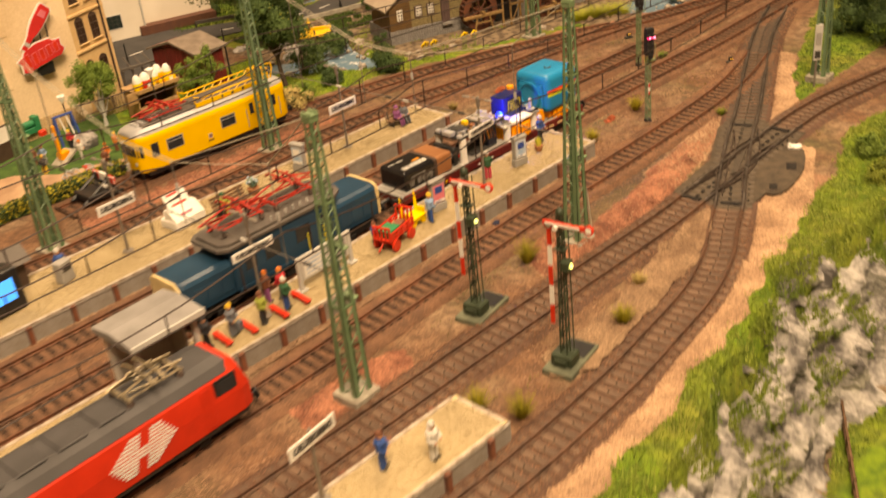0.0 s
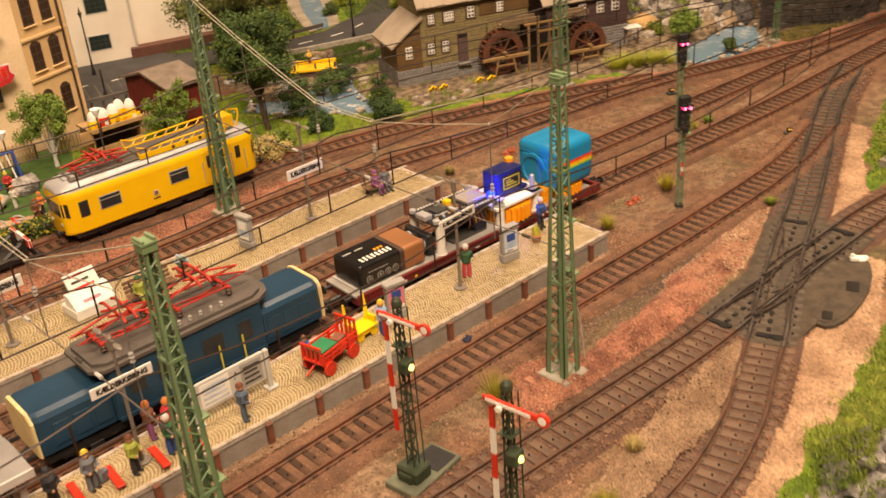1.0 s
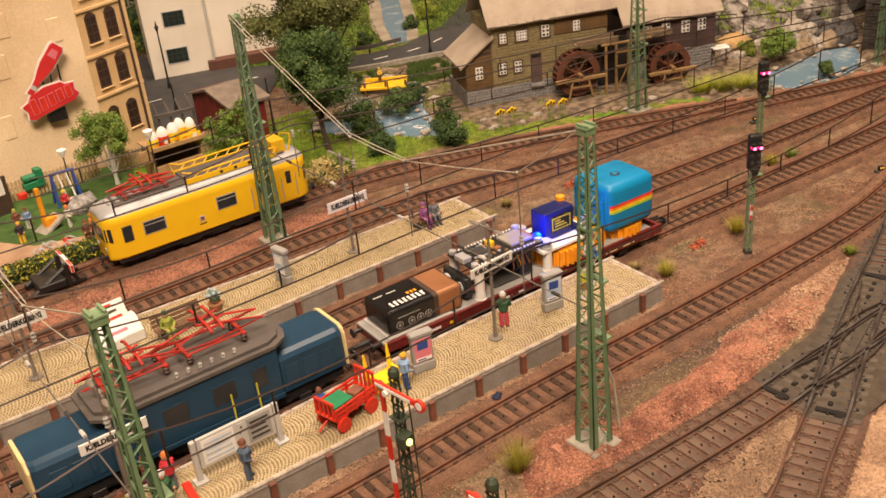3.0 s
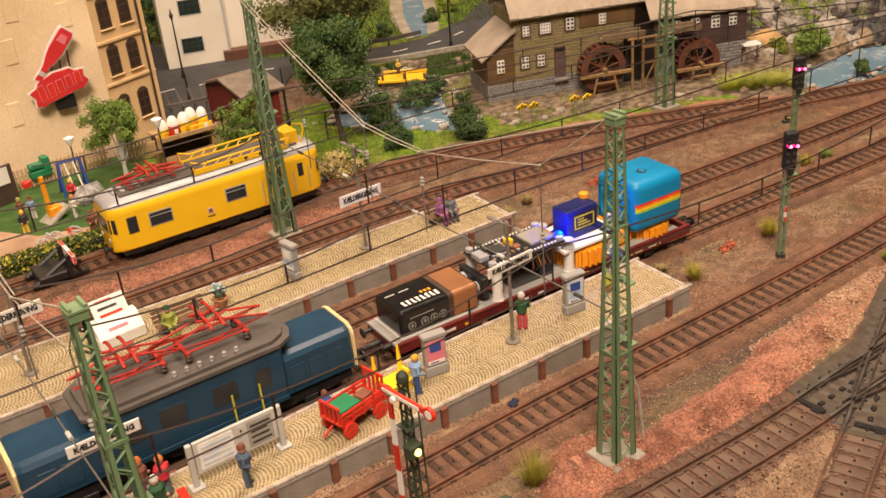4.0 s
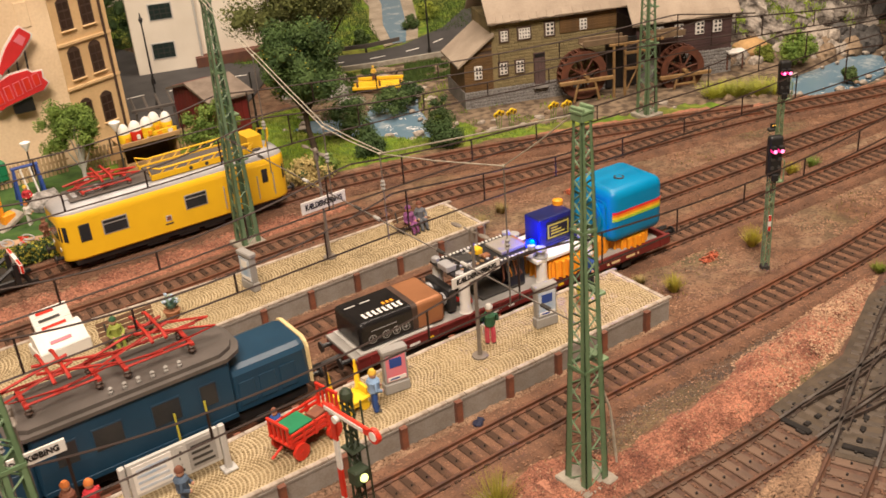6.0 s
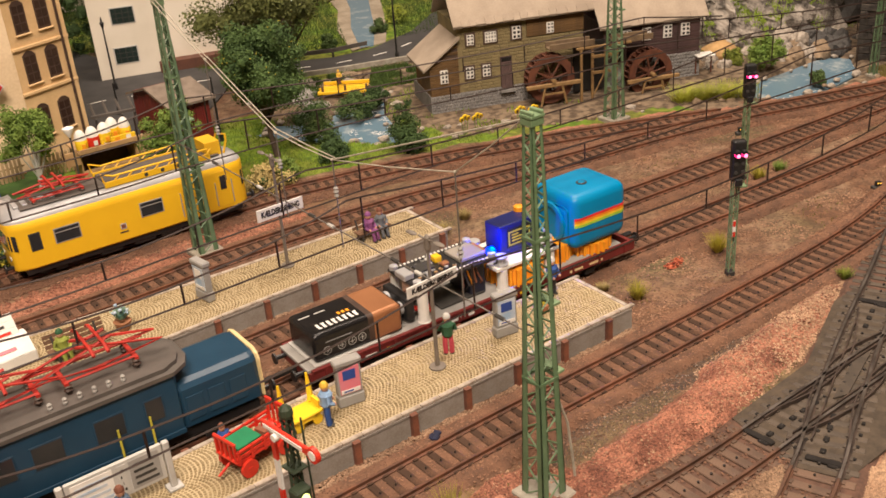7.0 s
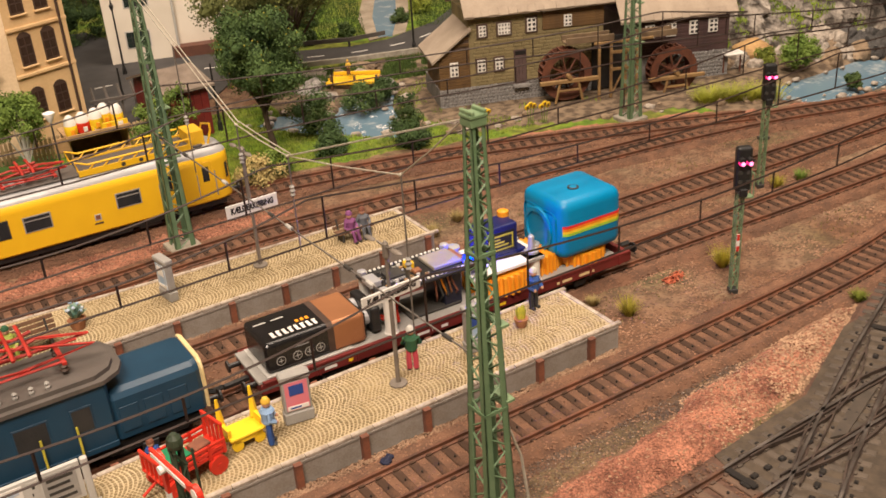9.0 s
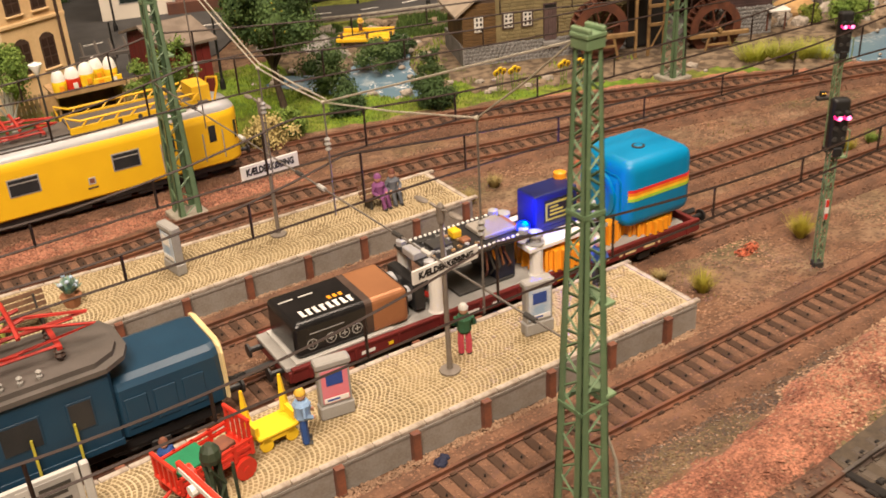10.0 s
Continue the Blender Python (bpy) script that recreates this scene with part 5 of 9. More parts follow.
# ---- rolling stock ----
def bogie(parent, x, y, z=0.25, length=2.6):
    bg = part("bogie", box(B(), x - length / 2, x + length / 2, y - 1.0, y + 1.0, z + 0.35, z + 0.7, 0.04), M["black"], parent)
    for s in (-1, 1):
        part("side_frame", box(box(B(), x - length / 2, x + length / 2, y + s * 1.05 - 0.06, y + s * 1.05 + 0.06, z + 0.3, z + 0.6, 0.03), x - 0.3, x + 0.3, y + s * 1.08 - 0.08, y + s * 1.08 + 0.08, z + 0.1, z + 0.4, 0.03), M["black"], bg)
        for d in (-0.8, 0.8):
            bm = cyl(B(), (x + d, y + s * 0.72, z + 0.45), (x + d, y + s * 0.86, z + 0.45), 0.45, seg=18)
            cyl(bm, (x + d, y + s * 0.9, z + 0.45), (x + d, y + s * 1.12, z + 0.45), 0.13, seg=8)
            part("wheel", bm, M["dark"], bg)


def pantograph(parent, x, y, z, material, spread=1.6, rise=0.7, mirror=1):
    p = part("pantograph", box(B(), x - 1.3, x - 1.15, y - 0.7, y + 0.7, z, z + 0.1), material, parent, "folded red pantograph" if material is M["red"] else "")
    part("base_beam", box(B(), x + 1.15, x + 1.3, y - 0.7, y + 0.7, z, z + 0.1), material, p)
    for s in (-1, 1):
        part("base_bar", tube(B(), [(x - 1.25, y + s * 0.6, z + 0.1), (x + 1.25, y + s * 0.6, z + 0.1)], 0.05, 5), material, p)
    for s in (-1, 1):
        bm = tube(B(), [(x + 0.2, y + s * 0.55, z + 0.15), (x - spread, y + s * 0.4, z + 0.3), (x + 0.6, y + s * 0.3, z + 0.3 + rise)], 0.062, 5)
        tube(bm, [(x - 0.2, y + s * 0.5, z + 0.15), (x + spread, y + s * 0.4, z + 0.3), (x - 0.6, y + s * 0.3, z + 0.3 + rise)], 0.062, 5)
        part("folded_arm", bm, material, p)
    for d in (-0.25, 0.25):
        part("collector", tube(B(), [(x + d, y - 1.15, z + 0.2 + rise), (x + d, y - 0.8, z + 0.36 + rise), (x + d, y + 0.8, z + 0.36 + rise), (x + d, y + 1.15, z + 0.2 + rise)], 0.07, 5), material, p)
    for sx in (-1.2, 1.2):
        for sy in (-0.6, 0.6):
            part("insulator", spin_z(B(), [(0.1, -0.3), (0.16, -0.2), (0.1, -0.12), (0.16, -0.05), (0.08, 0.02)], (x + sx, y + sy, z), 8), M["brown_frame"], p)
    return p


def shell(outline, x0, x1, rake0=0.0, rake1=0.0, cut=0.28):
    """A vehicle body: the cross-section outline (y, z), with ends tapering in a little."""
    bm = B()
    zs = [z for _, z in outline]
    lo, hi = min(zs), max(zs)
    rings = []
    for x, f, rk in ((x0, 0.90, rake0), (x0 + cut, 1.0, rake0), (x1 - cut, 1.0, -rake1), (x1, 0.90, -rake1)):
        rings.append([bm.verts.new((x + rk * max(0, (z - lo) / (hi - lo) - 0.45) * 1.8, y * f, z)) for y, z in outline])
    n = len(outline)
    for a, b in zip(rings, rings[1:]):
        for i in range(n):
            j = (i + 1) % n
            bm.faces.new((a[i], a[j], b[j], b[i]))
    bm.faces.new(rings[0][::-1])
    bm.faces.new(rings[-1])
    bmesh.ops.recalc_face_normals(bm, faces=bm.faces)
    return bm


def window(parent, x0, x1, y, z0, z1, side=-1, rim=None, name="window"):
    w = part(name, box(B(), x0 - 0.06, x1 + 0.06, y + side * 0.0, y + side * 0.02, z0 - 0.06, z1 + 0.06, 0.008), rim or M["dark"], parent)
    part("pane", box(B(), x0, x1, y + side * 0.015, y + side * 0.035, z0, z1), M["glass"], w)
    return w


# yellow overhead-line railcar on the far siding
rc = thing("maintenance_railcar", "yellow overhead-line maintenance railcar with silver roof", "railcar", at(-3.35, 29.95, 0.25, 0.6))
ENDS = [(-6.36, 0.66, 0.3), (-6.24, 0.8, 0.62), (-5.97, 0.92, 0.86), (-5.5, 1.0, 1.0), (5.5, 1.0, 1.0), (5.97, 0.92, 0.86), (6.24, 0.8, 0.62), (6.36, 0.66, 0.3)]


def hull(outline, foot):
    """A body whose ends are rounded in plan: outline (y, z), narrowed and flattened at each station."""
    bm = B()
    rings = [[bm.verts.new((x, y * f, z if foot is None else foot + (z - foot) * g)) for y, z in outline] for x, f, g in ENDS]
    n = len(outline)
    for a, b in zip(rings, rings[1:]):
        for i in range(n):
            j = (i + 1) % n
            bm.faces.new((a[i], a[j], b[j], b[i]))
    bm.faces.new(rings[0][::-1])
    bm.faces.new(rings[-1])
    bmesh.ops.recalc_face_normals(bm, faces=bm.faces)
    return bm


side = [(-1.38, 0.62), (-1.45, 0.7), (-1.45, 0.78), (-1.45, 2.72), (-1.45, 2.8), (-1.42, 2.98), (-1.34, 3.12), (1.34, 3.12), (1.42, 2.98), (1.45, 2.8), (1.45, 2.72), (1.45, 0.78), (1.45, 0.7), (1.38, 0.62)]
part("body", hull(side, None), M["yellow"], rc, smooth=True)
part("roof", hull([(-1.34, 3.06), (-1.3, 3.22), (-1.15, 3.4), (-0.85, 3.52), (-0.4, 3.6), (0.4, 3.6), (0.85, 3.52), (1.15, 3.4), (1.3, 3.22), (1.34, 3.06)], 3.06), M["silver"], rc, smooth=True)
part("underframe", box(B(), -5.9, 5.9, -1.3, 1.3, 0.3, 0.72, 0.05), M["black"], rc)
for bx in (-4.2, 4.2):
    bogie(rc, bx, 0, -0.02)
for tx in (-1.6, 0.2, 1.7):
    part("equipment_box", box(B(), tx - 0.6, tx + 0.6, -1.25, 1.25, 0.12, 0.5, 0.05), M["black"], rc)
for s in (-1, 1):
    for x0, x1, z0, z1 in ((-4.2, -3.0, 1.66, 2.36), (0.25, 1.4, 1.66, 2.36)):
        w = window(rc, x0, x1, s * 1.452, z0, z1, s, M["grey"])
        part("glazing_bar", box(B(), x0, x1, s * 1.455, s * 1.495, z0 + 0.5, z0 + 0.55), M["grey"], w)
    window(rc, -5.4, -4.95, s * 1.45, 1.62, 2.45, s)
    for dx in (2.55, 4.55):
        d = part("door", box(B(), dx, dx + 0.75, s * 1.448, s * 1.47, 0.85, 2.85, 0.01), M["yellow"], rc)
        part("door_window", box(B(), dx + 0.2, dx + 0.55, s * 1.465, s * 1.485, 1.8, 2.6, 0.01), M["glass"], d)
        for q in (dx - 0.1, dx + 0.85):
            part("grab_rail", cyl(B(), (q, s * 1.5, 0.95), (q, s * 1.5, 2.3), 0.03, seg=5), M["silver"], d)
    emblem = part("emblem", box(B(), -0.98, -0.66, s * 1.452, s * 1.475, 1.3, 1.62, 0.005), M["pale_grey"], rc, "small square emblem")
    part("emblem_field", box(B(), -0.93, -0.71, s * 1.46, s * 1.482, 1.35, 1.57), M["post"], emblem)
    part("number_bar", box(B(), -1.05, -0.6, s * 1.452, s * 1.47, 1.1, 1.17), M["dark"], rc)
for e in (-1, 1):
    for px, py, pa, pw in ((6.365, 0.0, 0, 0.4), (6.365, 0.68, 0, 0.22), (6.365, -0.68, 0, 0.22), (6.18, 1.19, 42, 0.22), (6.18, -1.19, -42, 0.22)):
        bm = box(B(), -0.015, 0.015, -pw, pw, 1.72, 2.55, 0.008)
        turn(bm, Matrix.Translation((e * px, py, 0)) @ Matrix.Rotation(radians(pa if e > 0 else -pa), 4, "Z"))
        part("windscreen", bm, M["glass"], rc)
    for yy in (-0.8, 0.8):
        part("headlight", cyl(B(), (e * 6.25, yy * 0.85, 1.2), (e * 6.4, yy * 0.85, 1.2), 0.13, seg=10), M["pale_grey"], rc)
        buf = part("buffer", cyl(B(), (e * 6.2, yy, 0.8), (e * 6.75, yy, 0.8), 0.1, seg=8), M["black"], rc)
        part("buffer_plate", cyl(B(), (e * 6.72, yy, 0.8), (e * 6.8, yy, 0.8), 0.24, seg=12), M["black"], buf)
pantograph(rc, -3.4, 0, 3.75, M["dull_red"], 1.9, 0.35)
part("roof_walkway", box(B(), -5.4, 5.2, -0.9, 0.9, 3.56, 3.64, 0.02), M["roof_grey"], rc)
deck = part("work_platform", box(B(), -1.5, 4.1, -0.9, 0.9, 4.0, 4.12, 0.02), M["roof_grey"], rc, "raised yellow work platform on the roof")
for s in (-1, 1):
    part("side_girder", box(B(), -1.6, 4.2, s * 0.95 - 0.05, s * 0.95 + 0.05, 3.9, 4.2, 0.01), M["yellow"], deck)
    part("hand_rail", tube(B(), [(-1.6, s * 0.98, 4.2), (-1.7, s * 1.0, 4.7), (-1.1, s * 1.0, 4.46), (4.1, s * 1.0, 4.5)], 0.06, 5), M["yellow"], deck)
    for k in range(8):
        part("rail_post", tube(B(), [(-1.1 + 0.72 * k, s * 0.97, 4.15), (-0.75 + 0.72 * k, s * 1.0, 4.47)], 0.045, 4), M["yellow"], deck)
    for k in range(4):
        part("lightening_hole", cyl(B(), (0.6 + 0.9 * k, s * 1.003, 4.05), (0.6 + 0.9 * k, s * 1.008, 4.05), 0.11, seg=10), M["dark"], deck)
for px in (-0.8, 1.6, 3.6):
    part("lifting_post", box(B(), px - 0.2, px + 0.2, -0.35, 0.35, 3.6, 4.0, 0.02), M["yellow"], deck)
part("cabin", profile(B(), [(-0.75, 3.6), (0.75, 3.6), (0.7, 4.7), (-0.7, 4.7)], 4.1, 4.95), M["yellow"], deck)
for k in range(2):
    part("gate_post", tube(B(), [(5.0, -0.7 + 1.4 * k, 3.6), (5.35, -0.7 + 1.4 * k, 4.6), (5.35, -0.7, 4.95)], 0.06, 5), M["yellow"], deck)
for k in range(5):
    part("roof_vent", box(B(), -5.6 + 0.45 * k, -5.35 + 0.45 * k, -0.5, 0.4, 3.5, 3.72, 0.03), M["silver"], rc)

deck.matrix_basis = Matrix.Translation((0.45 * K, 0, -0.38 * K))

# buffer stop at the end of the siding
stop = thing("buffer_stop", "black buffer stop with a red and white beam", "buffer stop", at(-12.6, 29.75, 0.25, 2))
for s in (-0.76, 0.76):
    bm = box(B(), -1.6, 1.4, s - 0.1, s + 0.1, 0, 0.16)
    tube(bm, [(-1.5, s, 0.1), (0.5, s, 1.15)], 0.12, 5)
    tube(bm, [(0.5, s, 1.15), (1.0, s, 0.1)], 0.12, 5)
    box(bm, 0.35, 0.6, s - 0.12, s + 0.12, 0, 1.3, 0.02)
    part("strut", bm, M["black"], stop)
part("ballast_box", box(B(), -1.2, 0.3, -1.0, 1.0, 0.1, 0.55, 0.06), M["black"], stop)
bm = box(B(), 0.6, 0.78, -1.3, 1.3, 0.85, 1.35, 0.03)
box(bm, 0.595, 0.79, -0.45, 0.45, 0.84, 1.36, 0, 1, 1)
part("beam", bm, [M["white"], M["red"]], stop, "red and white beam")

# blue electric locomotive
TRAIN_Y = 11.35
loco = thing("electric_locomotive", "petrol-blue electric locomotive with grey roof and red pantographs", "locomotive", at(-11.9, TRAIN_Y - 0.05, 0.25, 1.5))
part("cab_body", shell([(-1.42, 0.95), (-1.45, 1.8), (-1.42, 3.35), (1.42, 3.35), (1.45, 1.8), (1.42, 0.95)], -3.6, 3.6, 0, 0, 0.1), M["navy"], loco)
for e in (-1, 1):
    hood = shell([(-1.3, 0.95), (-1.32, 1.5), (-1.3, 2.5), (-1.18, 2.68), (-0.95, 2.78), (0.95, 2.78), (1.18, 2.68), (1.3, 2.5), (1.32, 1.5), (1.3, 0.95)], 3.5, 6.8, 0, 0.12, 0.2)
    if e < 0:
        turn(hood, Matrix.Rotation(math.pi, 4, "Z"))
    h = part("hood", hood, M["navy"], loco)
    part("front_band", shell([(-1.33, 0.95), (-1.35, 1.5), (-1.33, 2.52), (-1.2, 2.71), (-0.95, 2.82), (0.95, 2.82), (1.2, 2.71), (1.33, 2.52), (1.35, 1.5), (1.33, 0.95)], 6.7, 6.86, 0, 0, 0.05) if e > 0 else shell([(-1.33, 0.95), (-1.33, 2.52), (-0.95, 2.82), (0.95, 2.82), (1.33, 2.52), (1.33, 0.95)], -6.86, -6.7, 0, 0, 0.05), M["cream"], loco, "cream edge band")
    for s in (-1, 1):
        for k in range(3):
            x = e * (4.1 + 0.85 * k)
            part("side_panel", box(B(), x - 0.33, x + 0.33, s * 1.315, s * 1.345, 1.2, 2.2, 0.02), M["navy"], h)
        bf = part("buffer", cyl(B(), (e * 6.8, s * 0.85, 0.9), (e * 7.35, s * 0.85, 0.9), 0.1, seg=8), M["black"], loco)
        part("buffer_plate", cyl(B(), (e * 7.3, s * 0.85, 0.9), (e * 7.38, s * 0.85, 0.9), 0.25, seg=12), M["black"], bf)
    for k in range(2):
        part("coupling_hook", tube(B(), [(e * 6.8, 0.1 * k, 0.75), (e * 7.4, 0.05 - 0.1 * k, 0.6), (e * 7.75, 0, 0.65)], 0.1, 5), M["black"], loco)
for s in (-1, 1):
    for x0, x1 in ((-2.9, -2.2), (-1.6, -0.6), (0.5, 1.5), (2.3, 2.9)):
        window(loco, x0, x1, s * 1.445, 1.9, 2.75, s, M["navy"])
    part("valance", box(B(), -3.55, 3.55, s * 1.4, s * 1.47, 0.9, 1.1, 0.01), M["navy"], loco)
    for x in (1.2, 2.35):
        part("hand_rail", cyl(B(), (x, s * 1.62, 0.4), (x, s * 1.55, 2.2), 0.045, seg=5), M["leaf_yellow"], loco, "yellow hand rail")
roof_poly = [(-4.2, -1.1), (-3.7, -1.52), (3.5, -1.52), (4.1, -1.15), (4.35, -0.6), (4.35, 0.6), (4.1, 1.15), (3.5, 1.52), (-3.7, 1.52), (-4.2, 1.1)]
part("roof", slab(slab(B(), roof_poly, 3.35, 3.5), [(x * 0.94, y * 0.86) for x, y in roof_poly], 3.5, 3.66), M["roof_grey"], loco)
pantograph(loco, 1.4, 0, 4.05, M["dull_red"], 2.3, 0.75)
pantograph(loco, -2.0, 0, 4.05, M["dull_red"], 2.0, 0.6)
for k in range(6):
    part("roof_insulator", spin_z(B(), [(0.07, 3.66), (0.09, 3.75), (0.05, 3.8), (0.09, 3.88), (0.04, 3.93)], (-0.6 + 0.5 * k, -1.1, 0), 7), M["grey"], loco)
part("roof_bar", tube(B(), [(-3, 1.0, 3.95), (3.4, 1.0, 3.95)], 0.06, 5), M["red"], loco)
part("underframe", box(B(), -6.6, 6.6, -1.15, 1.15, 0.4, 0.78, 0.04), M["black"], loco)
for bx in (-4.6, 4.6, 0):
    bogie(loco, bx, 0, -0.02, 2.8)

# flat wagon carrying the electronics
wag = thing("flat_wagon", "dark red flat wagon with a grey deck", "wagon", at(5.6, TRAIN_Y + 0.12, 0.25, -0.6))
part("deck", box(B(), -8.75, 7.9, -1.22, 1.22, 0.9, 1.04, 0.02), M["grey"], wag)
for s in (-1, 1):
    sole = part("side_sill", box(box(B(), -8.6, 8.6, s * 1.28 - 0.06, s * 1.28 + 0.06, 0.5, 0.98, 0.02), -8.6, 8.6, s * 1.3 - 0.08, s * 1.3 + 0.08, 0.92, 1.02, 0.01), M["red_dark"], wag)
    for k in range(11):
        part("rib", box(B(), -8.0 + 1.6 * k - 0.05, -8.0 + 1.6 * k + 0.05, s * 1.33, s * 1.4, 0.52, 0.92), M["red_dark"], sole)
    for x0, wd, mm in ((-6.2, 0.5, "white"), (-5.2, 0.18, "yellow_plastic"), (-2.2, 0.7, "white"), (-1.1, 0.3, "white"), (1.5, 0.5, "yellow_plastic"), (4.6, 0.8, "cream"), (5.8, 0.8, "cream")):
        part("painted_mark", box(B(), x0, x0 + wd, s * 1.345, s * 1.352, 0.62, 0.74), M[mm], sole)
for e in (-1, 1):
    part("end_sill", box(B(), e * 8.6 - 0.1, e * 8.6 + 0.1, -1.3, 1.3, 0.5, 0.9, 0.02), M["red_dark"], wag)
    for yy in (-0.85, 0.85):
        bf = part("buffer", cyl(B(), (e * 8.6, yy, 0.8), (e * 9.2, yy, 0.8), 0.1, seg=8), M["black"], wag)
        part("buffer_plate", cyl(B(), (e * 9.15, yy, 0.8), (e * 9.22, yy, 0.8), 0.24, seg=12), M["black"], bf)
    bogie(wag, e * 6.0, 0, -0.05)
    part("coupling_hook", tube(B(), [(e * 8.7, 0, 0.6), (e * 9.3, 0.1, 0.5), (e * 9.7, 0, 0.55)], 0.12, 5), M["black"], wag)
part("centre_beam", box(B(), -8, 8, -0.5, 0.5, 0.3, 0.85, 0.03), M["black"], wag)
DECK = 1.3

batt = thing("block_battery", "black and copper nine-volt block battery lying on the wagon", "battery", at(-0.6, TRAIN_Y + 0.15, DECK, -0.6))
part("tray", box(B(), -2.2, 1.3, -1.2, 1.2, 0.0, 0.05, 0.01), M["pale_grey"], batt)
part("black_case", box(B(), -2.1, 0.55, -1.12, 1.12, 0.05, 1.3, 0.17, 3), M["wrapper"], batt, "glossy black wrapper")
part("copper_case", box(B(), 0.5, 1.95, -1.12, 1.12, 0.05, 1.3, 0.17, 3), M["copper"], batt, "copper foil wrapper")
part("seam", box(B(), 0.46, 0.54, -1.125, 1.125, 0.07, 1.306, 0.17, 3), M["brown_frame"], batt)
for k, (x0, x1) in enumerate(((-1.75, -1.35), (-1.1, -0.7), (-0.6, -0.25), (-0.15, 0.2))):
    bm = B()
    spin_z(bm, [(0.19, 0), (0.19, 0.012)], seg=14)
    spin_z(bm, [(0.155, 0.0), (0.155, 0.016)], seg=14, mi=1)
    box(bm, -0.1, 0.1, -0.02, 0.02, 0, 0.02)
    box(bm, -0.02, 0.02, -0.1, 0.12, 0, 0.019)
    turn(bm, Matrix.Translation(((x0 + x1) / 2, -1.12, 0.5)) @ Matrix.Rotation(radians(90), 4, "X"))
    part("symbol", bm, [M["grey"], M["wrapper"]], batt)
part("symbol_bar", box(B(), -1.6, -0.4, -1.128, -1.119, 0.86, 0.89), M["silver"], batt)
# the maker's name is drawn as a plain row of strokes
for k in range(8):
    bm = box(B(), -0.06, 0.06, -0.2, 0.2, 1.3, 1.312)
    box(bm, -0.06, 0.1, 0.12 if k % 2 else -0.2, 0.2 if k % 2 else -0.12, 1.3, 1.313)
    turn(bm, Matrix.Translation((-1.55 + 0.24 * k, -0.55, 0)))
    part("name_stroke", bm, M["white"], batt)
for k in range(3):
    part("name_stroke", box(B(), -0.45 + 0.2 * k, -0.33 + 0.2 * k, -0.2, 0.0, 1.3, 1.312), M["orange"], batt)
for k in range(2):
    part("small_print", box(B(), -1.9 + 0.7 * k, -1.4 + 0.7 * k, 0.45, 0.52, 1.3, 1.312), M["pale_grey"], batt)
for yy, rr in ((-0.5, 0.28), (0.5, 0.36)):
    part("terminal", cyl(B(), (1.95, yy, 0.7), (2.28, yy, 0.7), rr, seg=12), M["silver"], batt)
part("terminal_plate", box(B(), 1.94, 2.0, -1.0, 1.0, 0.2, 1.2, 0.02), M["black"], batt)

clip = thing("battery_clip", "black snap-on battery clip with red and black leads", "battery clip", at(1.7, TRAIN_Y + 0.15, DECK, -0.6))
part("cap", box(B(), 0, 0.42, -0.95, 0.95, 0.15, 1.2, 0.1, 2), M["black"], clip)
part("red_lead", tube(B(), [(0.4, -0.3, 0.5), (0.8, -0.6, 0.35), (1.2, -0.75, 0.2), (1.4, -0.2, 0.4), (1.8, 0.1, 1.1)], 0.11, 7), M["red"], clip)
part("black_lead", tube(B(), [(0.4, 0.3, 0.5), (0.9, 0.2, 0.2), (1.6, 0.5, 0.3), (2.2, 0.4, 0.9)], 0.11, 7), M["black"], clip)

rack = thing("printed_rack", "white printed stand with round pillars on the wagon deck", "stand", at(5.2, TRAIN_Y + 0.12, DECK, -0.6))
for px, py, h in ((-2.75, -1.05, 1.62), (-2.75, 1.0, 1.62), (1.4, -1.05, 1.0), (1.4, 1.0, 1.0), (4.1, -1.0, 1.0), (4.1, 1.0, 1.0)):
    part("pillar", spin_z(B(), [(0.3, 0), (0.26, 0.06), (0.24, 0.3), (0.24, h - 0.05), (0.2, h)], (px, py, 0), 12), M["white"], rack)
bridge = box(B(), 0.95, 4.45, -1.3, -0.5, 1.0, 1.18, 0.03)
box(bridge, 0.95, 4.45, 0.5, 1.25, 1.0, 1.18, 0.03)
box(bridge, 3.6, 4.45, -1.3, 1.25, 1.0, 1.18, 0.03)
part("bridge_plate", bridge, M["white"], rack)
for py in (-1.0, 1.0):
    part("washer", spin_z(B(), [(0.34, 1.18), (0.34, 1.24), (0.2, 1.25), (0.2, 1.5), (0.3, 1.51), (0.3, 1.6), (0.1, 1.62)], (1.4, py, 0), 12), M["silver"], rack)
    part("screw", spin_z(B(), [(0.32, 1.18), (0.32, 1.27), (0.14, 1.28), (0.13, 1.9), (0.08, 1.95)], (4.15, py * 0.75, 0), 10), M["silver"], rack)

M["tin"] = mat("dull_tin", (0.36, 0.33, 0.29), (0.30, 0.275, 0.24), 1, 0.6, 0.3)
pcb = thing("controller_board", "black microcontroller board with silver pins and lit blue diode", "circuit board", at(4.25, TRAIN_Y + 0.05, DECK + 1.62, -0.6))
part("board", box(B(), -2.15, 2.05, -1.12, 1.12, 0, 0.13, 0.03), M["black"], pcb)
for k in range(19):
    for s in (-1, 1):
        part("pin", ball(B(), (-1.75 + 0.195 * k, s * 0.97, 0.15), 0.068, 0.8, 6, 4), M["white"], pcb)
part("radio_shield", box(B(), 0.45, 1.75, -0.62, 0.62, 0.13, 0.3, 0.03), M["tin"], pcb, "dull tin radio shield")
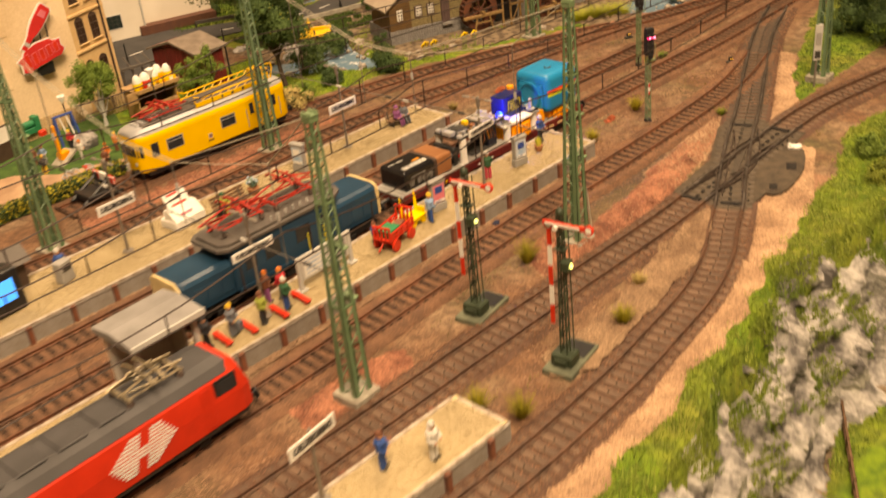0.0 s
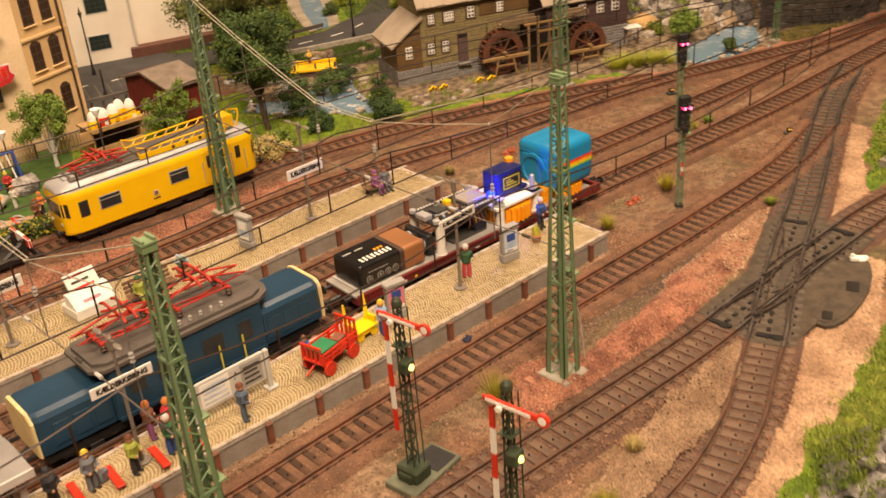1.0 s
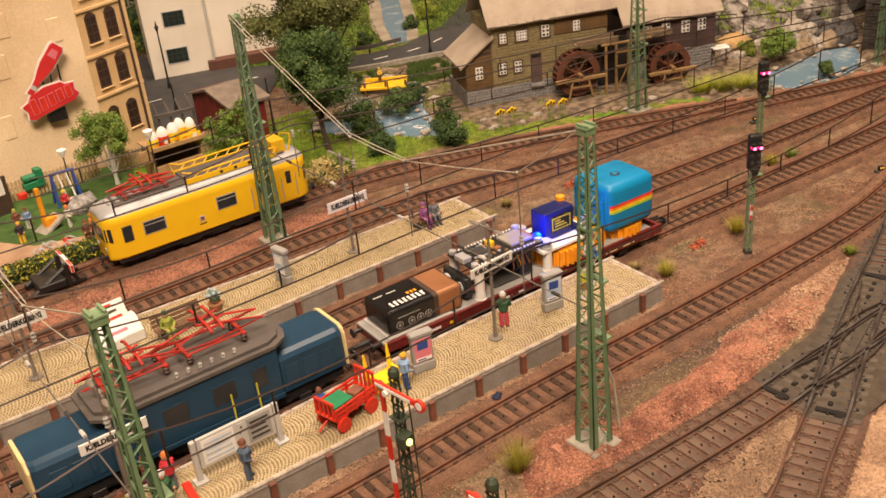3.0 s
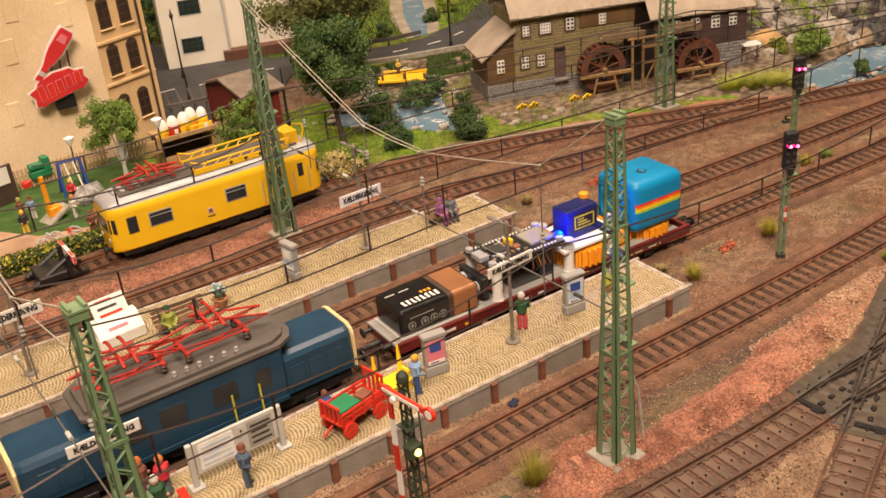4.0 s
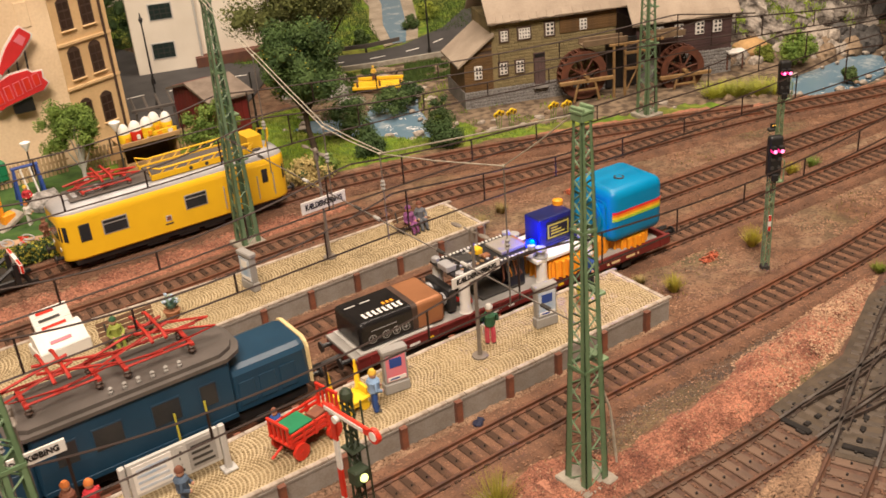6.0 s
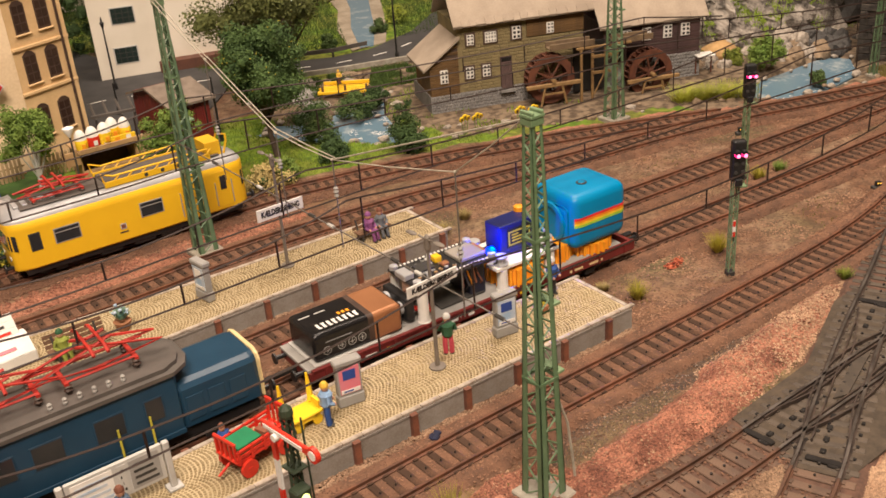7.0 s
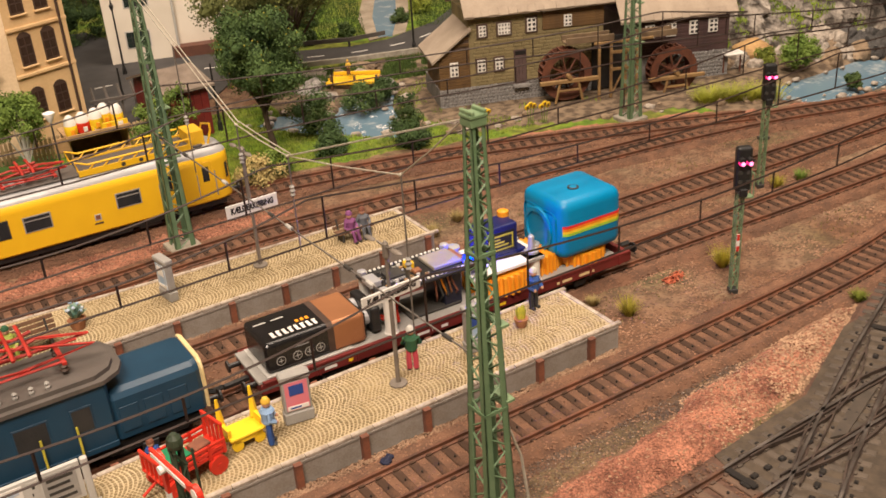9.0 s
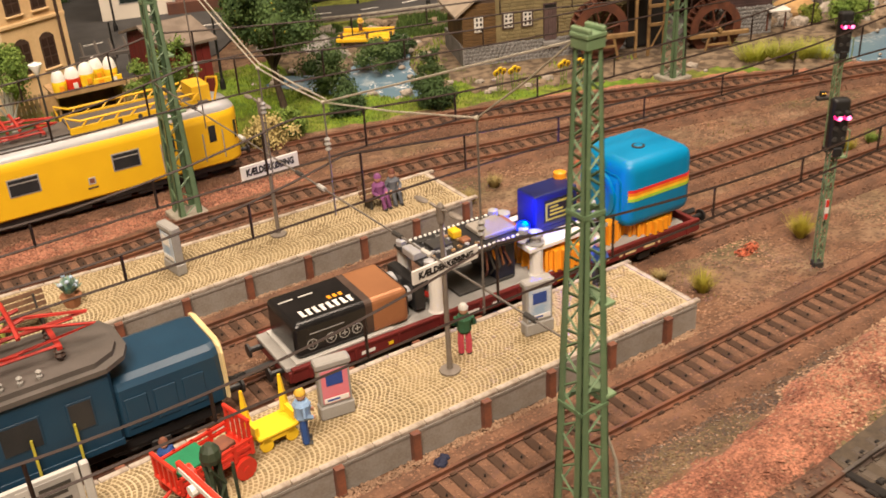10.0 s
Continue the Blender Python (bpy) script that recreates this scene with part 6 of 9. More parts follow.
part("antenna", box(B(), 1.75, 2.02, -0.62, 0.62, 0.13, 0.17), M["copper"], pcb)
part("chip", box(B(), -1.35, -0.6, -0.25, 0.45, 0.13, 0.26, 0.01), M["dark"], pcb)
for k in range(7):
    for s in (-0.32, 0.52):
        part("chip_leg", box(B(), -1.33 + 0.1 * k, -1.28 + 0.1 * k, s - 0.07, s + 0.07, 0.13, 0.17), M["silver"], pcb)
part("usb_socket", box(B(), -2.25, -1.75, -0.4, 0.35, 0.13, 0.4, 0.03), M["silver"], pcb)
part("yellow_capacitor", box(B(), -0.35, 0.0, 0.1, 0.5, 0.13, 0.42, 0.04), M["yellow"], pcb)
part("yellow_capacitor", box(B(), -0.3, 0.05, -0.4, -0.1, 0.13, 0.3, 0.04), M["copper"], pcb)
rng = random.Random(9)
for k in range(34):
    x, y = rng.uniform(-1.7, 0.3), rng.uniform(-0.75, 0.75)
    part("resistor", box(B(), x, x + 0.14, y, y + 0.09, 0.13, 0.2), M[("silver", "dark", "wood_pale", "pale_grey")[k % 4]], pcb)
for sx in (-1.95, 1.85):
    for s in (-1, 1):
        part("corner_nut", spin_z(B(), [(0.2, 0.13), (0.2, 0.3), (0.12, 0.34)], (sx, s * 0.92, 0), 6), M["silver"], pcb)
part("blue_diode", ball(B(), (1.95, -0.75, 0.26), 0.24, 0.9, 12, 8), M["lamp_blue"], pcb, "lit blue diode")
part("diode_core", ball(B(), (1.95, -0.86, 0.38), 0.12, 0.9, 10, 6), M["lamp_blue_core"], pcb, "bright core of the diode")
glow = bpy.data.lights.new("diode_light", "POINT")
glow.energy, glow.color, glow.shadow_soft_size = 0.055, (0.02, 0.05, 1.0), 0.002
lamp = new("diode_light", glow)
lamp.matrix_world = at(6.3, TRAIN_Y - 0.85, DECK + 1.62 + 0.55)

M["servo_dark"] = mat("blue_black_module", (0.012, 0.014, 0.03), rough=0.4)
driver = thing("driver_board", "black driver module with coloured jumper wires under the board", "circuit board", at(4.9, TRAIN_Y + 0.12, DECK, -0.6))
part("module", box(B(), 0.2, 1.0, -0.75, 0.9, 0.0, 1.5, 0.03), M["servo_dark"], driver)
part("carrier", box(B(), -1.4, 0.9, -0.8, 0.8, 0.0, 0.12, 0.02), M["dark"], driver)
for k in range(6):
    x = -0.3 + 0.15 * k
    part("jumper_wire", tube(B(), [(x, -0.75, 1.6), (x + 0.05, -0.85, 1.2), (x + 0.1 + 0.08 * (k % 3), -0.8 - 0.1 * (k % 2), 0.7), (x + 0.3, -0.4, 0.2)], 0.045, 5), M[("post", "dark", "orange", "dark", "copper")[k % 5]], driver)

servo = thing("servo_motor", "dark blue servo motor with a yellow printed label", "servo", at(7.9, TRAIN_Y + 0.12, DECK + 1.18, -0.6))
part("case", box(B(), -0.95, 0.95, -0.55, 0.55, 0.15, 1.45, 0.08, 2), M["servo"], servo)
part("mounting_lug", box(B(), -1.35, 1.35, -0.55, 0.55, 0.0, 0.2, 0.04), M["servo"], servo)
lab = part("label", box(B(), -0.55, 0.75, -0.575, -0.55, 0.35, 1.2, 0.005), M["black"], servo, "yellow and black label")
part("label_rim", box(B(), -0.5, 0.7, -0.582, -0.573, 0.42, 1.1), M["leaf_yellow"], lab)
part("label_field", box(B(), -0.42, 0.62, -0.59, -0.581, 0.5, 1.02), M["black"], lab)
for k in range(3):
    part("label_bar", box(B(), -0.32, 0.45 - 0.2 * k, -0.597, -0.589, 0.6 + 0.14 * k, 0.67 + 0.14 * k), M["leaf_yellow"], lab)
part("output_shaft", spin_z(B(), [(0.25, 1.45), (0.24, 1.65), (0.1, 1.7)], (0.85, 0.35, 0), 12), M["orange"], servo)


def gear_outline(r, teeth, depth):
    out = []
    for k in range(teeth):
        a = 6.28319 * k / teeth
        w = 6.28319 / teeth
        for f, q in ((0.0, r - depth), (0.28, r - depth), (0.42, r), (0.72, r), (0.86, r - depth)):
            out.append((q * math.cos(a + f * w), q * math.sin(a + f * w)))
    return out


GEAR = to_mesh("gear_wheel", slab(B(), gear_outline(1.38, 26, 0.17), 0, 1), M["orange"])
for gx, gy, gz, gs in ((7.85, -0.1, 0.82, 1.0), (10.05, 0.15, 0.82, 0.8), (12.1, 0.05, 0.5, 1.02)):
    gear = thing("printed_gear", "orange printed gear wheel lying flat on the wagon", "gear", at(gx, TRAIN_Y + gy, DECK, 5 * gx), "orange gears")
    piece("toothed_wheel", GEAR, gear, Matrix.Diagonal((gs, gs, gz, 1)))
    part("hub", spin_z(B(), [(0.5, gz), (0.48, gz + 0.1), (0.3, gz + 0.11)], seg=14), M["orange"], gear)
    part("bolt_head", spin_z(B(), [(0.3, gz + 0.1), (0.3, gz + 0.22), (0.16, gz + 0.24), (0.14, gz + 0.32)], (0, 0, 0), 6), M["silver"], gear)

cube = thing("printed_box", "cyan rounded printed box with rainbow stripe and round hatch", "box", at(12.1, TRAIN_Y + 0.15, DECK + 0.5, -0.6))
part("shell", box(B(), -1.64, 1.64, -1.46, 1.46, 0, 2.66, 0.46, 6), M["cyan"], cube, smooth=False)
neck = box(B(), -1.74, -1.4, -1.12, 1.12, 0.15, 2.1, 0.3, 4)
part("hatch_frame", neck, M["cyan"], cube)
bm = B()
spin_z(bm, [(0.95, 0), (0.95, 0.12), (0.78, 0.14), (0.74, 0.03), (0.05, 0.02)], seg=26)
turn(bm, Matrix.Translation((-1.70, 0, 1.15)) @ Matrix.Rotation(radians(-90), 4, "Y"))
part("hatch_ring", bm, M["cyan"], cube)


def stripe_band(z0, z1, lift=0.012):
    """A band that follows the front of the box and turns round its two rounded edges."""
    arc = [(-1.18 - (0.46 + lift) * math.sin(a), -1.0 - (0.46 + lift) * math.cos(a)) for a in (0.75, 0.6, 0.45, 0.3, 0.15, 0.0)]
    arc += [(-x, y) for x, y in arc[::-1]]
    bm = B()
    low, high = ([bm.verts.new((x, y, z)) for x, y in arc] for z in (z0, z1))
    back_low, back_high = ([bm.verts.new((x * 0.97, y * 0.97, z)) for x, y in arc] for z in (z0, z1))
    for i in range(len(arc) - 1):
        bm.faces.new((low[i], low[i + 1], high[i + 1], high[i]))
        bm.faces.new((high[i], high[i + 1], back_high[i + 1], back_high[i]))
        bm.faces.new((back_low[i], back_low[i + 1], low[i + 1], low[i]))
    return bm


for k, c in enumerate(((0.75, 0.03, 0.03), (0.85, 0.25, 0.01), (0.88, 0.60, 0.02), (0.35, 0.62, 0.05))):
    mm = mat("stripe_tone", c, rough=0.45)
    part("stripe", stripe_band(1.50 - 0.115 * k, 1.615 - 0.115 * k), mm, cube, "rainbow stripe band")
cap = spin_z(B(), [(0.25, 2.65), (0.25, 2.70), (0.18, 2.71)], (-0.1, -0.25, 0), 16)
cap_ob = part("top_lamp", cap, M["dark"], cube, "dark round lamp window")
part("lamp_glass", spin_z(B(), [(0.17, 2.71), (0.15, 2.73)], (-0.1, -0.25, 0), 14), M["cyan"], cap_ob)
for ob in [o for o in cube.children if o.name.startswith("shell")]:
    ob.data.polygons.foreach_set("use_smooth", [True] * len(ob.data.polygons))

M["brass"] = mat("dull_brass", (0.40, 0.33, 0.22), (0.2, 0.17, 0.12), 2, 0.4, 0.5)
M["roof_dark"] = mat("dark_grey_roof_paint", (0.065, 0.062, 0.065), (0.05, 0.048, 0.05), 0.8, 0.6)
# red locomotive waiting on the front track
red = thing("red_locomotive", "bright red electric locomotive with dark grey roof", "locomotive", at(-27.6, 2.8, 0.25, 3.2))
body = [(-1.45, 0.8), (-1.48, 1.9), (-1.4, 2.9), (-1.1, 3.3), (1.1, 3.3), (1.4, 2.9), (1.48, 1.9), (1.45, 0.8)]
part("body", shell(body, -7.2, 7.0, 0.4, 0.45, 0.5), M["red"], red)
part("roof", shell([(-1.36, 3.02), (-1.12, 3.36), (-0.6, 3.5), (0.6, 3.5), (1.12, 3.36), (1.36, 3.02)], -6.6, 6.35, 0.2, 0.2, 0.4), M["roof_dark"], red)
part("skirt", box(B(), -6.9, 6.8, -1.35, 1.35, 0.5, 0.82, 0.04), M["dark"], red)
for bx in (-4.6, 4.4):
    bogie(red, bx, 0, -0.05, 3.2)
for s in (-1, 1):
    w = part("cab_window", box(B(), 5.2, 6.35, s * 1.41, s * 1.462, 1.95, 2.9, 0.02), M["black"], red)
    part("pane", box(B(), 5.35, 6.2, s * 1.45, s * 1.485, 2.15, 2.75), M["glass"], w)
    part("door", box(B(), 4.5, 5.0, s * 1.46, s * 1.48, 0.95, 2.85, 0.01), M["red"], red)
    # two white arrows and a cross, as rows of thin bars
    for k in range(11):
        z = 1.15 + 0.15 * k
        o = abs(k - 5) / 5
        for x0, x1 in ((0.0 + 0.8 * o, 1.35), (1.8, 3.15 - 0.8 * o)) if k not in (4, 5, 6) else ((0.0 + 0.8 * o, 3.15 - 0.8 * o),):
            part("emblem_bar", box(B(), x0 + 0.35 * (z - 1.9), x1 + 0.35 * (z - 1.9), s * (1.482 - 0.07 * max(0, z - 1.9)), s * (1.5 - 0.07 * max(0, z - 1.9)), z, z + 0.085), M["white"], red)
bm = box(B(), -0.03, 0.03, -1.05, 1.05, 0, 0.85, 0.01)
turn(bm, Matrix.Translation((6.86, 0, 1.95)) @ Matrix.Rotation(radians(-18), 4, "Y"))
part("windscreen", bm, M["glass"], red)
for yy in (-0.85, 0.85):
    part("headlight", cyl(B(), (6.95, yy, 1.25), (7.08, yy, 1.25), 0.16, seg=10), M["pale_grey"], red)
    bf = part("buffer", cyl(B(), (6.9, yy, 0.75), (7.5, yy, 0.75), 0.1, seg=8), M["black"], red)
    part("buffer_plate", cyl(B(), (7.45, yy, 0.75), (7.53, yy, 0.75), 0.26, seg=12), M["black"], bf)
pantograph(red, 3.2, 0, 3.7, M["brass"], 1.5, 0.25)
for k in range(4):
    part("roof_box", box(B(), -4.6 + 1.7 * k, -3.4 + 1.7 * k, -0.75, 0.75, 3.45, 3.6, 0.05), M["roof_dark"], red)
# ---- houses and the mill behind the line ----
def arched_window(parent, m, w, h, panes=2):
    bm = B()
    arch = [(-w / 2, 0), (w / 2, 0), (w / 2, h * 0.86), (w * 0.25, h * 0.97), (0, h), (-w * 0.25, h * 0.97), (-w / 2, h * 0.86)]
    n = len(arch)
    a = [bm.verts.new((x * 1.16, -0.03, z + (0.06 if z > 0 else -0.06))) for x, z in arch]
    b = [bm.verts.new((x * 1.16, 0.06, z + (0.06 if z > 0 else -0.06))) for x, z in arch]
    bm.faces.new(a)
    for i in range(n):
        bm.faces.new((a[i], a[(i + 1) % n], b[(i + 1) % n], b[i]))
    bmesh.ops.recalc_face_normals(bm, faces=bm.faces)
    turn(bm, m)
    win = part("window", bm, M["brown_frame"], parent)
    for s in (-1, 1):
        for k in range(3):
            bm = box(B(), s * w * 0.25 - w * 0.2, s * w * 0.25 + w * 0.2, -0.05, -0.028, h * (0.05 + 0.29 * k), h * (0.29 + 0.29 * k) * 0.98)
            part("pane", turn(bm, m), M["glass_brown"], win)
    part("sill", turn(box(B(), -w * 0.68, w * 0.68, -0.16, 0.02, -0.16, -0.06, 0.02), m), M["plaster"], win)
    return win


M["glass_brown"] = mat("brown_dark_glass", (0.05, 0.03, 0.022), (0.035, 0.022, 0.018), 1, 0.25)
M["rose"] = mat("faded_red_enamel", (0.60, 0.03, 0.03), (0.50, 0.025, 0.025), 1.0, 0.5)

house = thing("town_house", "tall ochre plaster town house with arched brown windows", "house", at(-3.9, 46.4, -0.3))
WALL_H = 14.5
part("gable_wall", slab(B(), [(-14, -0.4), (0, 0), (0.05, 3), (-14, 3)], 0, WALL_H), M["plaster_pale"], house, "pale stained plaster")
rot = Matrix.Rotation(radians(23), 4, "Z")
bm = box(B(), 0.02, 4.2, 0.0, 4.5, 0, WALL_H)
part("side_wall", turn(bm, rot), M["plaster"], house)
for z in (5.1, 8.0, 11.2):
    part("cornice", turn(box(B(), -0.03, 4.32, -0.14, 0.02, z - 0.12, z + 0.1, 0.03), rot), M["plaster"], house)
part("corner_strip", turn(box(B(), 3.95, 4.26, -0.12, 0.02, 0, WALL_H, 0.02), rot), M["plaster"], house)
part("downpipe", turn(cyl(B(), (3.8, -0.12, 0), (3.8, -0.12, WALL_H), 0.09, seg=8), rot), M["brown_frame"], house)
for z in (2.2, 5.7, 8.9, 12.0):
    for x in (1.1, 2.8):
        arched_window(house, rot @ Matrix.Translation((x, 0, z)), 0.85, 2.0)
for x, z in ((-9.5, 3.4), (-8.8, 8.4), (-5.2, 10.6), (-6.6, 4.0), (-5.9, 8.0), (-11.5, 6.5), (-2.0, 9.6)):
    part("blind_niche", turn(box(B(), -0.4, 0.4, -0.05, 0.05, 0, 1.6, 0.03), Matrix.Translation((x + 0.4, 0.4 * (x + 0.4) / 14 - 0.01, z)) @ Matrix.Rotation(radians(1.64), 4, "Z")), M["plaster_pale"], house)

ad = thing("advertising_sign", "red enamel sign with a tilted bottle and scalloped name panel", "sign", at(-3.9, 46.4, -0.3))
face = Matrix.Translation((-3.2, -0.75, 6.2)) @ Matrix.Rotation(radians(-13), 4, "Y")
def flat_shape(pts, t, m):
    bm = B()
    a = [bm.verts.new((x, -t, z)) for x, z in pts]
    b = [bm.verts.new((x, 0, z)) for x, z in pts]
    bm.faces.new(a)
    bm.faces.new(b[::-1])
    for i in range(len(pts)):
        j = (i + 1) % len(pts)
        bm.faces.new((a[i], b[i], b[j], a[j]))
    bmesh.ops.recalc_face_normals(bm, faces=bm.faces)
    return turn(bm, m)
panel = [(u * 0.92, v * 0.86) for u, v in [(-2.0, -0.75), (-1.5, -1.02), (-1.2, -0.9), (1.2, -0.9), (1.5, -0.95), (2.05, -0.55), (1.85, -0.1), (2.0, 0.4), (1.4, 0.55), (1.2, 0.85), (0, 1.05), (-1.2, 0.85), (-1.5, 0.5), (-2.05, 0.35), (-1.85, -0.2)]]
part("panel_rim", flat_shape([(x * 1.06, z * 1.1) for x, z in panel], 0.12, face), M["white"], ad)
plate = part("name_panel", flat_shape(panel, 0.2, face), M["rose"], ad)
for k in range(5):
    x = -1.25 + 0.62 * k
    bm = flat_shape([(x - 0.16, -0.5 + 0.03 * k), (x + 0.2, -0.5 + 0.03 * k), (x + 0.3, 0.35 + (0.15 if k == 0 else 0)), (x - 0.06, 0.35 + (0.15 if k == 0 else 0))], 0.24, face)
    part("name_stroke", bm, M["red"], plate)
    bm = flat_shape([(x - 0.20, -0.54 + 0.03 * k), (x + 0.24, -0.54 + 0.03 * k), (x + 0.34, 0.39 + (0.15 if k == 0 else 0)), (x - 0.1, 0.39 + (0.15 if k == 0 else 0))], 0.225, face)
    part("name_stroke", bm, M["pink"], plate)
bot = Matrix.Translation((-2.95, -0.7, 8.35)) @ Matrix.Rotation(radians(43), 4, "Y")
half = [(-0.2, -2.1), (0.2, -2.1), (0.17, -1.5), (0.2, -1.05), (0.36, -0.45), (0.45, 0.15), (0.45, 1.45), (0.36, 1.66), (-0.36, 1.66), (-0.45, 1.45), (-0.45, 0.15), (-0.36, -0.45), (-0.2, -1.05), (-0.17, -1.5)]
part("bottle_rim", flat_shape([(x * 1.22 + math.copysign(0.03, x), z * 1.05) for x, z in half], 0.12, bot), M["white"], ad)
part("bottle", flat_shape(half, 0.2, bot), M["rose"], ad, "red bottle shape")
part("bottle_band", flat_shape([(-0.2, -1.75), (0.2, -1.75), (0.19, -1.45), (-0.19, -1.45)], 0.23, bot), M["pale_grey"], ad)
part("bottle_label", flat_shape([(-0.3, 0.75), (0.3, 0.75), (0.22, 1.3), (-0.22, 1.3)], 0.23, bot), M["pink"], ad, "pale label patch")
for k in range(3):
    part("strut", cyl(B(), (-3.4 + 0.6 * k, -0.6, 6.4), (-3.3 + 0.6 * k, -0.6, 7.6 + 0.45 * k), 0.06, seg=5), M["black"], ad)
part("bracket_box", box(B(), -3.6, -2.35, -0.7, -0.2, 4.5, 5.4, 0.03), M["black"], ad)

villa = thing("white_house", "plain white plaster house with dark barred windows", "house", at(8.1, 63.4, -0.4, -15))
part("wall", box(B(), -2.3, 3.3, 0, 7, 0, 16), M["white_wall"], villa)
part("side_wing", box(B(), 3.2, 10.5, 0.6, 7, 0, 16), M["white_wall"], villa)
part("plinth", box(B(), 2.6, 10.6, -0.6, 0.65, 0, 1.25, 0.03), M["red_brown"], villa)
for x, z in ((0.1, 1.6), (0.4, 4.9), (0.6, 8.2)):
    w = part("window", box(B(), x - 1.0, x + 1.0, -0.05, 0.02, z - 0.1, z + 1.35, 0.02), M["pale_grey"], villa)
    part("pane", box(B(), x - 0.9, x + 0.9, -0.07, -0.045, z, z + 1.25), M["glass_green"], w)
    for k in range(3):
        part("glazing_bar", box(B(), x - 0.5 + 0.5 * k - 0.03, x - 0.5 + 0.5 * k + 0.03, -0.09, -0.06, z, z + 1.25), M["dark"], w)
    for k in range(2):
        part("glazing_bar", box(B(), x - 0.9, x + 0.9, -0.09, -0.06, z + 0.4 * (k + 1), z + 0.4 * (k + 1) + 0.05), M["dark"], w)
part("downpipe", cyl(B(), (3.2, -0.12, 0.3), (3.2, -0.12, 16), 0.1, seg=8), M["pale_grey"], villa)

# the gable looks down the line; the roof's ridge runs along the local x axis
shed = thing("red_shed", "dark red timber shed with a taupe roof", "shed", at(3.6, 41.3, -0.15, 4))
part("wall", box(B(), 0.35, 3.0, 0.4, 6.6, 0, 3.25), M["red_dark"], shed)
bm = profile(B(), [(0.0, 3.25), (3.5, 3.95), (7.0, 2.95), (7.0, 3.1), (3.5, 4.12), (0.0, 3.4)], -0.05, 3.4)
M["shed_roof"] = mat("grey_brown_board_roof", (0.215, 0.172, 0.135), (0.15, 0.118, 0.092), 1.2, 0.85, 0, 0.5, 9)
part("roof", bm, M["shed_roof"], shed)
part("gable", profile(B(), [(0.4, 3.2), (6.6, 3.0), (3.5, 3.9)], 0.34, 3.0), M["red_dark"], shed)
for k in range(5):
    part("board", box(B(), 0.36 + 0.53 * k, 0.86 + 0.53 * k, 0.34, 0.4, 0, 3.27, 0.015), M["red_dark"], shed)
for k in range(11):
    part("board", box(B(), 0.28, 0.34, 0.42 + 0.565 * k, 0.95 + 0.565 * k, 0, 3.12 + 0.11 * min(k, 10 - k) - 0.012 * k, 0.015), M["red_dark"], shed)
timber = thing("timber_frame", "open dark timber pergola standing on the yard", "pergola", at(2.0, 49.0, -0.2, -8))
for k in range(4):
    part("post", box(B(), -1.2 + 0.9 * k, -1.05 + 0.9 * k, 0, 0.15, 0, 1.7), M["roof_grey"], timber)
    part("rafter", tube(B(), [(-1.1 + 0.9 * k, -0.2, 1.5), (-1.1 + 0.9 * k, 1.8, 2.2)], 0.09, 4), M["roof_grey"], timber)
part("beam", box(B(), -1.4, 1.9, -0.05, 0.15, 1.6, 1.8, 0.01), M["roof_grey"], timber)

# -- water mill; its front stands on the local x axis
MILL = at(22.4, 35.15, 0, -20)
mill = thing("water_mill", "old stone and timber water mill with taupe roof", "mill", MILL)
stone = part("plinth", box(B(), -2.15, 10.6, -0.02, 5, -0.4, 1.12), M["mill_plinth"], mill, "blue-grey rubble plinth")
wall = part("stone_wall", box(B(), 0.0, 9.3, 0.05, 5, 1.12, 5.95), M["mill_stone"], mill, "moss-brown masonry")
timberwall = part("timber_wall", box(B(), 5.05, 9.32, 0.0, 0.3, 4.42, 5.95), M["mill_wood"], mill, "brown weatherboards")
rng = random.Random(44)
courses = [to_mesh("masonry_stone", box(B(), 0.012, w, -0.05, 0.05, 0.01, 0.205, 0.025), M["mill_stone"]) for w in (0.40, 0.52, 0.66)]
for r in range(22):
    x = -rng.uniform(0.0, 0.3)
    z = 1.13 + 0.215 * r
    while x < 9.1:
        k = rng.randrange(3)
        w = (0.41, 0.53, 0.67)[k]
        if 0 <= x and x + w < (5.05 if z > 4.3 else 9.3) and not (2.95 < x + w / 2 < 3.97 and z < 3.3):
            piece("masonry_stone", courses[k], wall, at(x, 0.05 + 0.02 * rng.random(), z))
        x += w
rubble = to_mesh("rubble_stone", ball(B(), (0, 0, 0), 0.5, 0.6, 7, 5), M["mill_plinth"])
for r in range(6):
    x = -2.1
    while x < 10.4:
        w = rng.uniform(0.16, 0.34)
        piece("rubble_stone", rubble, stone, at(x + w / 2, 0.02, -0.1 + 0.22 * r + rng.uniform(-0.03, 0.03), rng.uniform(-8, 8)) @ Matrix.Diagonal((w * 1.05, 0.22, 0.42, 1)))
        x += w
boards = to_mesh("weatherboard", box(B(), 0, 4.27, -0.05, 0.04, 0.0, 0.185, 0.01), M["mill_wood"])
for r in range(8):
    piece("weatherboard", boards, timberwall, at(5.05, 0.0, 4.43 + 0.19 * r))


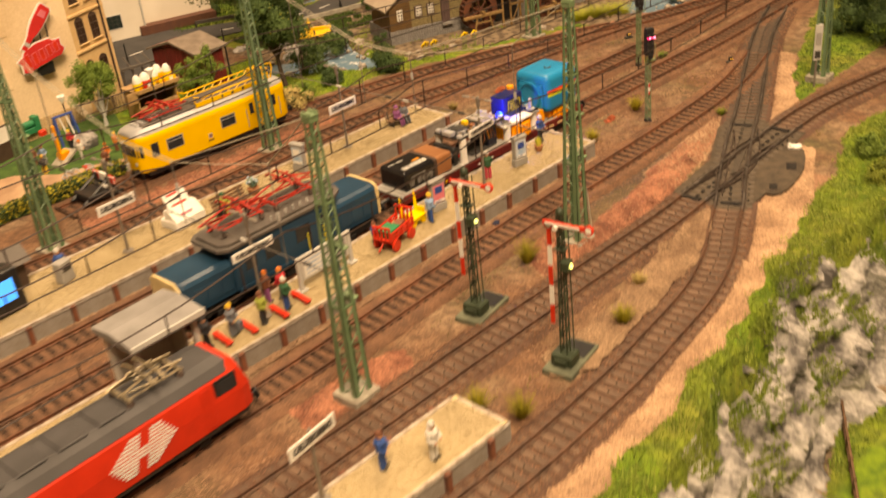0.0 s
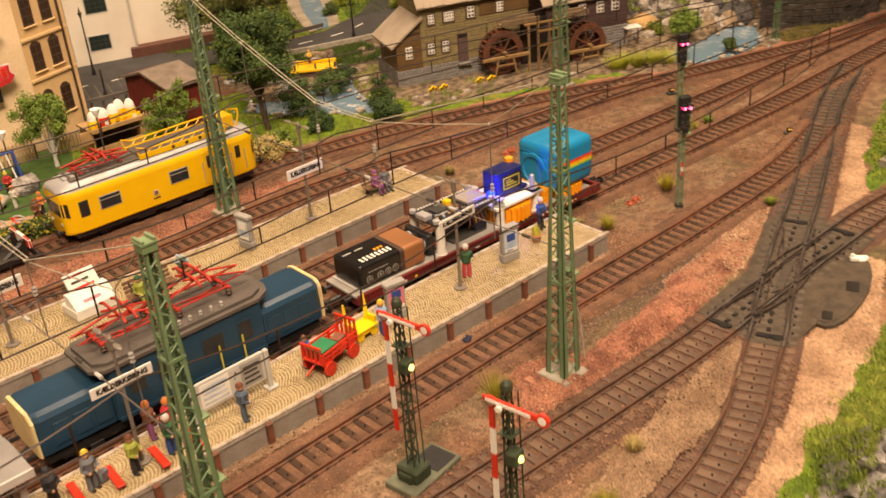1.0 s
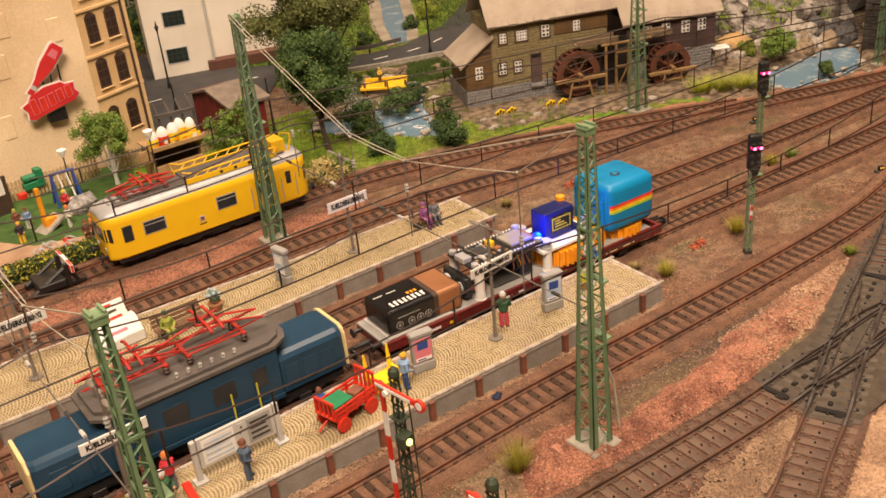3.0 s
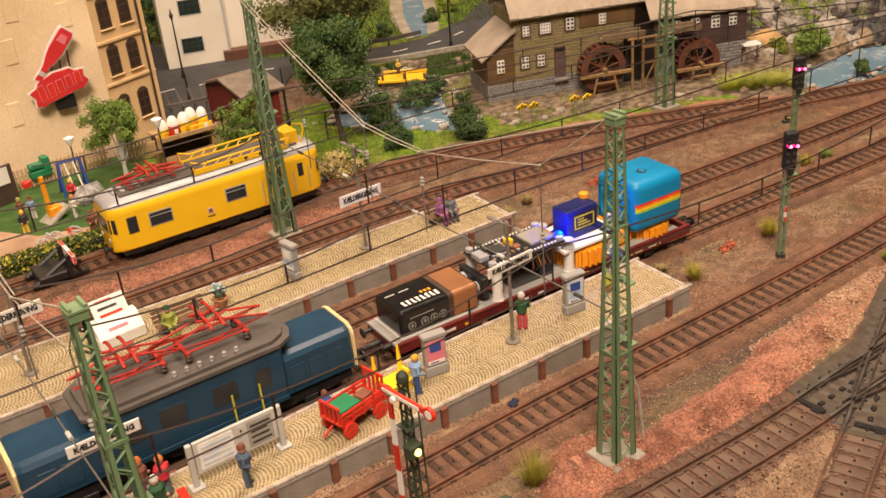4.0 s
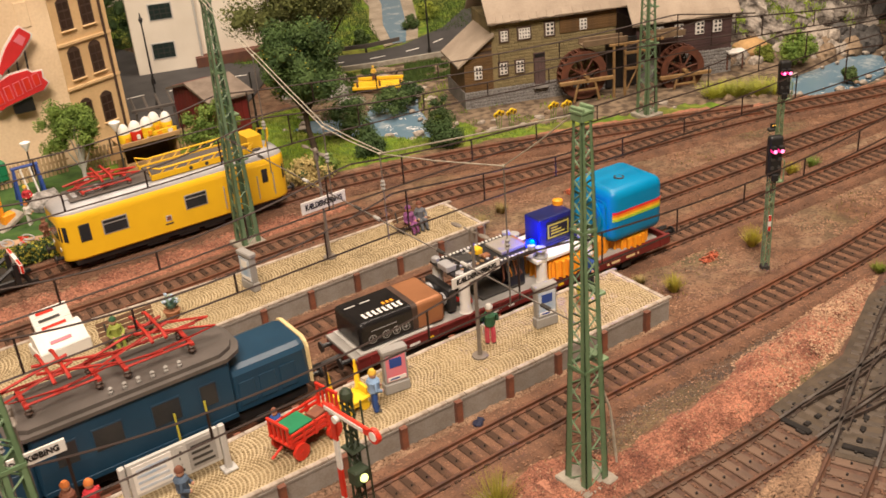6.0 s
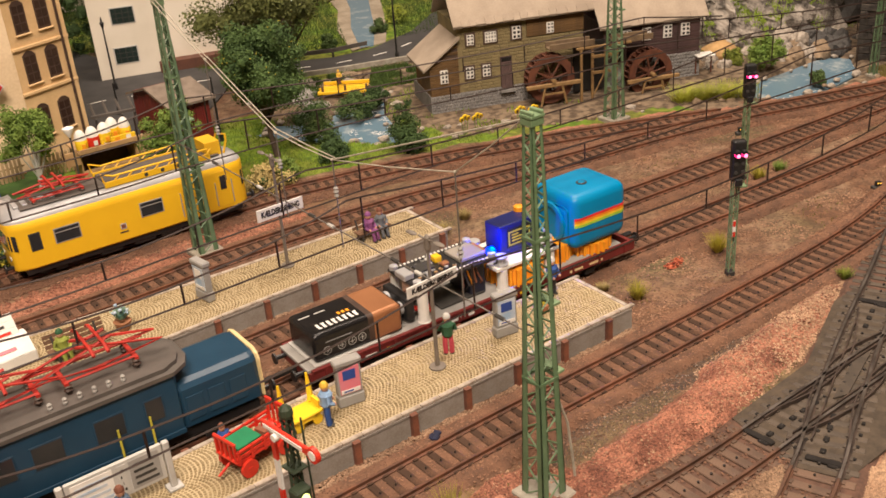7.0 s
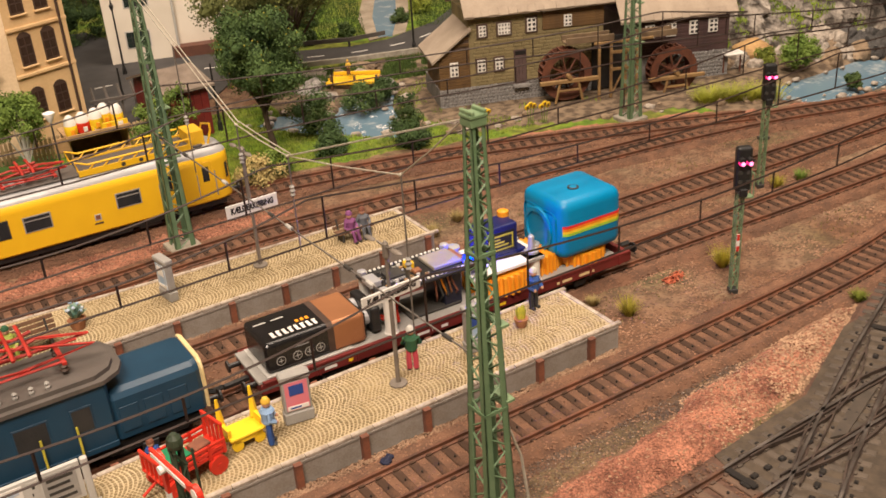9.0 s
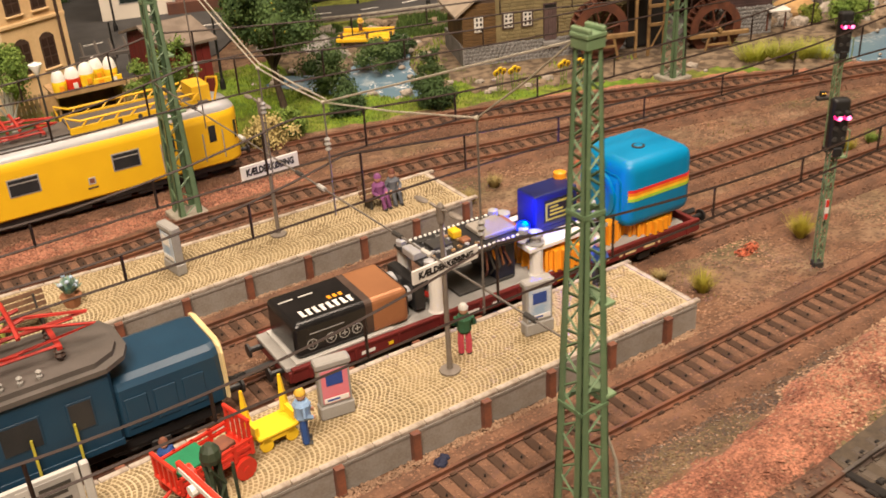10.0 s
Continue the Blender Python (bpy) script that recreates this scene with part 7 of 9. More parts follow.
def mill_window(x, z, y=0.0, w=0.5, h=0.78, parent=None, rim=0.14, lights=2):
    if rim:
        win = part("window", box(B(), x - w / 2 - rim, x + w / 2 + rim, y - 0.09, y + 0.06, z - rim, z + h + rim, 0.02), M["mill_rim"], parent)
    else:
        win = part("window", box(B(), x - w / 2 - 0.03, x + w / 2 + 0.03, y - 0.075, y + 0.06, z - 0.03, z + h + 0.03, 0.01), M["white"], parent)
    part("window_frame", box(B(), x - w / 2, x + w / 2, y - 0.13, y - 0.08, z, z + h, 0.01), M["white"], win)
    p = w / lights
    for i in range(lights):
        for j in range(3):
            x0 = x - w / 2 + i * p
            part("pane", box(B(), x0 + 0.07, x0 + p - 0.055, y - 0.145, y - 0.125, z + 0.075 + j * h / 3, z + h / 3 - 0.05 + j * h / 3), M["glass"], win)


M["door_plank"] = mat("purple_brown_door_plank", (0.115, 0.075, 0.07), (0.085, 0.055, 0.052), 2, 0.75, 0, 0.3)
M["mill_rim"] = mat("dark_brown_window_surround", (0.105, 0.07, 0.05), (0.075, 0.05, 0.038), 2, 0.8, 0, 0.4)
for wx, wz, ww, wh, wr, wl in ((0.92, 4.44, 0.5, 0.72, 0.13, 2), (2.40, 4.44, 0.82, 0.74, 0.13, 4), (4.28, 4.44, 0.6, 0.88, 0.13, 2), (6.80, 4.52, 0.5, 0.74, 0, 2), (0.77, 2.08, 0.54, 0.82, 0.12, 2), (1.99, 2.08, 0.54, 0.82, 0.12, 2)):
    mill_window(wx, wz, 0.02, ww, wh, mill, wr, wl)
d = part("door", box(B(), 3.03, 3.89, -0.06, 0.06, 0.98, 3.28, 0.02), M["slate_wall"], mill, "dark plank door")
for k in range(3):
    part("plank", box(B(), 3.08 + 0.255 * k, 3.32 + 0.255 * k, -0.09, -0.05, 1.0, 2.9, 0.01), M["door_plank"], d)
part("transom", box(B(), 3.1, 3.82, -0.09, -0.05, 2.96, 3.22, 0.01), M["black"], d)
part("doorstep", box(B(), 2.9, 4.0, -0.4, 0.0, 0.75, 0.98, 0.03), M["mill_plinth"], d)


def gable_roof(parent, x0, x1, y0, y1, z, rise, name="roof", over=0.45):
    """Two pitches with a ragged lower edge of separate boards."""
    ym = (y0 + y1) / 2
    pts = [(y0 - over, z - over * rise / (ym - y0)), (ym, z + rise), (y1 + over, z - over * rise / (ym - y0)), (y1 + over, z - over * rise / (ym - y0) + 0.16), (ym, z + rise + 0.18), (y0 - over, z - over * rise / (ym - y0) + 0.16)]
    roof = part(name, profile(B(), pts, x0 - over, x1 + over), M["thatch"], parent, "taupe board roof")
    slope = rise / (ym - y0)
    rng = random.Random(7)
    ya = y0 - over - 0.05
    deep = (ym - y0 + over) / 9
    x = x0 - over
    while x < x1 + over - 0.05:
        w = min(rng.uniform(0.5, 0.9), x1 + over - x)
        b0, b1 = ya - 0.05 * rng.random(), ya + deep + 0.02
        za, zb = z + (b0 - y0) * slope + 0.17, z + (b1 - y0) * slope + 0.17
        bm = B()
        lift = rng.uniform(0.05, 0.075)
        q = [bm.verts.new(c) for c in ((x, b0, za), (x + w - 0.015, b0, za), (x + w - 0.015, b1, zb), (x, b1, zb), (x, b0, za + lift), (x + w - 0.015, b0, za + lift), (x + w - 0.015, b1, zb + 0.02), (x, b1, zb + 0.02))]
        for i in ((4, 5, 6, 7), (0, 1, 5, 4), (1, 2, 6, 5), (3, 0, 4, 7)):
            bm.faces.new([q[j] for j in i])
        part("roof_board", bm, M["thatch"], roof)
        x += w
    return roof


gable_roof(mill, 0.1, 9.5, 0, 5, 6.28, 2.9)
wing = part("wing", box(B(), -2.1, 0.0, 0.05, 4.2, 1.1, 3.3), M["mill_wood"], mill, "timber side wing")
part("gable", flat_shape([(-2.1, 3.28), (0, 3.28), (0, 4.9)], 0.04, Matrix.Translation((0, 0.09, 0))), M["mill_rim"], wing)
bm = B()
ridge = [(-2.62, 2.98), (0.1, 5.0), (0.1, 5.16), (-2.62, 3.14)]
a = [bm.verts.new((x, -0.35, z)) for x, z in ridge]
b = [bm.verts.new((x, 4.6, z)) for x, z in ridge]
bm.faces.new(a)
bm.faces.new(b[::-1])
for i in range(4):
    bm.faces.new((a[i], b[i], b[(i + 1) % 4], a[(i + 1) % 4]))
bmesh.ops.recalc_face_normals(bm, faces=bm.faces)
part("wing_roof", bm, M["thatch"], mill, "taupe board roof")
for k in range(17):
    z = 1.12 + 0.215 * k
    x0 = -2.11 if z < 3.2 else -2.11 + (z - 3.2) * 1.36
    if z < 3.3 or k % 2:
        part("weatherboard", box(B(), x0, 0.0, -0.03, 0.05, z, z + 0.2, 0.012), M["mill_wood"], wing)
mill_window(-1.1, 2.0, -0.02, 0.5, 0.9, wing, 0)

mill_b = thing("mill_annex", "purple-brown boarded mill annex with white windows", "mill", at(22.4, 35.15, 0, -20) @ Matrix.Translation((10.85 * K, 0, 0)) @ Matrix.Rotation(radians(-1.5), 4, "Z"))
ann = part("wall", box(B(), 0, 7.5, 0.0, 4.5, 1.65, 4.5), M["slate_wall"], mill_b)
foot = part("plinth", box(B(), -0.05, 7.55, -0.06, 4.5, -0.5, 1.65), M["mill_plinth"], mill_b)
for r in range(8):
    x = 3.0
    while x < 7.3:
        w = rng.uniform(0.16, 0.34)
        piece("rubble_stone", rubble, foot, at(x + w / 2, -0.06, -0.1 + 0.24 * r + rng.uniform(-0.03, 0.03), rng.uniform(-8, 8)) @ Matrix.Diagonal((w * 1.05, 0.22, 0.44, 1)))
        x += w
slates = to_mesh("weatherboard", box(B(), 0, 7.5, -0.05, 0.03, 0, 0.2, 0.015), M["slate_wall"])
for r in range(14):
    piece("weatherboard", slates, ann, at(0, 0, 1.67 + 0.205 * r))
for wx in (1.75, 3.28, 4.92, 6.3):
    mill_window(wx, 3.02, -0.04, 0.62, 0.9, mill_b, 0)
gable_roof(mill_b, 0, 7.5, 0, 4.5, 4.75, 2.6)


def annulus(bm, x, z, y0, y1, r0, r1, n=32):
    """A flat wooden ring standing in the x-z plane."""
    loops = [[bm.verts.new((x + r * math.cos(6.28319 * i / n), y, z + r * math.sin(6.28319 * i / n))) for i in range(n)] for r, y in ((r0, y0), (r1, y0), (r1, y1), (r0, y1))]
    for a, b in zip(loops, loops[1:] + loops[:1]):
        for i in range(n):
            j = (i + 1) % n
            bm.faces.new((a[i], a[j], b[j], b[i]))
    bmesh.ops.recalc_face_normals(bm, faces=bm.faces)
    return bm


def water_wheel(x, z, r):
    y0, y1 = -1.95, -1.0
    wh = part("water_wheel", annulus(B(), x, z, y0, y0 + 0.12, r * 0.70, r), M["wheel_wood"], mill, "red-brown timber water wheel")
    part("rim", annulus(B(), x, z, y1 - 0.12, y1, r * 0.70, r), M["wheel_wood"], wh)
    part("sole", annulus(B(), x, z, y0 + 0.12, y1 - 0.12, r * 0.70, r * 0.74), M["wheel_wood"], wh)
    for y in (y0 + 0.06, y1 - 0.06):
        for i in range(8):
            a = 6.28319 * (i + 0.3) / 8
            part("spoke", cyl(B(), (x, y, z), (x + r * 0.75 * math.cos(a), y, z + r * 0.75 * math.sin(a)), 0.065, seg=5), M["wheel_wood"], wh)
    for i in range(26):
        a = 6.28319 * i / 26
        bm = box(B(), r * 0.72, r * 1.04, y0 + 0.02, y1 - 0.02, -0.035, 0.035)
        turn(bm, Matrix.Translation((x, 0, z)) @ Matrix.Rotation(-a, 4, "Y") @ Matrix.Translation((r * 0.72, 0, 0)) @ Matrix.Rotation(radians(-22), 4, "Y") @ Matrix.Translation((-r * 0.72, 0, 0)))
        part("paddle", bm, M["wheel_wood"], wh)
    part("hub", cyl(B(), (x, y0 - 0.1, z), (x, y1 + 0.1, z), 0.3, seg=12), M["wheel_wood"], wh)
    part("axle", cyl(B(), (x, -2.6, z), (x, 0, z), 0.15, seg=10), M["wood_gold"], wh)
    part("beam", box(B(), x - 2.0, x + 2.0, -2.5, -2.25, z - 0.42, z - 0.16, 0.03), M["wood_gold"], wh)
    for s in (-1, 1):
        part("trestle_leg", cyl(B(), (x + s * 0.62, -2.38, z - 0.35), (x + s * 0.95, -2.38, min(0.0, z - 1.7)), 0.09, seg=5), M["wood_gold"], wh)
    part("trestle_bar", box(B(), x - 0.75, x + 0.75, -2.45, -2.3, z - 0.98, z - 0.84, 0.02), M["wood_gold"], wh)


M["flume_wood"] = mat("grey_brown_flume_timber", (0.185, 0.13, 0.075), (0.13, 0.09, 0.055), 2, 0.75, 0, 0.4)
M["wood_gold"] = mat("golden_brown_timber", (0.30, 0.19, 0.075), (0.20, 0.12, 0.05), 2, 0.7, 0, 0.4)
water_wheel(6.1, 1.75, 1.72)
water_wheel(13.65, 1.1, 1.68)
flume = thing("mill_flume", "timber flume walkway on posts between the wheels", "flume", MILL)
for x0, x1, z, tip in ((6.0, 9.3, 3.78, 0.0), (10.9, 13.7, 3.62, -0.05)):
    bm = box(B(), x0, x1, -2.1, -1.1, z, z + 0.1, 0.02)
    box(bm, x0, x1, -2.12, -2.0, z, z + 0.42, 0.02)
    box(bm, x0, x1, -1.2, -1.08, z, z + 0.42, 0.02)
    part("trough", bm, M["flume_wood"], flume)
for px, top in ((8.27, 3.75), (9.1, 3.7), (10.1, 3.75), (10.9, 3.6)):
    for py in (-2.1,):
        part("post", box(B(), px - 0.09, px + 0.09, py - 0.08, py + 0.08, -0.3, top, 0.02), M["wood_gold"], flume)
part("cap_beam", box(B(), 7.9, 12.0, -2.22, -2.06, 3.58, 3.74, 0.02), M["wood_gold"], flume)
for x0, x1, z in ((9.0, 10.4, 1.75), (9.0, 11.0, 2.9)):
    part("rail", box(B(), x0, x1, -2.28, -2.18, z, z + 0.2, 0.01), M["wood_gold"], flume)
part("brace", cyl(B(), (9.2, -2.2, 0.3), (9.95, -2.2, 1.7), 0.07, seg=5), M["wood_gold"], flume)
# black sheet behind the posts stands for shade in the open gap
part("back_board", box(B(), 8.4, 10.8, -0.35, -0.2, 0.0, 3.6, 0.02), M["black"], flume)
cabin = thing("white_canopy", "small white canopy beside the mill pond", "canopy", at(39.8, 28.4, 0, -25))
part("top", box(B(), -0.7, 0.7, -0.5, 0.5, 1.3, 1.45, 0.04), M["white"], cabin)
for q in (-0.6, 0.6):
    part("post", cyl(B(), (q, 0, 0), (q, 0, 1.3), 0.06, seg=5), M["wheel_wood"], cabin)

# ---- food stall ----
stall = thing("food_stall", "wooden food stall with yellow front and white domes", "stall", at(-2.75, 40.75, -0.1, 1))
part("counter", box(B(), 0, 3.6, -0.3, 0, 0, 0.95, 0.03), M["wood_pale"], stall)
part("back_wall", box(B(), 0, 3.6, 1.6, 1.75, 0, 2.3), M["wood"], stall)
for s in (0.0, 3.5):
    part("side_wall", box(B(), s, s + 0.1, -0.2, 1.7, 0, 2.3), M["wood_pale"], stall)
part("roof", box(B(), -0.15, 3.75, -0.6, 1.9, 2.25, 2.38, 0.02), M["wood_pale"], stall)
front = part("fascia", box(B(), -0.1, 3.7, -0.7, -0.6, 2.2, 2.5, 0.02), M["wood_pale"], stall)
for x, y, z, w, band in ((0.3, -0.2, 2.38, 0.37, "yellow_plastic"), (1.05, -0.15, 2.42, 0.4, "red"), (1.8, -0.2, 2.5, 0.4, "yellow_plastic"), (2.45, 0.2, 2.56, 0.39, "yellow_plastic"), (3.15, 0.0, 2.46, 0.36, "yellow_plastic")):
    dome = part("dome", spin_z(B(), [(w * 0.9, 0), (w * 1.03, 0.3), (w, 0.72), (w * 0.8, 1.02), (w * 0.45, 1.2), (w * 0.1, 1.26)], (x, y, z), 16), M["white"], stall, smooth=True)
    part("painted_band", spin_z(B(), [(w * 0.96, 0.03), (w * 1.06, 0.3), (w * 1.04, 0.62), (w * 1.0, 0.64)], (x, y, z), 16), M[band], dome, "red painted band" if band == "red" else "yellow painted band", smooth=True)
    part("painted_mark", box(B(), x - 0.1, x + 0.14, y - w * 1.08 - 0.02, y - w * 1.02, z + 0.12, z + 0.42, 0.01), M["white" if band == "red" else "orange"], dome)
part("yellow_board", box(B(), 1.4, 3.6, -0.52, -0.46, 2.38, 2.78, 0.02), M["yellow_plastic"], stall, "yellow front board")
for k in range(3):
    part("painted_mark", box(B(), 1.6 + 0.7 * k, 1.9 + 0.7 * k, -0.54, -0.515, 2.45, 2.7), M["orange" if k % 2 else "white"], stall)
part("side_sign", box(B(), -0.9, 0.0, -0.35, -0.25, 1.5, 2.4, 0.02), M["wood_pale"], stall)

# ---- street lamps ----
M["shade_white"] = mat("white_lamp_glass", (0.9, 0.9, 0.88), rough=0.3)


def cone_lamp(x, y, h, rz=0):
    la = thing("street_lamp", "black street lamp with white inverted cone shade", "street lamp", at(x, y, -0.1, rz), "street lamps")
    part("pole", spin_z(B(), [(0.14, 0), (0.07, 0.2), (0.05, h - 0.4)], seg=7), M["dark"], la)
    part("shade", spin_z(B(), [(0.06, h - 0.5), (0.32, h + 0.0), (0.32, h + 0.05)], seg=14), M["shade_white"], la, smooth=True)
    part("cap", spin_z(B(), [(0.22, h + 0.04), (0.16, h + 0.1), (0.05, h + 0.15)], seg=14), M["shade_white"], la)


cone_lamp(-8.05, 42.0, 3.5)
cone_lamp(-4.36, 34.5, 5.7)


def tall_lamp(x, y, h, lantern=True):
    la = thing("street_lamp", "tall slender black street lamp", "street lamp", at(x, y, -0.2), "tall street lamps")
    part("pole", spin_z(B(), [(0.2, 0), (0.16, 0.6), (0.09, 0.8), (0.06, h)], seg=8), M["black"], la)
    if lantern:
        part("lantern", spin_z(B(), [(0.07, h), (0.2, h + 0.4), (0.1, h + 0.5), (0.03, h + 0.9)], seg=8), M["black"], la)


tall_lamp(5.9, 60.5, 5.2)
tall_lamp(7.1, 42.2, 4.6, False)
tall_lamp(3.8, 53.5, 2.6, False)
tall_lamp(26.6, 50.0, 8.0)

# ---- playground ----
M["picket"] = mat("pale_fence_wood", (0.50, 0.36, 0.20), (0.40, 0.28, 0.15), 1.5, 0.75, 0, 0.3, jitter=0.2)


def fence_run(x0, y0, x1, y1):
    fe = thing("picket_fence", "pale wooden picket fence", "fence", at(x0, y0, -0.1, math.degrees(math.atan2(y1 - y0, x1 - x0))), "picket fences")
    n = math.hypot(x1 - x0, y1 - y0)
    picket = to_mesh("picket", profile(B(), [(-0.04, 0), (0.04, 0), (0.04, 1.42), (0, 1.5), (-0.04, 1.42)], 0.02, 0.2), M["picket"])
    for k in range(int(n / 0.26)):
        piece("picket", picket, fe, at(0.26 * k, 0, 0.05 * rough(k, x0, 3.3)))
    for z in (0.3, 0.85):
        part("rail", box(B(), 0, n, 0.04, 0.1, z, z + 0.1), M["wood_pale"], fe)


fence_run(-16.0, 44.5, -5.2, 44.9)
fence_run(-4.4, 44.2, -1.6, 44.0)
fence_run(1.5, 43.2, 3.2, 43.6)
swing = thing("swing_set", "blue steel swing set with white seats", "swing", at(-8.5, 41.7, -0.1))
for sx in (-0.8, 0.8):
    for sy in (-0.6, 0.6):
        part("leg", cyl(B(), (sx, sy, 0), (sx * 0.85, 0, 2.2), 0.1, seg=6), M["blue_paint"], swing)
part("top_bar", cyl(B(), (-0.8, 0, 2.2), (0.8, 0, 2.2), 0.1, seg=6), M["blue_paint"], swing)
for sx in (-0.3, 0.25):
    part("chain", cyl(B(), (sx, 0, 2.2), (sx + 0.15, -0.5, 0.45), 0.06, seg=5), M["white"], swing)
part("seat", box(B(), -0.3, 0.55, -0.65, -0.35, 0.38, 0.46, 0.02), M["white"], swing)
# stands for an elephant-shaped slide, simplified to a rounded lump
rock = ball(B(), (0, 0, 0.45), 1.0, 0.75, 12, 8)
for v in rock.verts:
    v.co += v.co.normalized() * 0.25 * noise.noise(v.co * 1.7)
solo("boulder", rock, M["rock"], at(-8.1, 39.7, -0.2), "grey elephant-shaped slide on the playground lawn, as a plain lump", "boulder")
see = thing("wooden_crane", "orange toy crane on a grey plinth", "playground toy", at(-10.9, 38.2, -0.1, 20))
part("plinth", box(B(), -0.9, 0.9, -0.6, 0.6, 0, 0.25, 0.05), M["concrete"], see)
part("boom", box(B(), -0.12, 0.12, -0.12, 0.12, 0, 2.9, 0.03), M["orange"], see)
turn_m = Matrix.Rotation(radians(-24), 4, "Y")
for v in see.children[1].data.vertices:
    v.co = turn_m @ v.co + Vector((0.3, 0, 0.2)) * K
part("cab", box(B(), -0.1, 0.7, -0.3, 0.3, 0.25, 0.85, 0.05), M["orange"], see)
part("bucket", box(B(), -1.2, -0.7, -0.2, 0.2, 2.6, 3.0, 0.06), M["red"], see)
green_toy = thing("play_locomotive", "green wooden play locomotive by the fence", "playground toy", at(-9.9, 44.7, 0.35, 8) @ Matrix.Scale(0.68, 4))
part("boiler", cyl(B(), (-0.9, 0, 1.35), (0.5, 0, 1.35), 0.4, seg=12), M["green_plastic"], green_toy)
part("cab", box(B(), 0.4, 1.1, -0.5, 0.5, 0.8, 2.1, 0.05), M["green_plastic"], green_toy)
part("frame", box(B(), -1.0, 1.1, -0.45, 0.45, 0.3, 0.95, 0.05), M["green_plastic"], green_toy)
post = thing("wall_poster", "white poster on a grey roadside panel", "poster", at(-12.8, 42.8, -0.1, 15))
part("panel", box(B(), -1.2, 1.1, -0.1, 0.1, 0, 2.6, 0.03), M["brown_frame"], post)
part("sheet", box(B(), -1.0, 0.8, -0.13, -0.1, 1.4, 2.5), M["white"], post)
for fx, fy, fa, fc, fl, fh in ((-12.3, 39.6, 20, "brown", "brown", "lime"), (-11.7, 39.3, -30, "sky", "pale", "brown"), (-9.0, 40.3, 10, "red", "dark", "yellow"), (-9.6, 37.6, 60, "pale", "pale", "orange"), (-8.8, 35.2, 40, "orange", "dark", "orange"), (-9.4, 34.4, 0, "brown", "brown", "brown"), (-7.3, 36.6, 90, "orange", "brown", "yellow"), (-12.6, 37.4, 0, "dark", "yellow", "yellow"), (17.85, 44.35, 0, "yellow", "brown", "yellow")):
    figurine(fx, fy, -0.12 if fx < 10 else 0.95, fa, fc, fl, fh, "small painted figurine in the playground" if fx < 10 else "yellow painted figurine on the jetty", size=0.85 if fx < 10 else 0.6)
solo("playground_lawn", slab(B(), [(-34, 34.2), (-13, 35.2), (-7.4, 33.7), (-6.2, 36), (-4.6, 40.4), (-3.0, 44.6), (-5, 46.2), (-34, 45.8)], -0.2, -0.045), mat("dark_lawn_flock", (0.055, 0.115, 0.02), (0.03, 0.07, 0.014), 1.2, 0.9, 0, 0.6, 12), at(0, 0, 0), "dark green flocked lawn of the playground", "lawn", kind="structure")
path = slab(B(), [(-40, 33.6), (-13, 34.6), (-9.5, 34.0), (-7.6, 33.2), (-7.2, 34.1), (-9.2, 35.4), (-12.2, 36.4), (-14.2, 39.2), (-16.5, 39.8), (-40, 39)], -0.2, -0.03)
solo("footpath", path, M["stone_beige"], at(0, 0, 0), "pale sandy footpath through the playground", "footpath", kind="structure")
for k in range(2):
    bike = thing("bicycle", "grey and red bicycle lying on the path", "bicycle", at(-11.8 + 1.4 * k, 35.2 - 0.2 * k, 0.0, 30 + 40 * k), "bicycles")
    for wx in (-0.5, 0.5):
        ring = [(wx + 0.33 * math.cos(0.5236 * i), 0.3 * math.sin(0.5236 * i), 0.1 + 0.1 * math.sin(0.5236 * i)) for i in range(13)]
        part("wheel", tube(B(), ring, 0.05, 5), M["silver"], bike)
    part("frame", tube(B(), [(-0.5, 0, 0.1), (0, 0.35, 0.25), (0.5, 0, 0.1), (0.2, 0.45, 0.3)], 0.05, 5), M["red"] if k else M["silver"], bike)

# ---- road, water and jetty ----
road = slab(B(), [(-6, 46.8), (3.3, 46.0), (9.5, 49.5), (13.5, 54.5), (16.8, 53.4), (18.8, 52.1), (23.3, 51.1), (28.6, 50.1), (36, 52), (46, 60), (44, 66), (39.4, 62.5), (32.7, 57), (26.6, 54.5), (23.2, 54.7), (18.7, 57), (14, 60), (9, 68), (7, 78), (-6, 78), (-8, 60)], -0.25, -0.02)
solo("road", road, M["asphalt"], at(0, 0, 0), "dark grey model road with white lane marks", "road", kind="structure")
for k, (rx, ry, ra) in enumerate(((3.5, 58.0, 2), (6.8, 57.4, 0), (12.0, 57.0, -20), (16.2, 55.6, -30), (19.6, 53.9, -22), (23.0, 52.7, -8), (26.4, 52.4, 2), (29.6, 53.2, 20))):
    solo("lane_mark", box(B(), -0.7, 0.7, -0.07, 0.07, -0.03, 0.0), M["white"], at(rx, ry, 0, ra), "white lane mark painted on the road", "road marking", "lane marks", "structure")
rail_w = thing("guard_wall", "pale concrete guard wall along the road", "wall", at(0, 0, 0))
for (x0, y0), (x1, y1) in (((17.2, 51.2), (21.2, 49.7)), ((21.2, 49.7), (26.0, 48.4)), ((26.0, 48.4), (30, 47.5))):
    part("wall_panel", slab(B(), [(x0, y0), (x1, y1), (x1 + 0.06, y1 + 0.25), (x0 + 0.06, y0 + 0.25)], 0.12, 0.5), M["concrete"], rail_w)
    part("wall_foot", slab(B(), [(x0 + 0.3, y0 - 0.05), (x0 + 0.6, y0 - 0.1), (x0 + 0.65, y0 + 0.2), (x0 + 0.35, y0 + 0.2)], -0.4, 0.12), M["concrete"], rail_w)
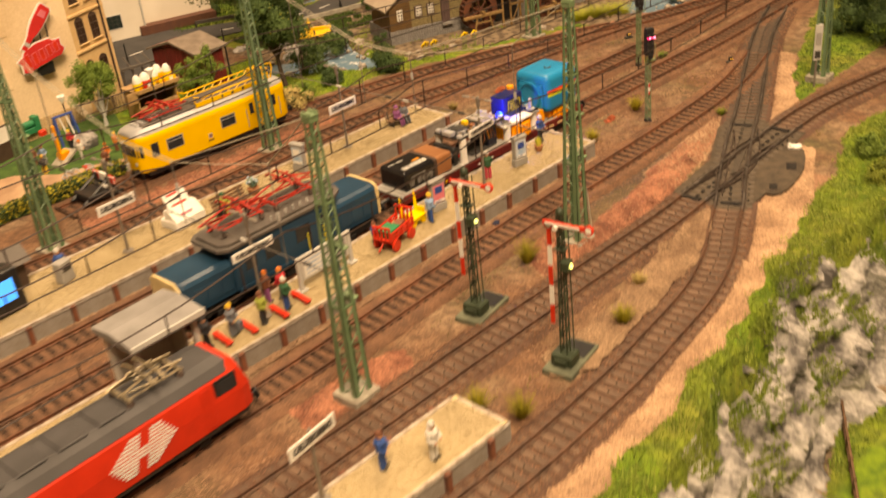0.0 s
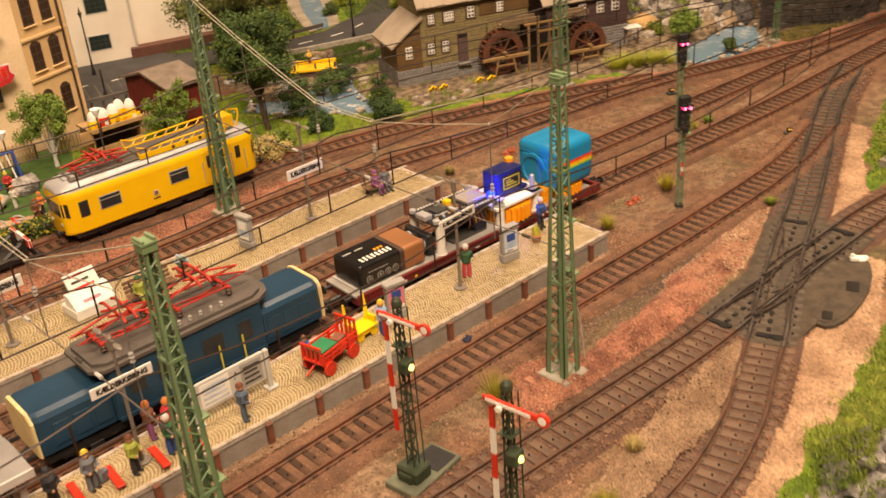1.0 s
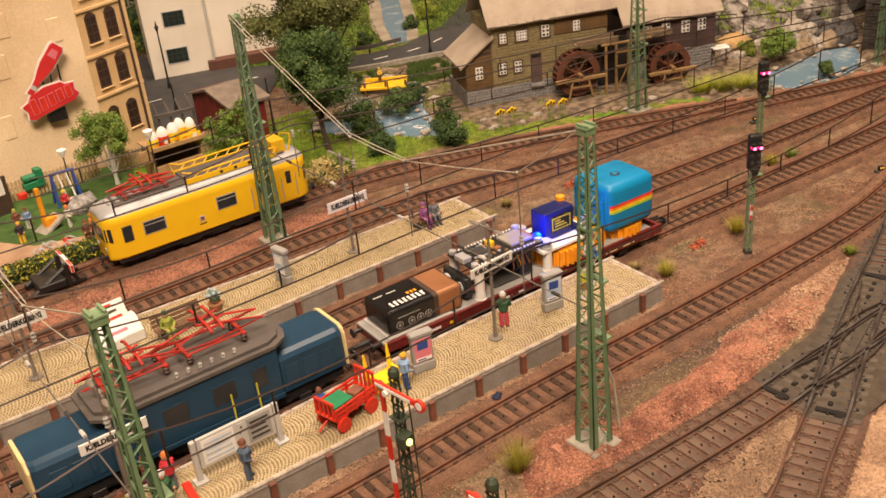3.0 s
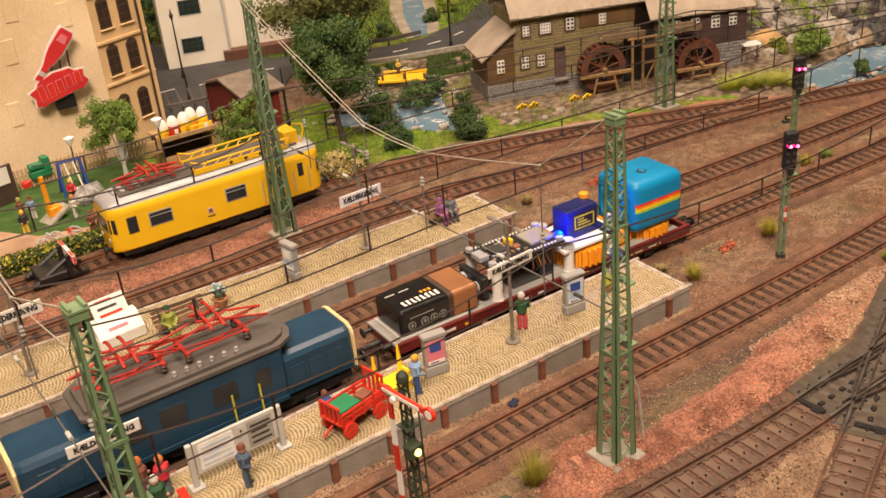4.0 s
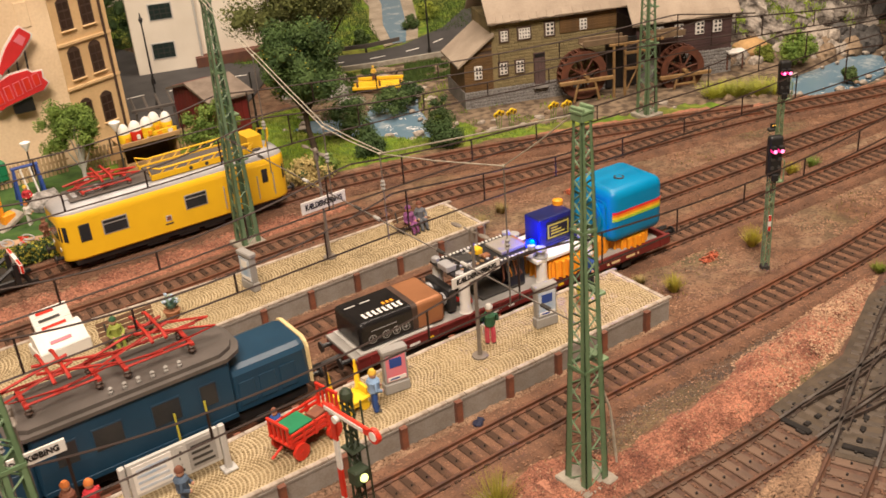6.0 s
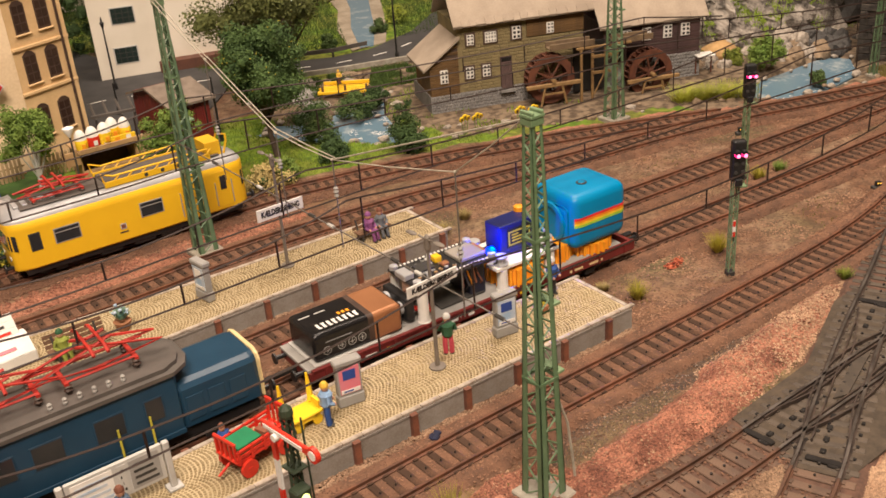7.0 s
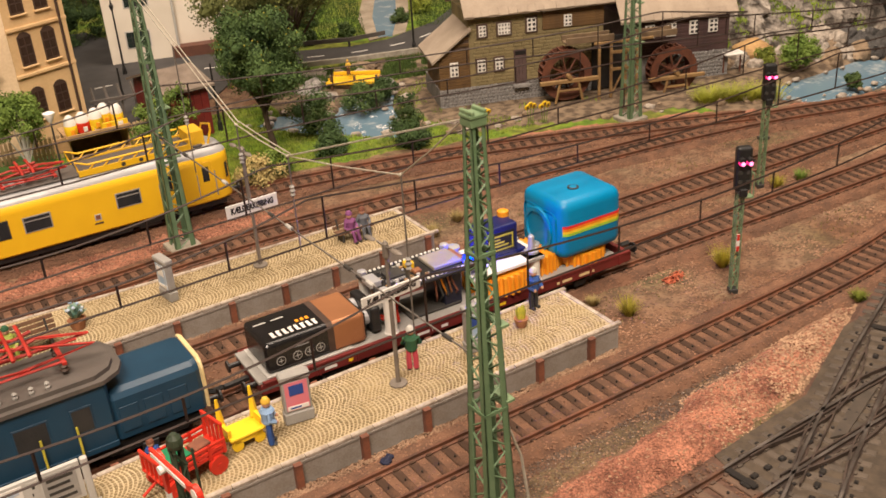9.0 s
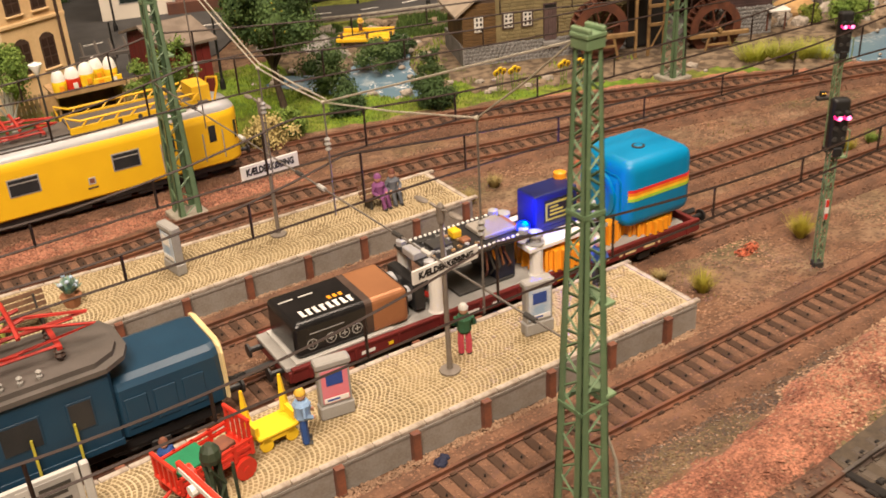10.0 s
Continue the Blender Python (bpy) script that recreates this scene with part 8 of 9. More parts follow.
crash = thing("crash_barrier", "dark steel crash barrier behind the road", "barrier", at(0, 0, 0))
for (x0, y0), (x1, y1) in (((15.0, 59.3), (18.7, 57.2)), ((18.7, 57.2), (23.2, 55.0)), ((23.2, 55.0), (26.6, 54.8))):
    part("beam", slab(B(), [(x0, y0), (x1, y1), (x1 + 0.05, y1 + 0.12), (x0 + 0.05, y0 + 0.12)], 0.3, 0.65), M["roof_grey"], crash)
    part("post", box(B(), x0, x0 + 0.15, y0, y0 + 0.15, -0.2, 0.5), M["dark"], crash)
solo("pond", slab(B(), [(x, y) for x, y in WATER_A], -0.75, -0.45), M["water"], at(0, 0, 0), "blue resin stream with white ripples", "water", kind="structure")
solo("river", slab(B(), [(x, y) for x, y in WATER_B], -0.75, -0.42), M["water"], at(0, 0, 0), "pale blue resin river beside the rocks", "water", kind="structure")
M["bank_sand"] = mat("grey_sand_bank", (0.36, 0.31, 0.24), (0.22, 0.18, 0.13), 0.5, 0.9, 0, 0.5, 5)
solo("brook_bank", slab(B(), [(25.3, 55.3), (29.0, 55.6), (32.2, 60.5), (36.4, 68), (42, 78), (36, 80), (32.6, 70.5), (28.2, 63)], -0.3, -0.04), M["bank_sand"], at(0, 0, 0), "pale sandy bank of the narrow brook", "bank", kind="structure")
solo("brook", slab(B(), [(26.3, 55.6), (27.6, 55.4), (31.0, 60.7), (35.1, 68.2), (40, 77), (38, 79), (33.8, 70), (29.5, 62.6)], -0.3, 0.0), M["water"], at(0, 0, 0), "narrow blue brook running down the lawn", "water", kind="structure")
jetty = thing("yellow_jetty", "yellow wooden jetty over the stream", "jetty", at(18.3, 44.6, -0.5, -36))
for k in range(6):
    part("plank", box(B(), -1.9 + 0.12 * (k % 3), 1.75 + 0.1 * (k % 2), -0.7 + 0.24 * k, -0.5 + 0.24 * k, 0.93, 1.0 + 0.03 * (k % 2), 0.02), M["yellow"], jetty)
part("side_beam", box(B(), -1.9, 1.9, -0.85, -0.72, 0.78, 1.0, 0.03), M["yellow"], jetty)
part("back_rail", box(B(), -1.6, 1.9, 0.78, 0.9, 1.02, 1.3, 0.03), M["yellow"], jetty)
for q in (-1.5, 0.2, 1.8):
    part("post", cyl(B(), (q, -0.7, -0.6), (q, -0.7, 1.4), 0.1, seg=6), M["wood"], jetty)
def foam_spots(r):
    x, y = r.uniform(9, 21), r.uniform(32.5, 45)
    return (x, y, -0.43) if inside(x, y, WATER_A) and noise.noise(Vector((x * 0.9, y * 0.9, 4))) > 0.22 else None
strewn("water_foam", 5000, foam_spots, (0.03, 0.1), M["foam"], "white water foam on the stream", "foam", 0.15, 8)
def foam_spots_b(r):
    x, y = r.uniform(37, 60), r.uniform(17, 28)
    return (x, y, -0.41) if inside(x, y, WATER_B) and near_poly(x, y, WATER_B) > -0.6 and y < 22.5 else None
strewn("water_foam", 1600, foam_spots_b, (0.03, 0.09), M["foam"], "white water foam along the river bank", "foam", 0.15, 9)
# ---- trees, shrubs, grass and rocks ----
def leaf_cloud(rng, lumps, count, size, spread=1.0):
    """Small crossed leaf clumps on and in a set of lumps (centre, radius)."""
    bm = B()
    weights = [r * r for _, r in lumps]
    for k in range(count):
        c, r = rng.choices(lumps, weights)[0]
        d = Vector((rng.gauss(0, 1), rng.gauss(0, 1), rng.gauss(0, 1))).normalized()
        p = Vector(c) + d * r * rng.uniform(0.4, 1.15) * spread
        s = size * rng.uniform(0.6, 1.4)
        u = Vector((rng.gauss(0, 1), rng.gauss(0, 1), rng.gauss(0, 1))).normalized()
        w = (u.cross(d) if abs(u.dot(d)) < 0.95 else u.orthogonal()).normalized()
        v = (d * 0.5 + u * 0.8).normalized()
        bm.faces.new([bm.verts.new(q) for q in (p - w * s * 0.55, p + v * s * 0.35 - w * 0.1 * s, p + w * s * 0.55, p - v * s * 0.6)])
    return bm


def tree(name, x, y, h, trunk_h, radius, leaves, count, size, label, seed, category="tree", trunk=None, squash=1.0, fruit=None, dx=0.0):
    rng = random.Random(seed)
    t = thing(name, label, category, at(x, y, -0.15), "trees" if category == "tree" else "shrubs")
    lumps = []
    big = category == "tree"
    if big:
        # small foam clumps held out at the ends of limbs, so the outline is uneven and has gaps
        mid_z, half_z = (trunk_h + h) / 2, (h - trunk_h) / 2
        loose = name == "birch_tree"
        for k in range(26 if loose else 58):
            d = Vector((rng.gauss(0, 1), rng.gauss(0, 1), rng.gauss(0, 0.9))).normalized()
            q = rng.uniform(0.45, 0.98) * (0.85 + (0.75 if loose else 0.35) * noise.noise(d * 1.9 + Vector((seed, 0, 0))))
            taper = 1.0 - 0.28 * max(0.0, d.z)
            lumps.append(((dx + d.x * radius * q * taper, d.y * radius * q * taper, mid_z + d.z * half_z * q), radius * rng.uniform(0.15, 0.30)))
    n = 0 if big else 11
    for k in range(n):
        a, q = 2.4 * k + rng.uniform(-0.5, 0.5), rng.uniform(0.2, 0.85)
        z = trunk_h + (h - trunk_h) * (k + 0.5) / n
        f = math.sin(math.pi * min(0.97, 0.18 + 0.76 * (k + 0.5) / n)) ** 0.7
        lumps.append(((dx + math.cos(a) * radius * q * f, math.sin(a) * radius * q * f, z), radius * 0.42 * (0.55 + 0.45 * f) * rng.uniform(0.7, 1.25)))
    if trunk_h > 0.3:
        bm = cyl(B(), (0, 0, 0), (dx * 0.5, 0.02, trunk_h * 0.6), 0.05 * radius + 0.06, 0.04 * radius + 0.04, 8)
        cyl(bm, (dx * 0.5, 0.02, trunk_h * 0.58), (dx, 0, h * 0.75), 0.04 * radius + 0.04, 0.03, 8)
        for c, r in lumps[::3]:
            cyl(bm, (dx * 0.8, 0, min(c[2], trunk_h * rng.uniform(0.8, 1.1))), c, 0.02 * radius + 0.02, 0.015, 5)
        part("trunk", bm, trunk or M["bark"], t)
    crown = part("crown", leaf_cloud(rng, lumps, count, size), leaves, t, kind="stuff")
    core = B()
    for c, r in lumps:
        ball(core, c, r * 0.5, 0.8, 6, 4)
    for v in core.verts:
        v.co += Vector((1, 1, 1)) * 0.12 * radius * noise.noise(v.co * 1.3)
    # bush cores get the dark tone: shade among the leaves, put into colour
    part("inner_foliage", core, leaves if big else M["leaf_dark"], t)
    if fruit:
        bm = B()
        for k in range(150):
            c, r = rng.choice(lumps)
            d = Vector((rng.gauss(0, 1), rng.gauss(-0.5, 1), rng.gauss(0, 1))).normalized()
            bmesh.ops.create_icosphere(bm, subdivisions=1, radius=0.05, matrix=Matrix.Translation(Vector(c) + d * r * 1.03))
        part("fruit", bm, fruit, t, "small yellow fruit", kind="stuff")
    return t


tree("fruit_tree", 8.55, 36.5, 9.5, 2.5, 3.6, M["leaf_deep"], 34000, 0.125, "broad dark green tree with small yellow fruit", 11, fruit=M["leaf_yellow"], dx=-0.5)
tree("poplar_tree", 14.6, 47.8, 15.0, 2.6, 5.5, M["leaf_olive"], 36000, 0.18, "tall olive-brown tree with white blossom", 12, fruit=M["white"], dx=0.3)
tree("birch_tree", -5.0, 42.2, 6.3, 0.9, 2.6, M["leaf"], 9500, 0.12, "young green tree with a pale trunk", 13, trunk=M["pale_grey"])
tree("birch_tree", 3.2, 40.6, 4.2, 0.4, 2.3, M["leaf"], 5200, 0.12, "small bright green tree behind the food stall", 14)
tree("spruce_tree", 43.4, 25.6, 2.9, 0.3, 1.6, M["leaf"], 5000, 0.12, "green bushy tree among the rocks", 15)
for gx, gy, gh, gr, gs in ((4.0, 84.0, 12, 4.5, 16), (-3.0, 80.0, 12, 4.5, 17), (10.0, 90.0, 13, 5, 18), (17.0, 72.0, 8, 3.6, 19), (21.0, 80.0, 9, 4, 20), (46.0, 70.0, 8, 4, 9)):
    tree("woodland_tree", gx, gy, gh, 1.5, gr, M["leaf_dark2"], 7000, 0.34, "dense dark green tree behind the houses", gs)
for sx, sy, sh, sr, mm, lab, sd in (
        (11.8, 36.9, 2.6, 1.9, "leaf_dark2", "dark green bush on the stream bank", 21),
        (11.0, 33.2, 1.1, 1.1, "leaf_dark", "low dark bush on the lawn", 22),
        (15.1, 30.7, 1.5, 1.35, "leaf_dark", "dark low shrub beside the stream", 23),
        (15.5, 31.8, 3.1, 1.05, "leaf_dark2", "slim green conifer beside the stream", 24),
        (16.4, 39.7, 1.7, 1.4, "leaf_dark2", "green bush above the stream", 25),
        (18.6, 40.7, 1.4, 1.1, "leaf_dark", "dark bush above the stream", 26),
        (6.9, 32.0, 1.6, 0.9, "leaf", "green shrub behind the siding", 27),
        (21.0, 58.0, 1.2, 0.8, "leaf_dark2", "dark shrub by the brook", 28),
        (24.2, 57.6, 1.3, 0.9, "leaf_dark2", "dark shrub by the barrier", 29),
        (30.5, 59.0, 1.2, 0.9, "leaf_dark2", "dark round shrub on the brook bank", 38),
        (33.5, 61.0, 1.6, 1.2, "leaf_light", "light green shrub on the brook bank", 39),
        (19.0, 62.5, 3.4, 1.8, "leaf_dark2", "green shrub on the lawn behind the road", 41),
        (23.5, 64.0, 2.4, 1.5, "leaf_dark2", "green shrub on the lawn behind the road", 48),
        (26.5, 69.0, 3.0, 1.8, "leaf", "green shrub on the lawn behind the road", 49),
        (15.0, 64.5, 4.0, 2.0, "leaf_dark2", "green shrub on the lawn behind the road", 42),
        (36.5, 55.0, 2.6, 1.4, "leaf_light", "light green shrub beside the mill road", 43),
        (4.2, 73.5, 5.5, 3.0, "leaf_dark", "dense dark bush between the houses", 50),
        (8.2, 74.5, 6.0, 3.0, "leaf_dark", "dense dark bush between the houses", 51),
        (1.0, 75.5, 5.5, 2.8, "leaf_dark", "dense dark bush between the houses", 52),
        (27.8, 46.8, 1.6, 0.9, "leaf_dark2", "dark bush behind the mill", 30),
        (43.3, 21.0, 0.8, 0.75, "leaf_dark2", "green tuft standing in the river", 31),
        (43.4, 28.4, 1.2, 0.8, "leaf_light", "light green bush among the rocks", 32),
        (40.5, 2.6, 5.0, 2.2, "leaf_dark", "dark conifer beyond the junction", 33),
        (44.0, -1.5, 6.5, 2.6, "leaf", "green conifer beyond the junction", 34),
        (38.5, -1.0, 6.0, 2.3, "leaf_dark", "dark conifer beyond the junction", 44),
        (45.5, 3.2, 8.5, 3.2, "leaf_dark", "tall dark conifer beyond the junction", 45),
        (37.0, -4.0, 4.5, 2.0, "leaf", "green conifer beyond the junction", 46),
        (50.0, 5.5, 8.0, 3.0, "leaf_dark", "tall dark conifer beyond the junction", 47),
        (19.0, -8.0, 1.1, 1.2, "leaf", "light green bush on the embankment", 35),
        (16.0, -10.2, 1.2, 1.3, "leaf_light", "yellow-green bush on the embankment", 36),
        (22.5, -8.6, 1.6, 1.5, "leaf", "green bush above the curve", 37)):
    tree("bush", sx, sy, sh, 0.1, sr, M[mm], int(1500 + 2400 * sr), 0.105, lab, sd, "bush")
tree("straw_bush", 5.5, 31.5, 1.4, 0.1, 1.5, M["straw"], 4200, 0.12, "dry straw-coloured bush beside the siding", 40, "bush")



def hedge(x0, x1, y0, y1, h):
    rng = random.Random(61)
    he = thing("hedge", "clipped dark hedge with yellow leaves behind the siding", "hedge", at(0, 0, -0.1))
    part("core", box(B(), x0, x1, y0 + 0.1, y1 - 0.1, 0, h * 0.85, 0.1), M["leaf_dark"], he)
    bm = B()
    for k in range(9000):
        p = Vector((rng.uniform(x0, x1), rng.choice((y0, y1, rng.uniform(y0, y1))), rng.uniform(0.1, h)))
        if y0 + 0.2 < p.y < y1 - 0.2:
            p.z = h + rng.uniform(-0.1, 0.08)
        s = rng.uniform(0.05, 0.12)
        a, b = Vector((rng.gauss(0, 1), rng.gauss(0, 1), rng.gauss(0, 1))).normalized(), Vector((rng.gauss(0, 1), rng.gauss(0, 1), rng.gauss(0, 1))).normalized()
        bm.faces.new([bm.verts.new(q) for q in (p - a * s, p - b * s, p + a * s, p + b * s)]).material_index = 0 if rng.random() < 0.55 else 1
    part("leaves", bm, [M["leaf_dark"], M["leaf_yellow"]], he, kind="stuff")


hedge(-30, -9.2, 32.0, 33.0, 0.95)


def tuft(x, y, h, r, material, label, seed, n=60, z=-0.1):
    rng = random.Random(seed)
    bm = B()
    for k in range(n):
        a, e = rng.uniform(0, 6.28), rng.uniform(0.0, 0.85)
        d = Vector((math.cos(a) * e, math.sin(a) * e, 1)).normalized()
        base = Vector((math.cos(a), math.sin(a), 0)) * r * rng.uniform(0, 0.5)
        w = Vector((-math.sin(a), math.cos(a), 0)) * 0.016
        tip = base + d * h * rng.uniform(0.6, 1.1) + Vector((math.cos(a), math.sin(a), 0)) * r * 0.35
        bm.faces.new([bm.verts.new(q) for q in (base - w, base + w, tip)])
    return solo("grass_tuft", bm, material, at(x, y, z), label, "grass tuft", "grass tufts")


for k, (x, y, h, mm) in enumerate(((-3.15, 0.9, 1.5, "leaf_yellow"), (18.1, 8.3, 1.1, "leaf_yellow"), (-5.1, -6.6, 1.1, "leaf_yellow"), (12.0, 7.6, 0.9, "leaf_yellow"), (11.4, 9.2, 0.4, "straw"), (-14.2, -5.4, 1.2, "leaf_yellow"), (-13.4, -7.2, 1.2, "leaf_yellow"), (26.6, 12.7, 0.8, "leaf_yellow"), (28.3, 12.6, 0.7, "leaf"), (9.6, 19.2, 0.7, "straw"), (11.5, 20.0, 0.6, "straw"), (-1.7, -5.2, 0.7, "straw"), (20.1, 2.7, 0.55, "leaf_light"))):
    tuft(x, y, h, 0.32, M[mm], "tuft of dry yellow-green grass beside the track", 70 + k, 320)
for k in range(7):
    tuft(34.0 + 0.6 * k, 25.2 - 0.4 * k + 0.35 * (k % 2), 1.15, 1.3, M["flock"], "wiry yellow-green shrub on the mill bank", 150 + k, 260)
M["rock_brown"] = mat("brown_cast_rock", (0.30, 0.22, 0.14), (0.12, 0.085, 0.055), 0.7, 0.85, 0, 0.9, 5)
M["stone_foot"] = mat("pale_brown_gravel", (0.31, 0.205, 0.13), (0.18, 0.11, 0.07), 0.6, 0.85, 0, 0.3, jitter=0.6)
M["poppy"] = mat("orange_red_flower_foam", (0.50, 0.13, 0.06), (0.38, 0.10, 0.05), 2, 0.8)
for k, (x, y) in enumerate(((15.6, 8.7), (16.3, 19.5))):
    rng = random.Random(90 + k)
    solo("flower_patch", leaf_cloud(rng, [((0, 0, 0.02), 0.3), ((0.4, 0.1, 0.0), 0.25), ((-0.4, 0, 0.0), 0.25)], 420, 0.1), M["poppy"], at(x, y, -0.1), "patch of orange-red flowers on gravel", "flowers", "flower patches")
for k, (x, y) in enumerate(((19.4, 30.6), (20.2, 30.3), (23.0, 29.3), (23.8, 28.9))):
    sf = thing("sunflower", "yellow sunflower on the mill bank", "sunflower", at(x, y, -0.1), "sunflowers")
    for j in range(3):
        ox = -0.25 + 0.25 * j
        part("stem", cyl(B(), (ox * 0.5, 0, 0), (ox, 0, 1.05 + 0.12 * (j % 2)), 0.03, seg=4), M["leaf"], sf)
        bm = cyl(B(), (ox, -0.06, 1.15 + 0.12 * (j % 2)), (ox, 0.02, 1.18 + 0.12 * (j % 2)), 0.2, 0.2, 10)
        cyl(bm, (ox, -0.085, 1.15 + 0.12 * (j % 2)), (ox, -0.06, 1.15 + 0.12 * (j % 2)), 0.09, 0.09, 8, 1)
        part("flower_head", bm, [M["yellow_plastic"], M["wood"]], sf)


# -- rocks
def block(p, s):
    """A broken surface of tilted facets, about -1 to 1."""
    c = noise.voronoi(p * s)[1][0]
    q = noise.noise_vector(c * 7.3)
    return q.x + 1.3 * (p * s - c).dot(noise.noise_vector(c * 3.1 + Vector((5, 1, 2))))


def crag(x, y, z, r, seed, sx=1.0, sy=1.0, sz=1.0, label="grey cast rock crag", material=None, group="rocks", detail=3):
    bm = B()
    bmesh.ops.create_icosphere(bm, subdivisions=detail, radius=1)
    off = Vector((seed * 3.1, seed * 1.7, seed * 0.9))
    for v in bm.verts:
        d = v.co.normalized()
        q = d * 1.6 + off
        k = 0.9 + 0.3 * block(q, 0.8) + 0.16 * block(q, 1.9) + 0.08 * noise.noise(q * 6)
        v.co = Vector((d.x * r * sx * k, d.y * r * sy * k, d.z * r * sz * k))
    return solo("rock", bm, material or M["rock"], at(x, y, z), label, "rock", group)


rng = random.Random(33)
# the cliff beside the curve
def rock_face(name, label, material, x0, x1, deep, place, moss_if):
    """A broken rock wall; place(x, d, o) gives y and z at the depth d below the rim, pushed out by o."""
    xs, zs = np.arange(x0, x1, 0.22), np.arange(0, deep, 0.22)
    verts, faces = [], []
    n = len(zs)
    for x in xs:
        for d in zs:
            x, d = float(x), float(d)
            p = Vector((x, 0.0, d * 0.6))
            o = 0.95 * block(p, 0.42) + 0.42 * block(p + Vector((3, 7, 1)), 1.1) + 0.16 * block(p, 2.8)
            # deep, nearly upright clefts
            o -= 1.5 * max(0.0, 1 - 6 * abs(noise.noise(Vector((x * 0.5 + 0.12 * d, d * 0.13, 2.0)))))
            y, z = place(x, d, o)
            verts.append((x * K, y * K, z * K))
    for i in range(len(xs) - 1):
        for j in range(n - 1):
            a = i * n + j
            faces.append((a, a + 1, a + n + 1, a + n))
    me = bpy.data.meshes.new(name)
    me.from_pydata(verts, [], faces)
    me.materials.append(material)
    me.update()
    tagged(new(name, me), label, name, kind="structure")
    spots = []
    for f in me.polygons:
        c = f.center / K
        drift = noise.noise(Vector((c.x * 0.4, c.z * 0.5, 9.0)))
        if moss_if(c) and (abs(f.normal.z) > 0.55 and drift > -0.02 or name == "cliff" and c.z > -0.75 - 1.1 * drift):
            spots.append(c.copy())
    return spots


def stair(x, d, levels):
    """Steep steps and ledges between the rim (0) and the foot (1)."""
    u = d / CLIFF_H * levels + 0.45 * noise.noise(Vector((x * 0.45, 1.0, 4.0)))
    k = math.floor(u)
    return (k + steps(0.62, 1.0, u - k)) / levels


def station_cliff(x, d, o):
    o *= min(1, 0.2 + d / 1.2)
    y = cliff_edge(x) + 0.3 * (1 - min(1, d)) - 0.25 - 3.6 * max(0, stair(x, d, 3)) - max(-0.25, 0.35 + o) * min(1, 0.2 + d)
    return y, -0.02 - d * 0.98 + 0.35 * noise.noise(Vector((x * 0.6, 3.0, d * 0.5))) * min(1, d)


def far_bank(x, d, o):
    return interp(x, [(38, 33.5), (44, 30.8), (52, 29.5), (66, 27)]) + 0.62 * (8 - d) - 0.9 * o, 7.7 - d + 0.3 * noise.noise(Vector((x * 0.6, 8.0, d * 0.5)))


bank_moss = rock_face("rock_bank", "steep streaked rock bank with mossy ledges", M["cliff_bank"], 38, 68, 8.4, far_bank, lambda c: True)
moss_spots = rock_face("cliff", "grey fissured cast rock cliff with mossy ledges", M["cliff"], -34, 40, CLIFF_H + 0.9, station_cliff, lambda c: -14 < c.x < 22 and c.z > -6.5)



def bank_spot(r):
    c = r.choice(bank_moss)
    return (c.x + r.uniform(-0.3, 0.3), c.y - r.uniform(0.0, 0.3), c.z + r.uniform(-0.1, 0.1))


def moss_spot(r):
    c = r.choice(moss_spots)
    return (c.x + r.uniform(-0.3, 0.3), c.y - r.uniform(0.0, 0.3), c.z - 0.05 + r.uniform(-0.1, 0.1))


# rocky bank behind the far track
for j in range(44):
    x = rng.uniform(41, 60)
    crag(x, interp(x, [(38, 33.5), (44, 30.8), (52, 29.5), (66, 27)]) - rng.uniform(0.2, 3.2), -0.2, rng.uniform(0.25, 0.8), 100 + j, 1.1, 0.9, 1.0, "rugged rock at the foot of the bank", M[("cliff_bank", "rock_pale", "rock_brown")[j % 3]], "bank rocks")
# dark rocks beside the tunnel; those overhead are unseen and block lamp light
for j in range(46):
    x, y = rng.uniform(57, 74), rng.uniform(-6, 34)
    low = 1.0 if y > 19.5 or y < 8 else 7.2
    crag(x, y, rng.uniform(low, low + 3.5), rng.uniform(1.8, 3.4), 500 + j, 1, 0.9, 1.25, "dark rock above the tunnel", M["rock_dark"], "tunnel rocks")
# three broad unseen rocks, added overhead to keep lamp light off the ground below
for j, (x, y, sx, sy) in enumerate(((65.5, 13.5, 1.85, 1.5), (68, 1, 1.8, 1.6), (66, 26, 1.9, 1.5))):
    crag(x, y, 9.2, 6.5, 590 + j, sx, sy, 0.55, "unseen dark rock roof added to shade the tunnel mouth", M["rock_dark"], "tunnel rocks", 4)
for j in range(14):
    x = rng.uniform(44, 60)
    crag(x, 18.2 + rng.uniform(-0.3, 1.5) + 0.05 * (x - 50), -0.1, rng.uniform(0.1, 0.28), 560 + j, 1.3, 1, 0.7, "brown mossy stone beside the far track", M["cliff_bank" if j % 2 else "rock_brown"], "trackside stones", 2)
for j in range(34):
    x, y = rng.uniform(12.5, 22), rng.uniform(39.5, 49.5)
    if inside(x, y, WATER_A) or math.hypot(x - 17.9, y - 44.2) < 2.2:
        continue
    crag(x, y, -0.3, rng.uniform(0.35, 1.0), 400 + j, 1.2, 1, 0.8, "rugged pale rock below the road", M[("rock_pale", "cliff", "rock_brown")[j % 3]], "roadside rocks")
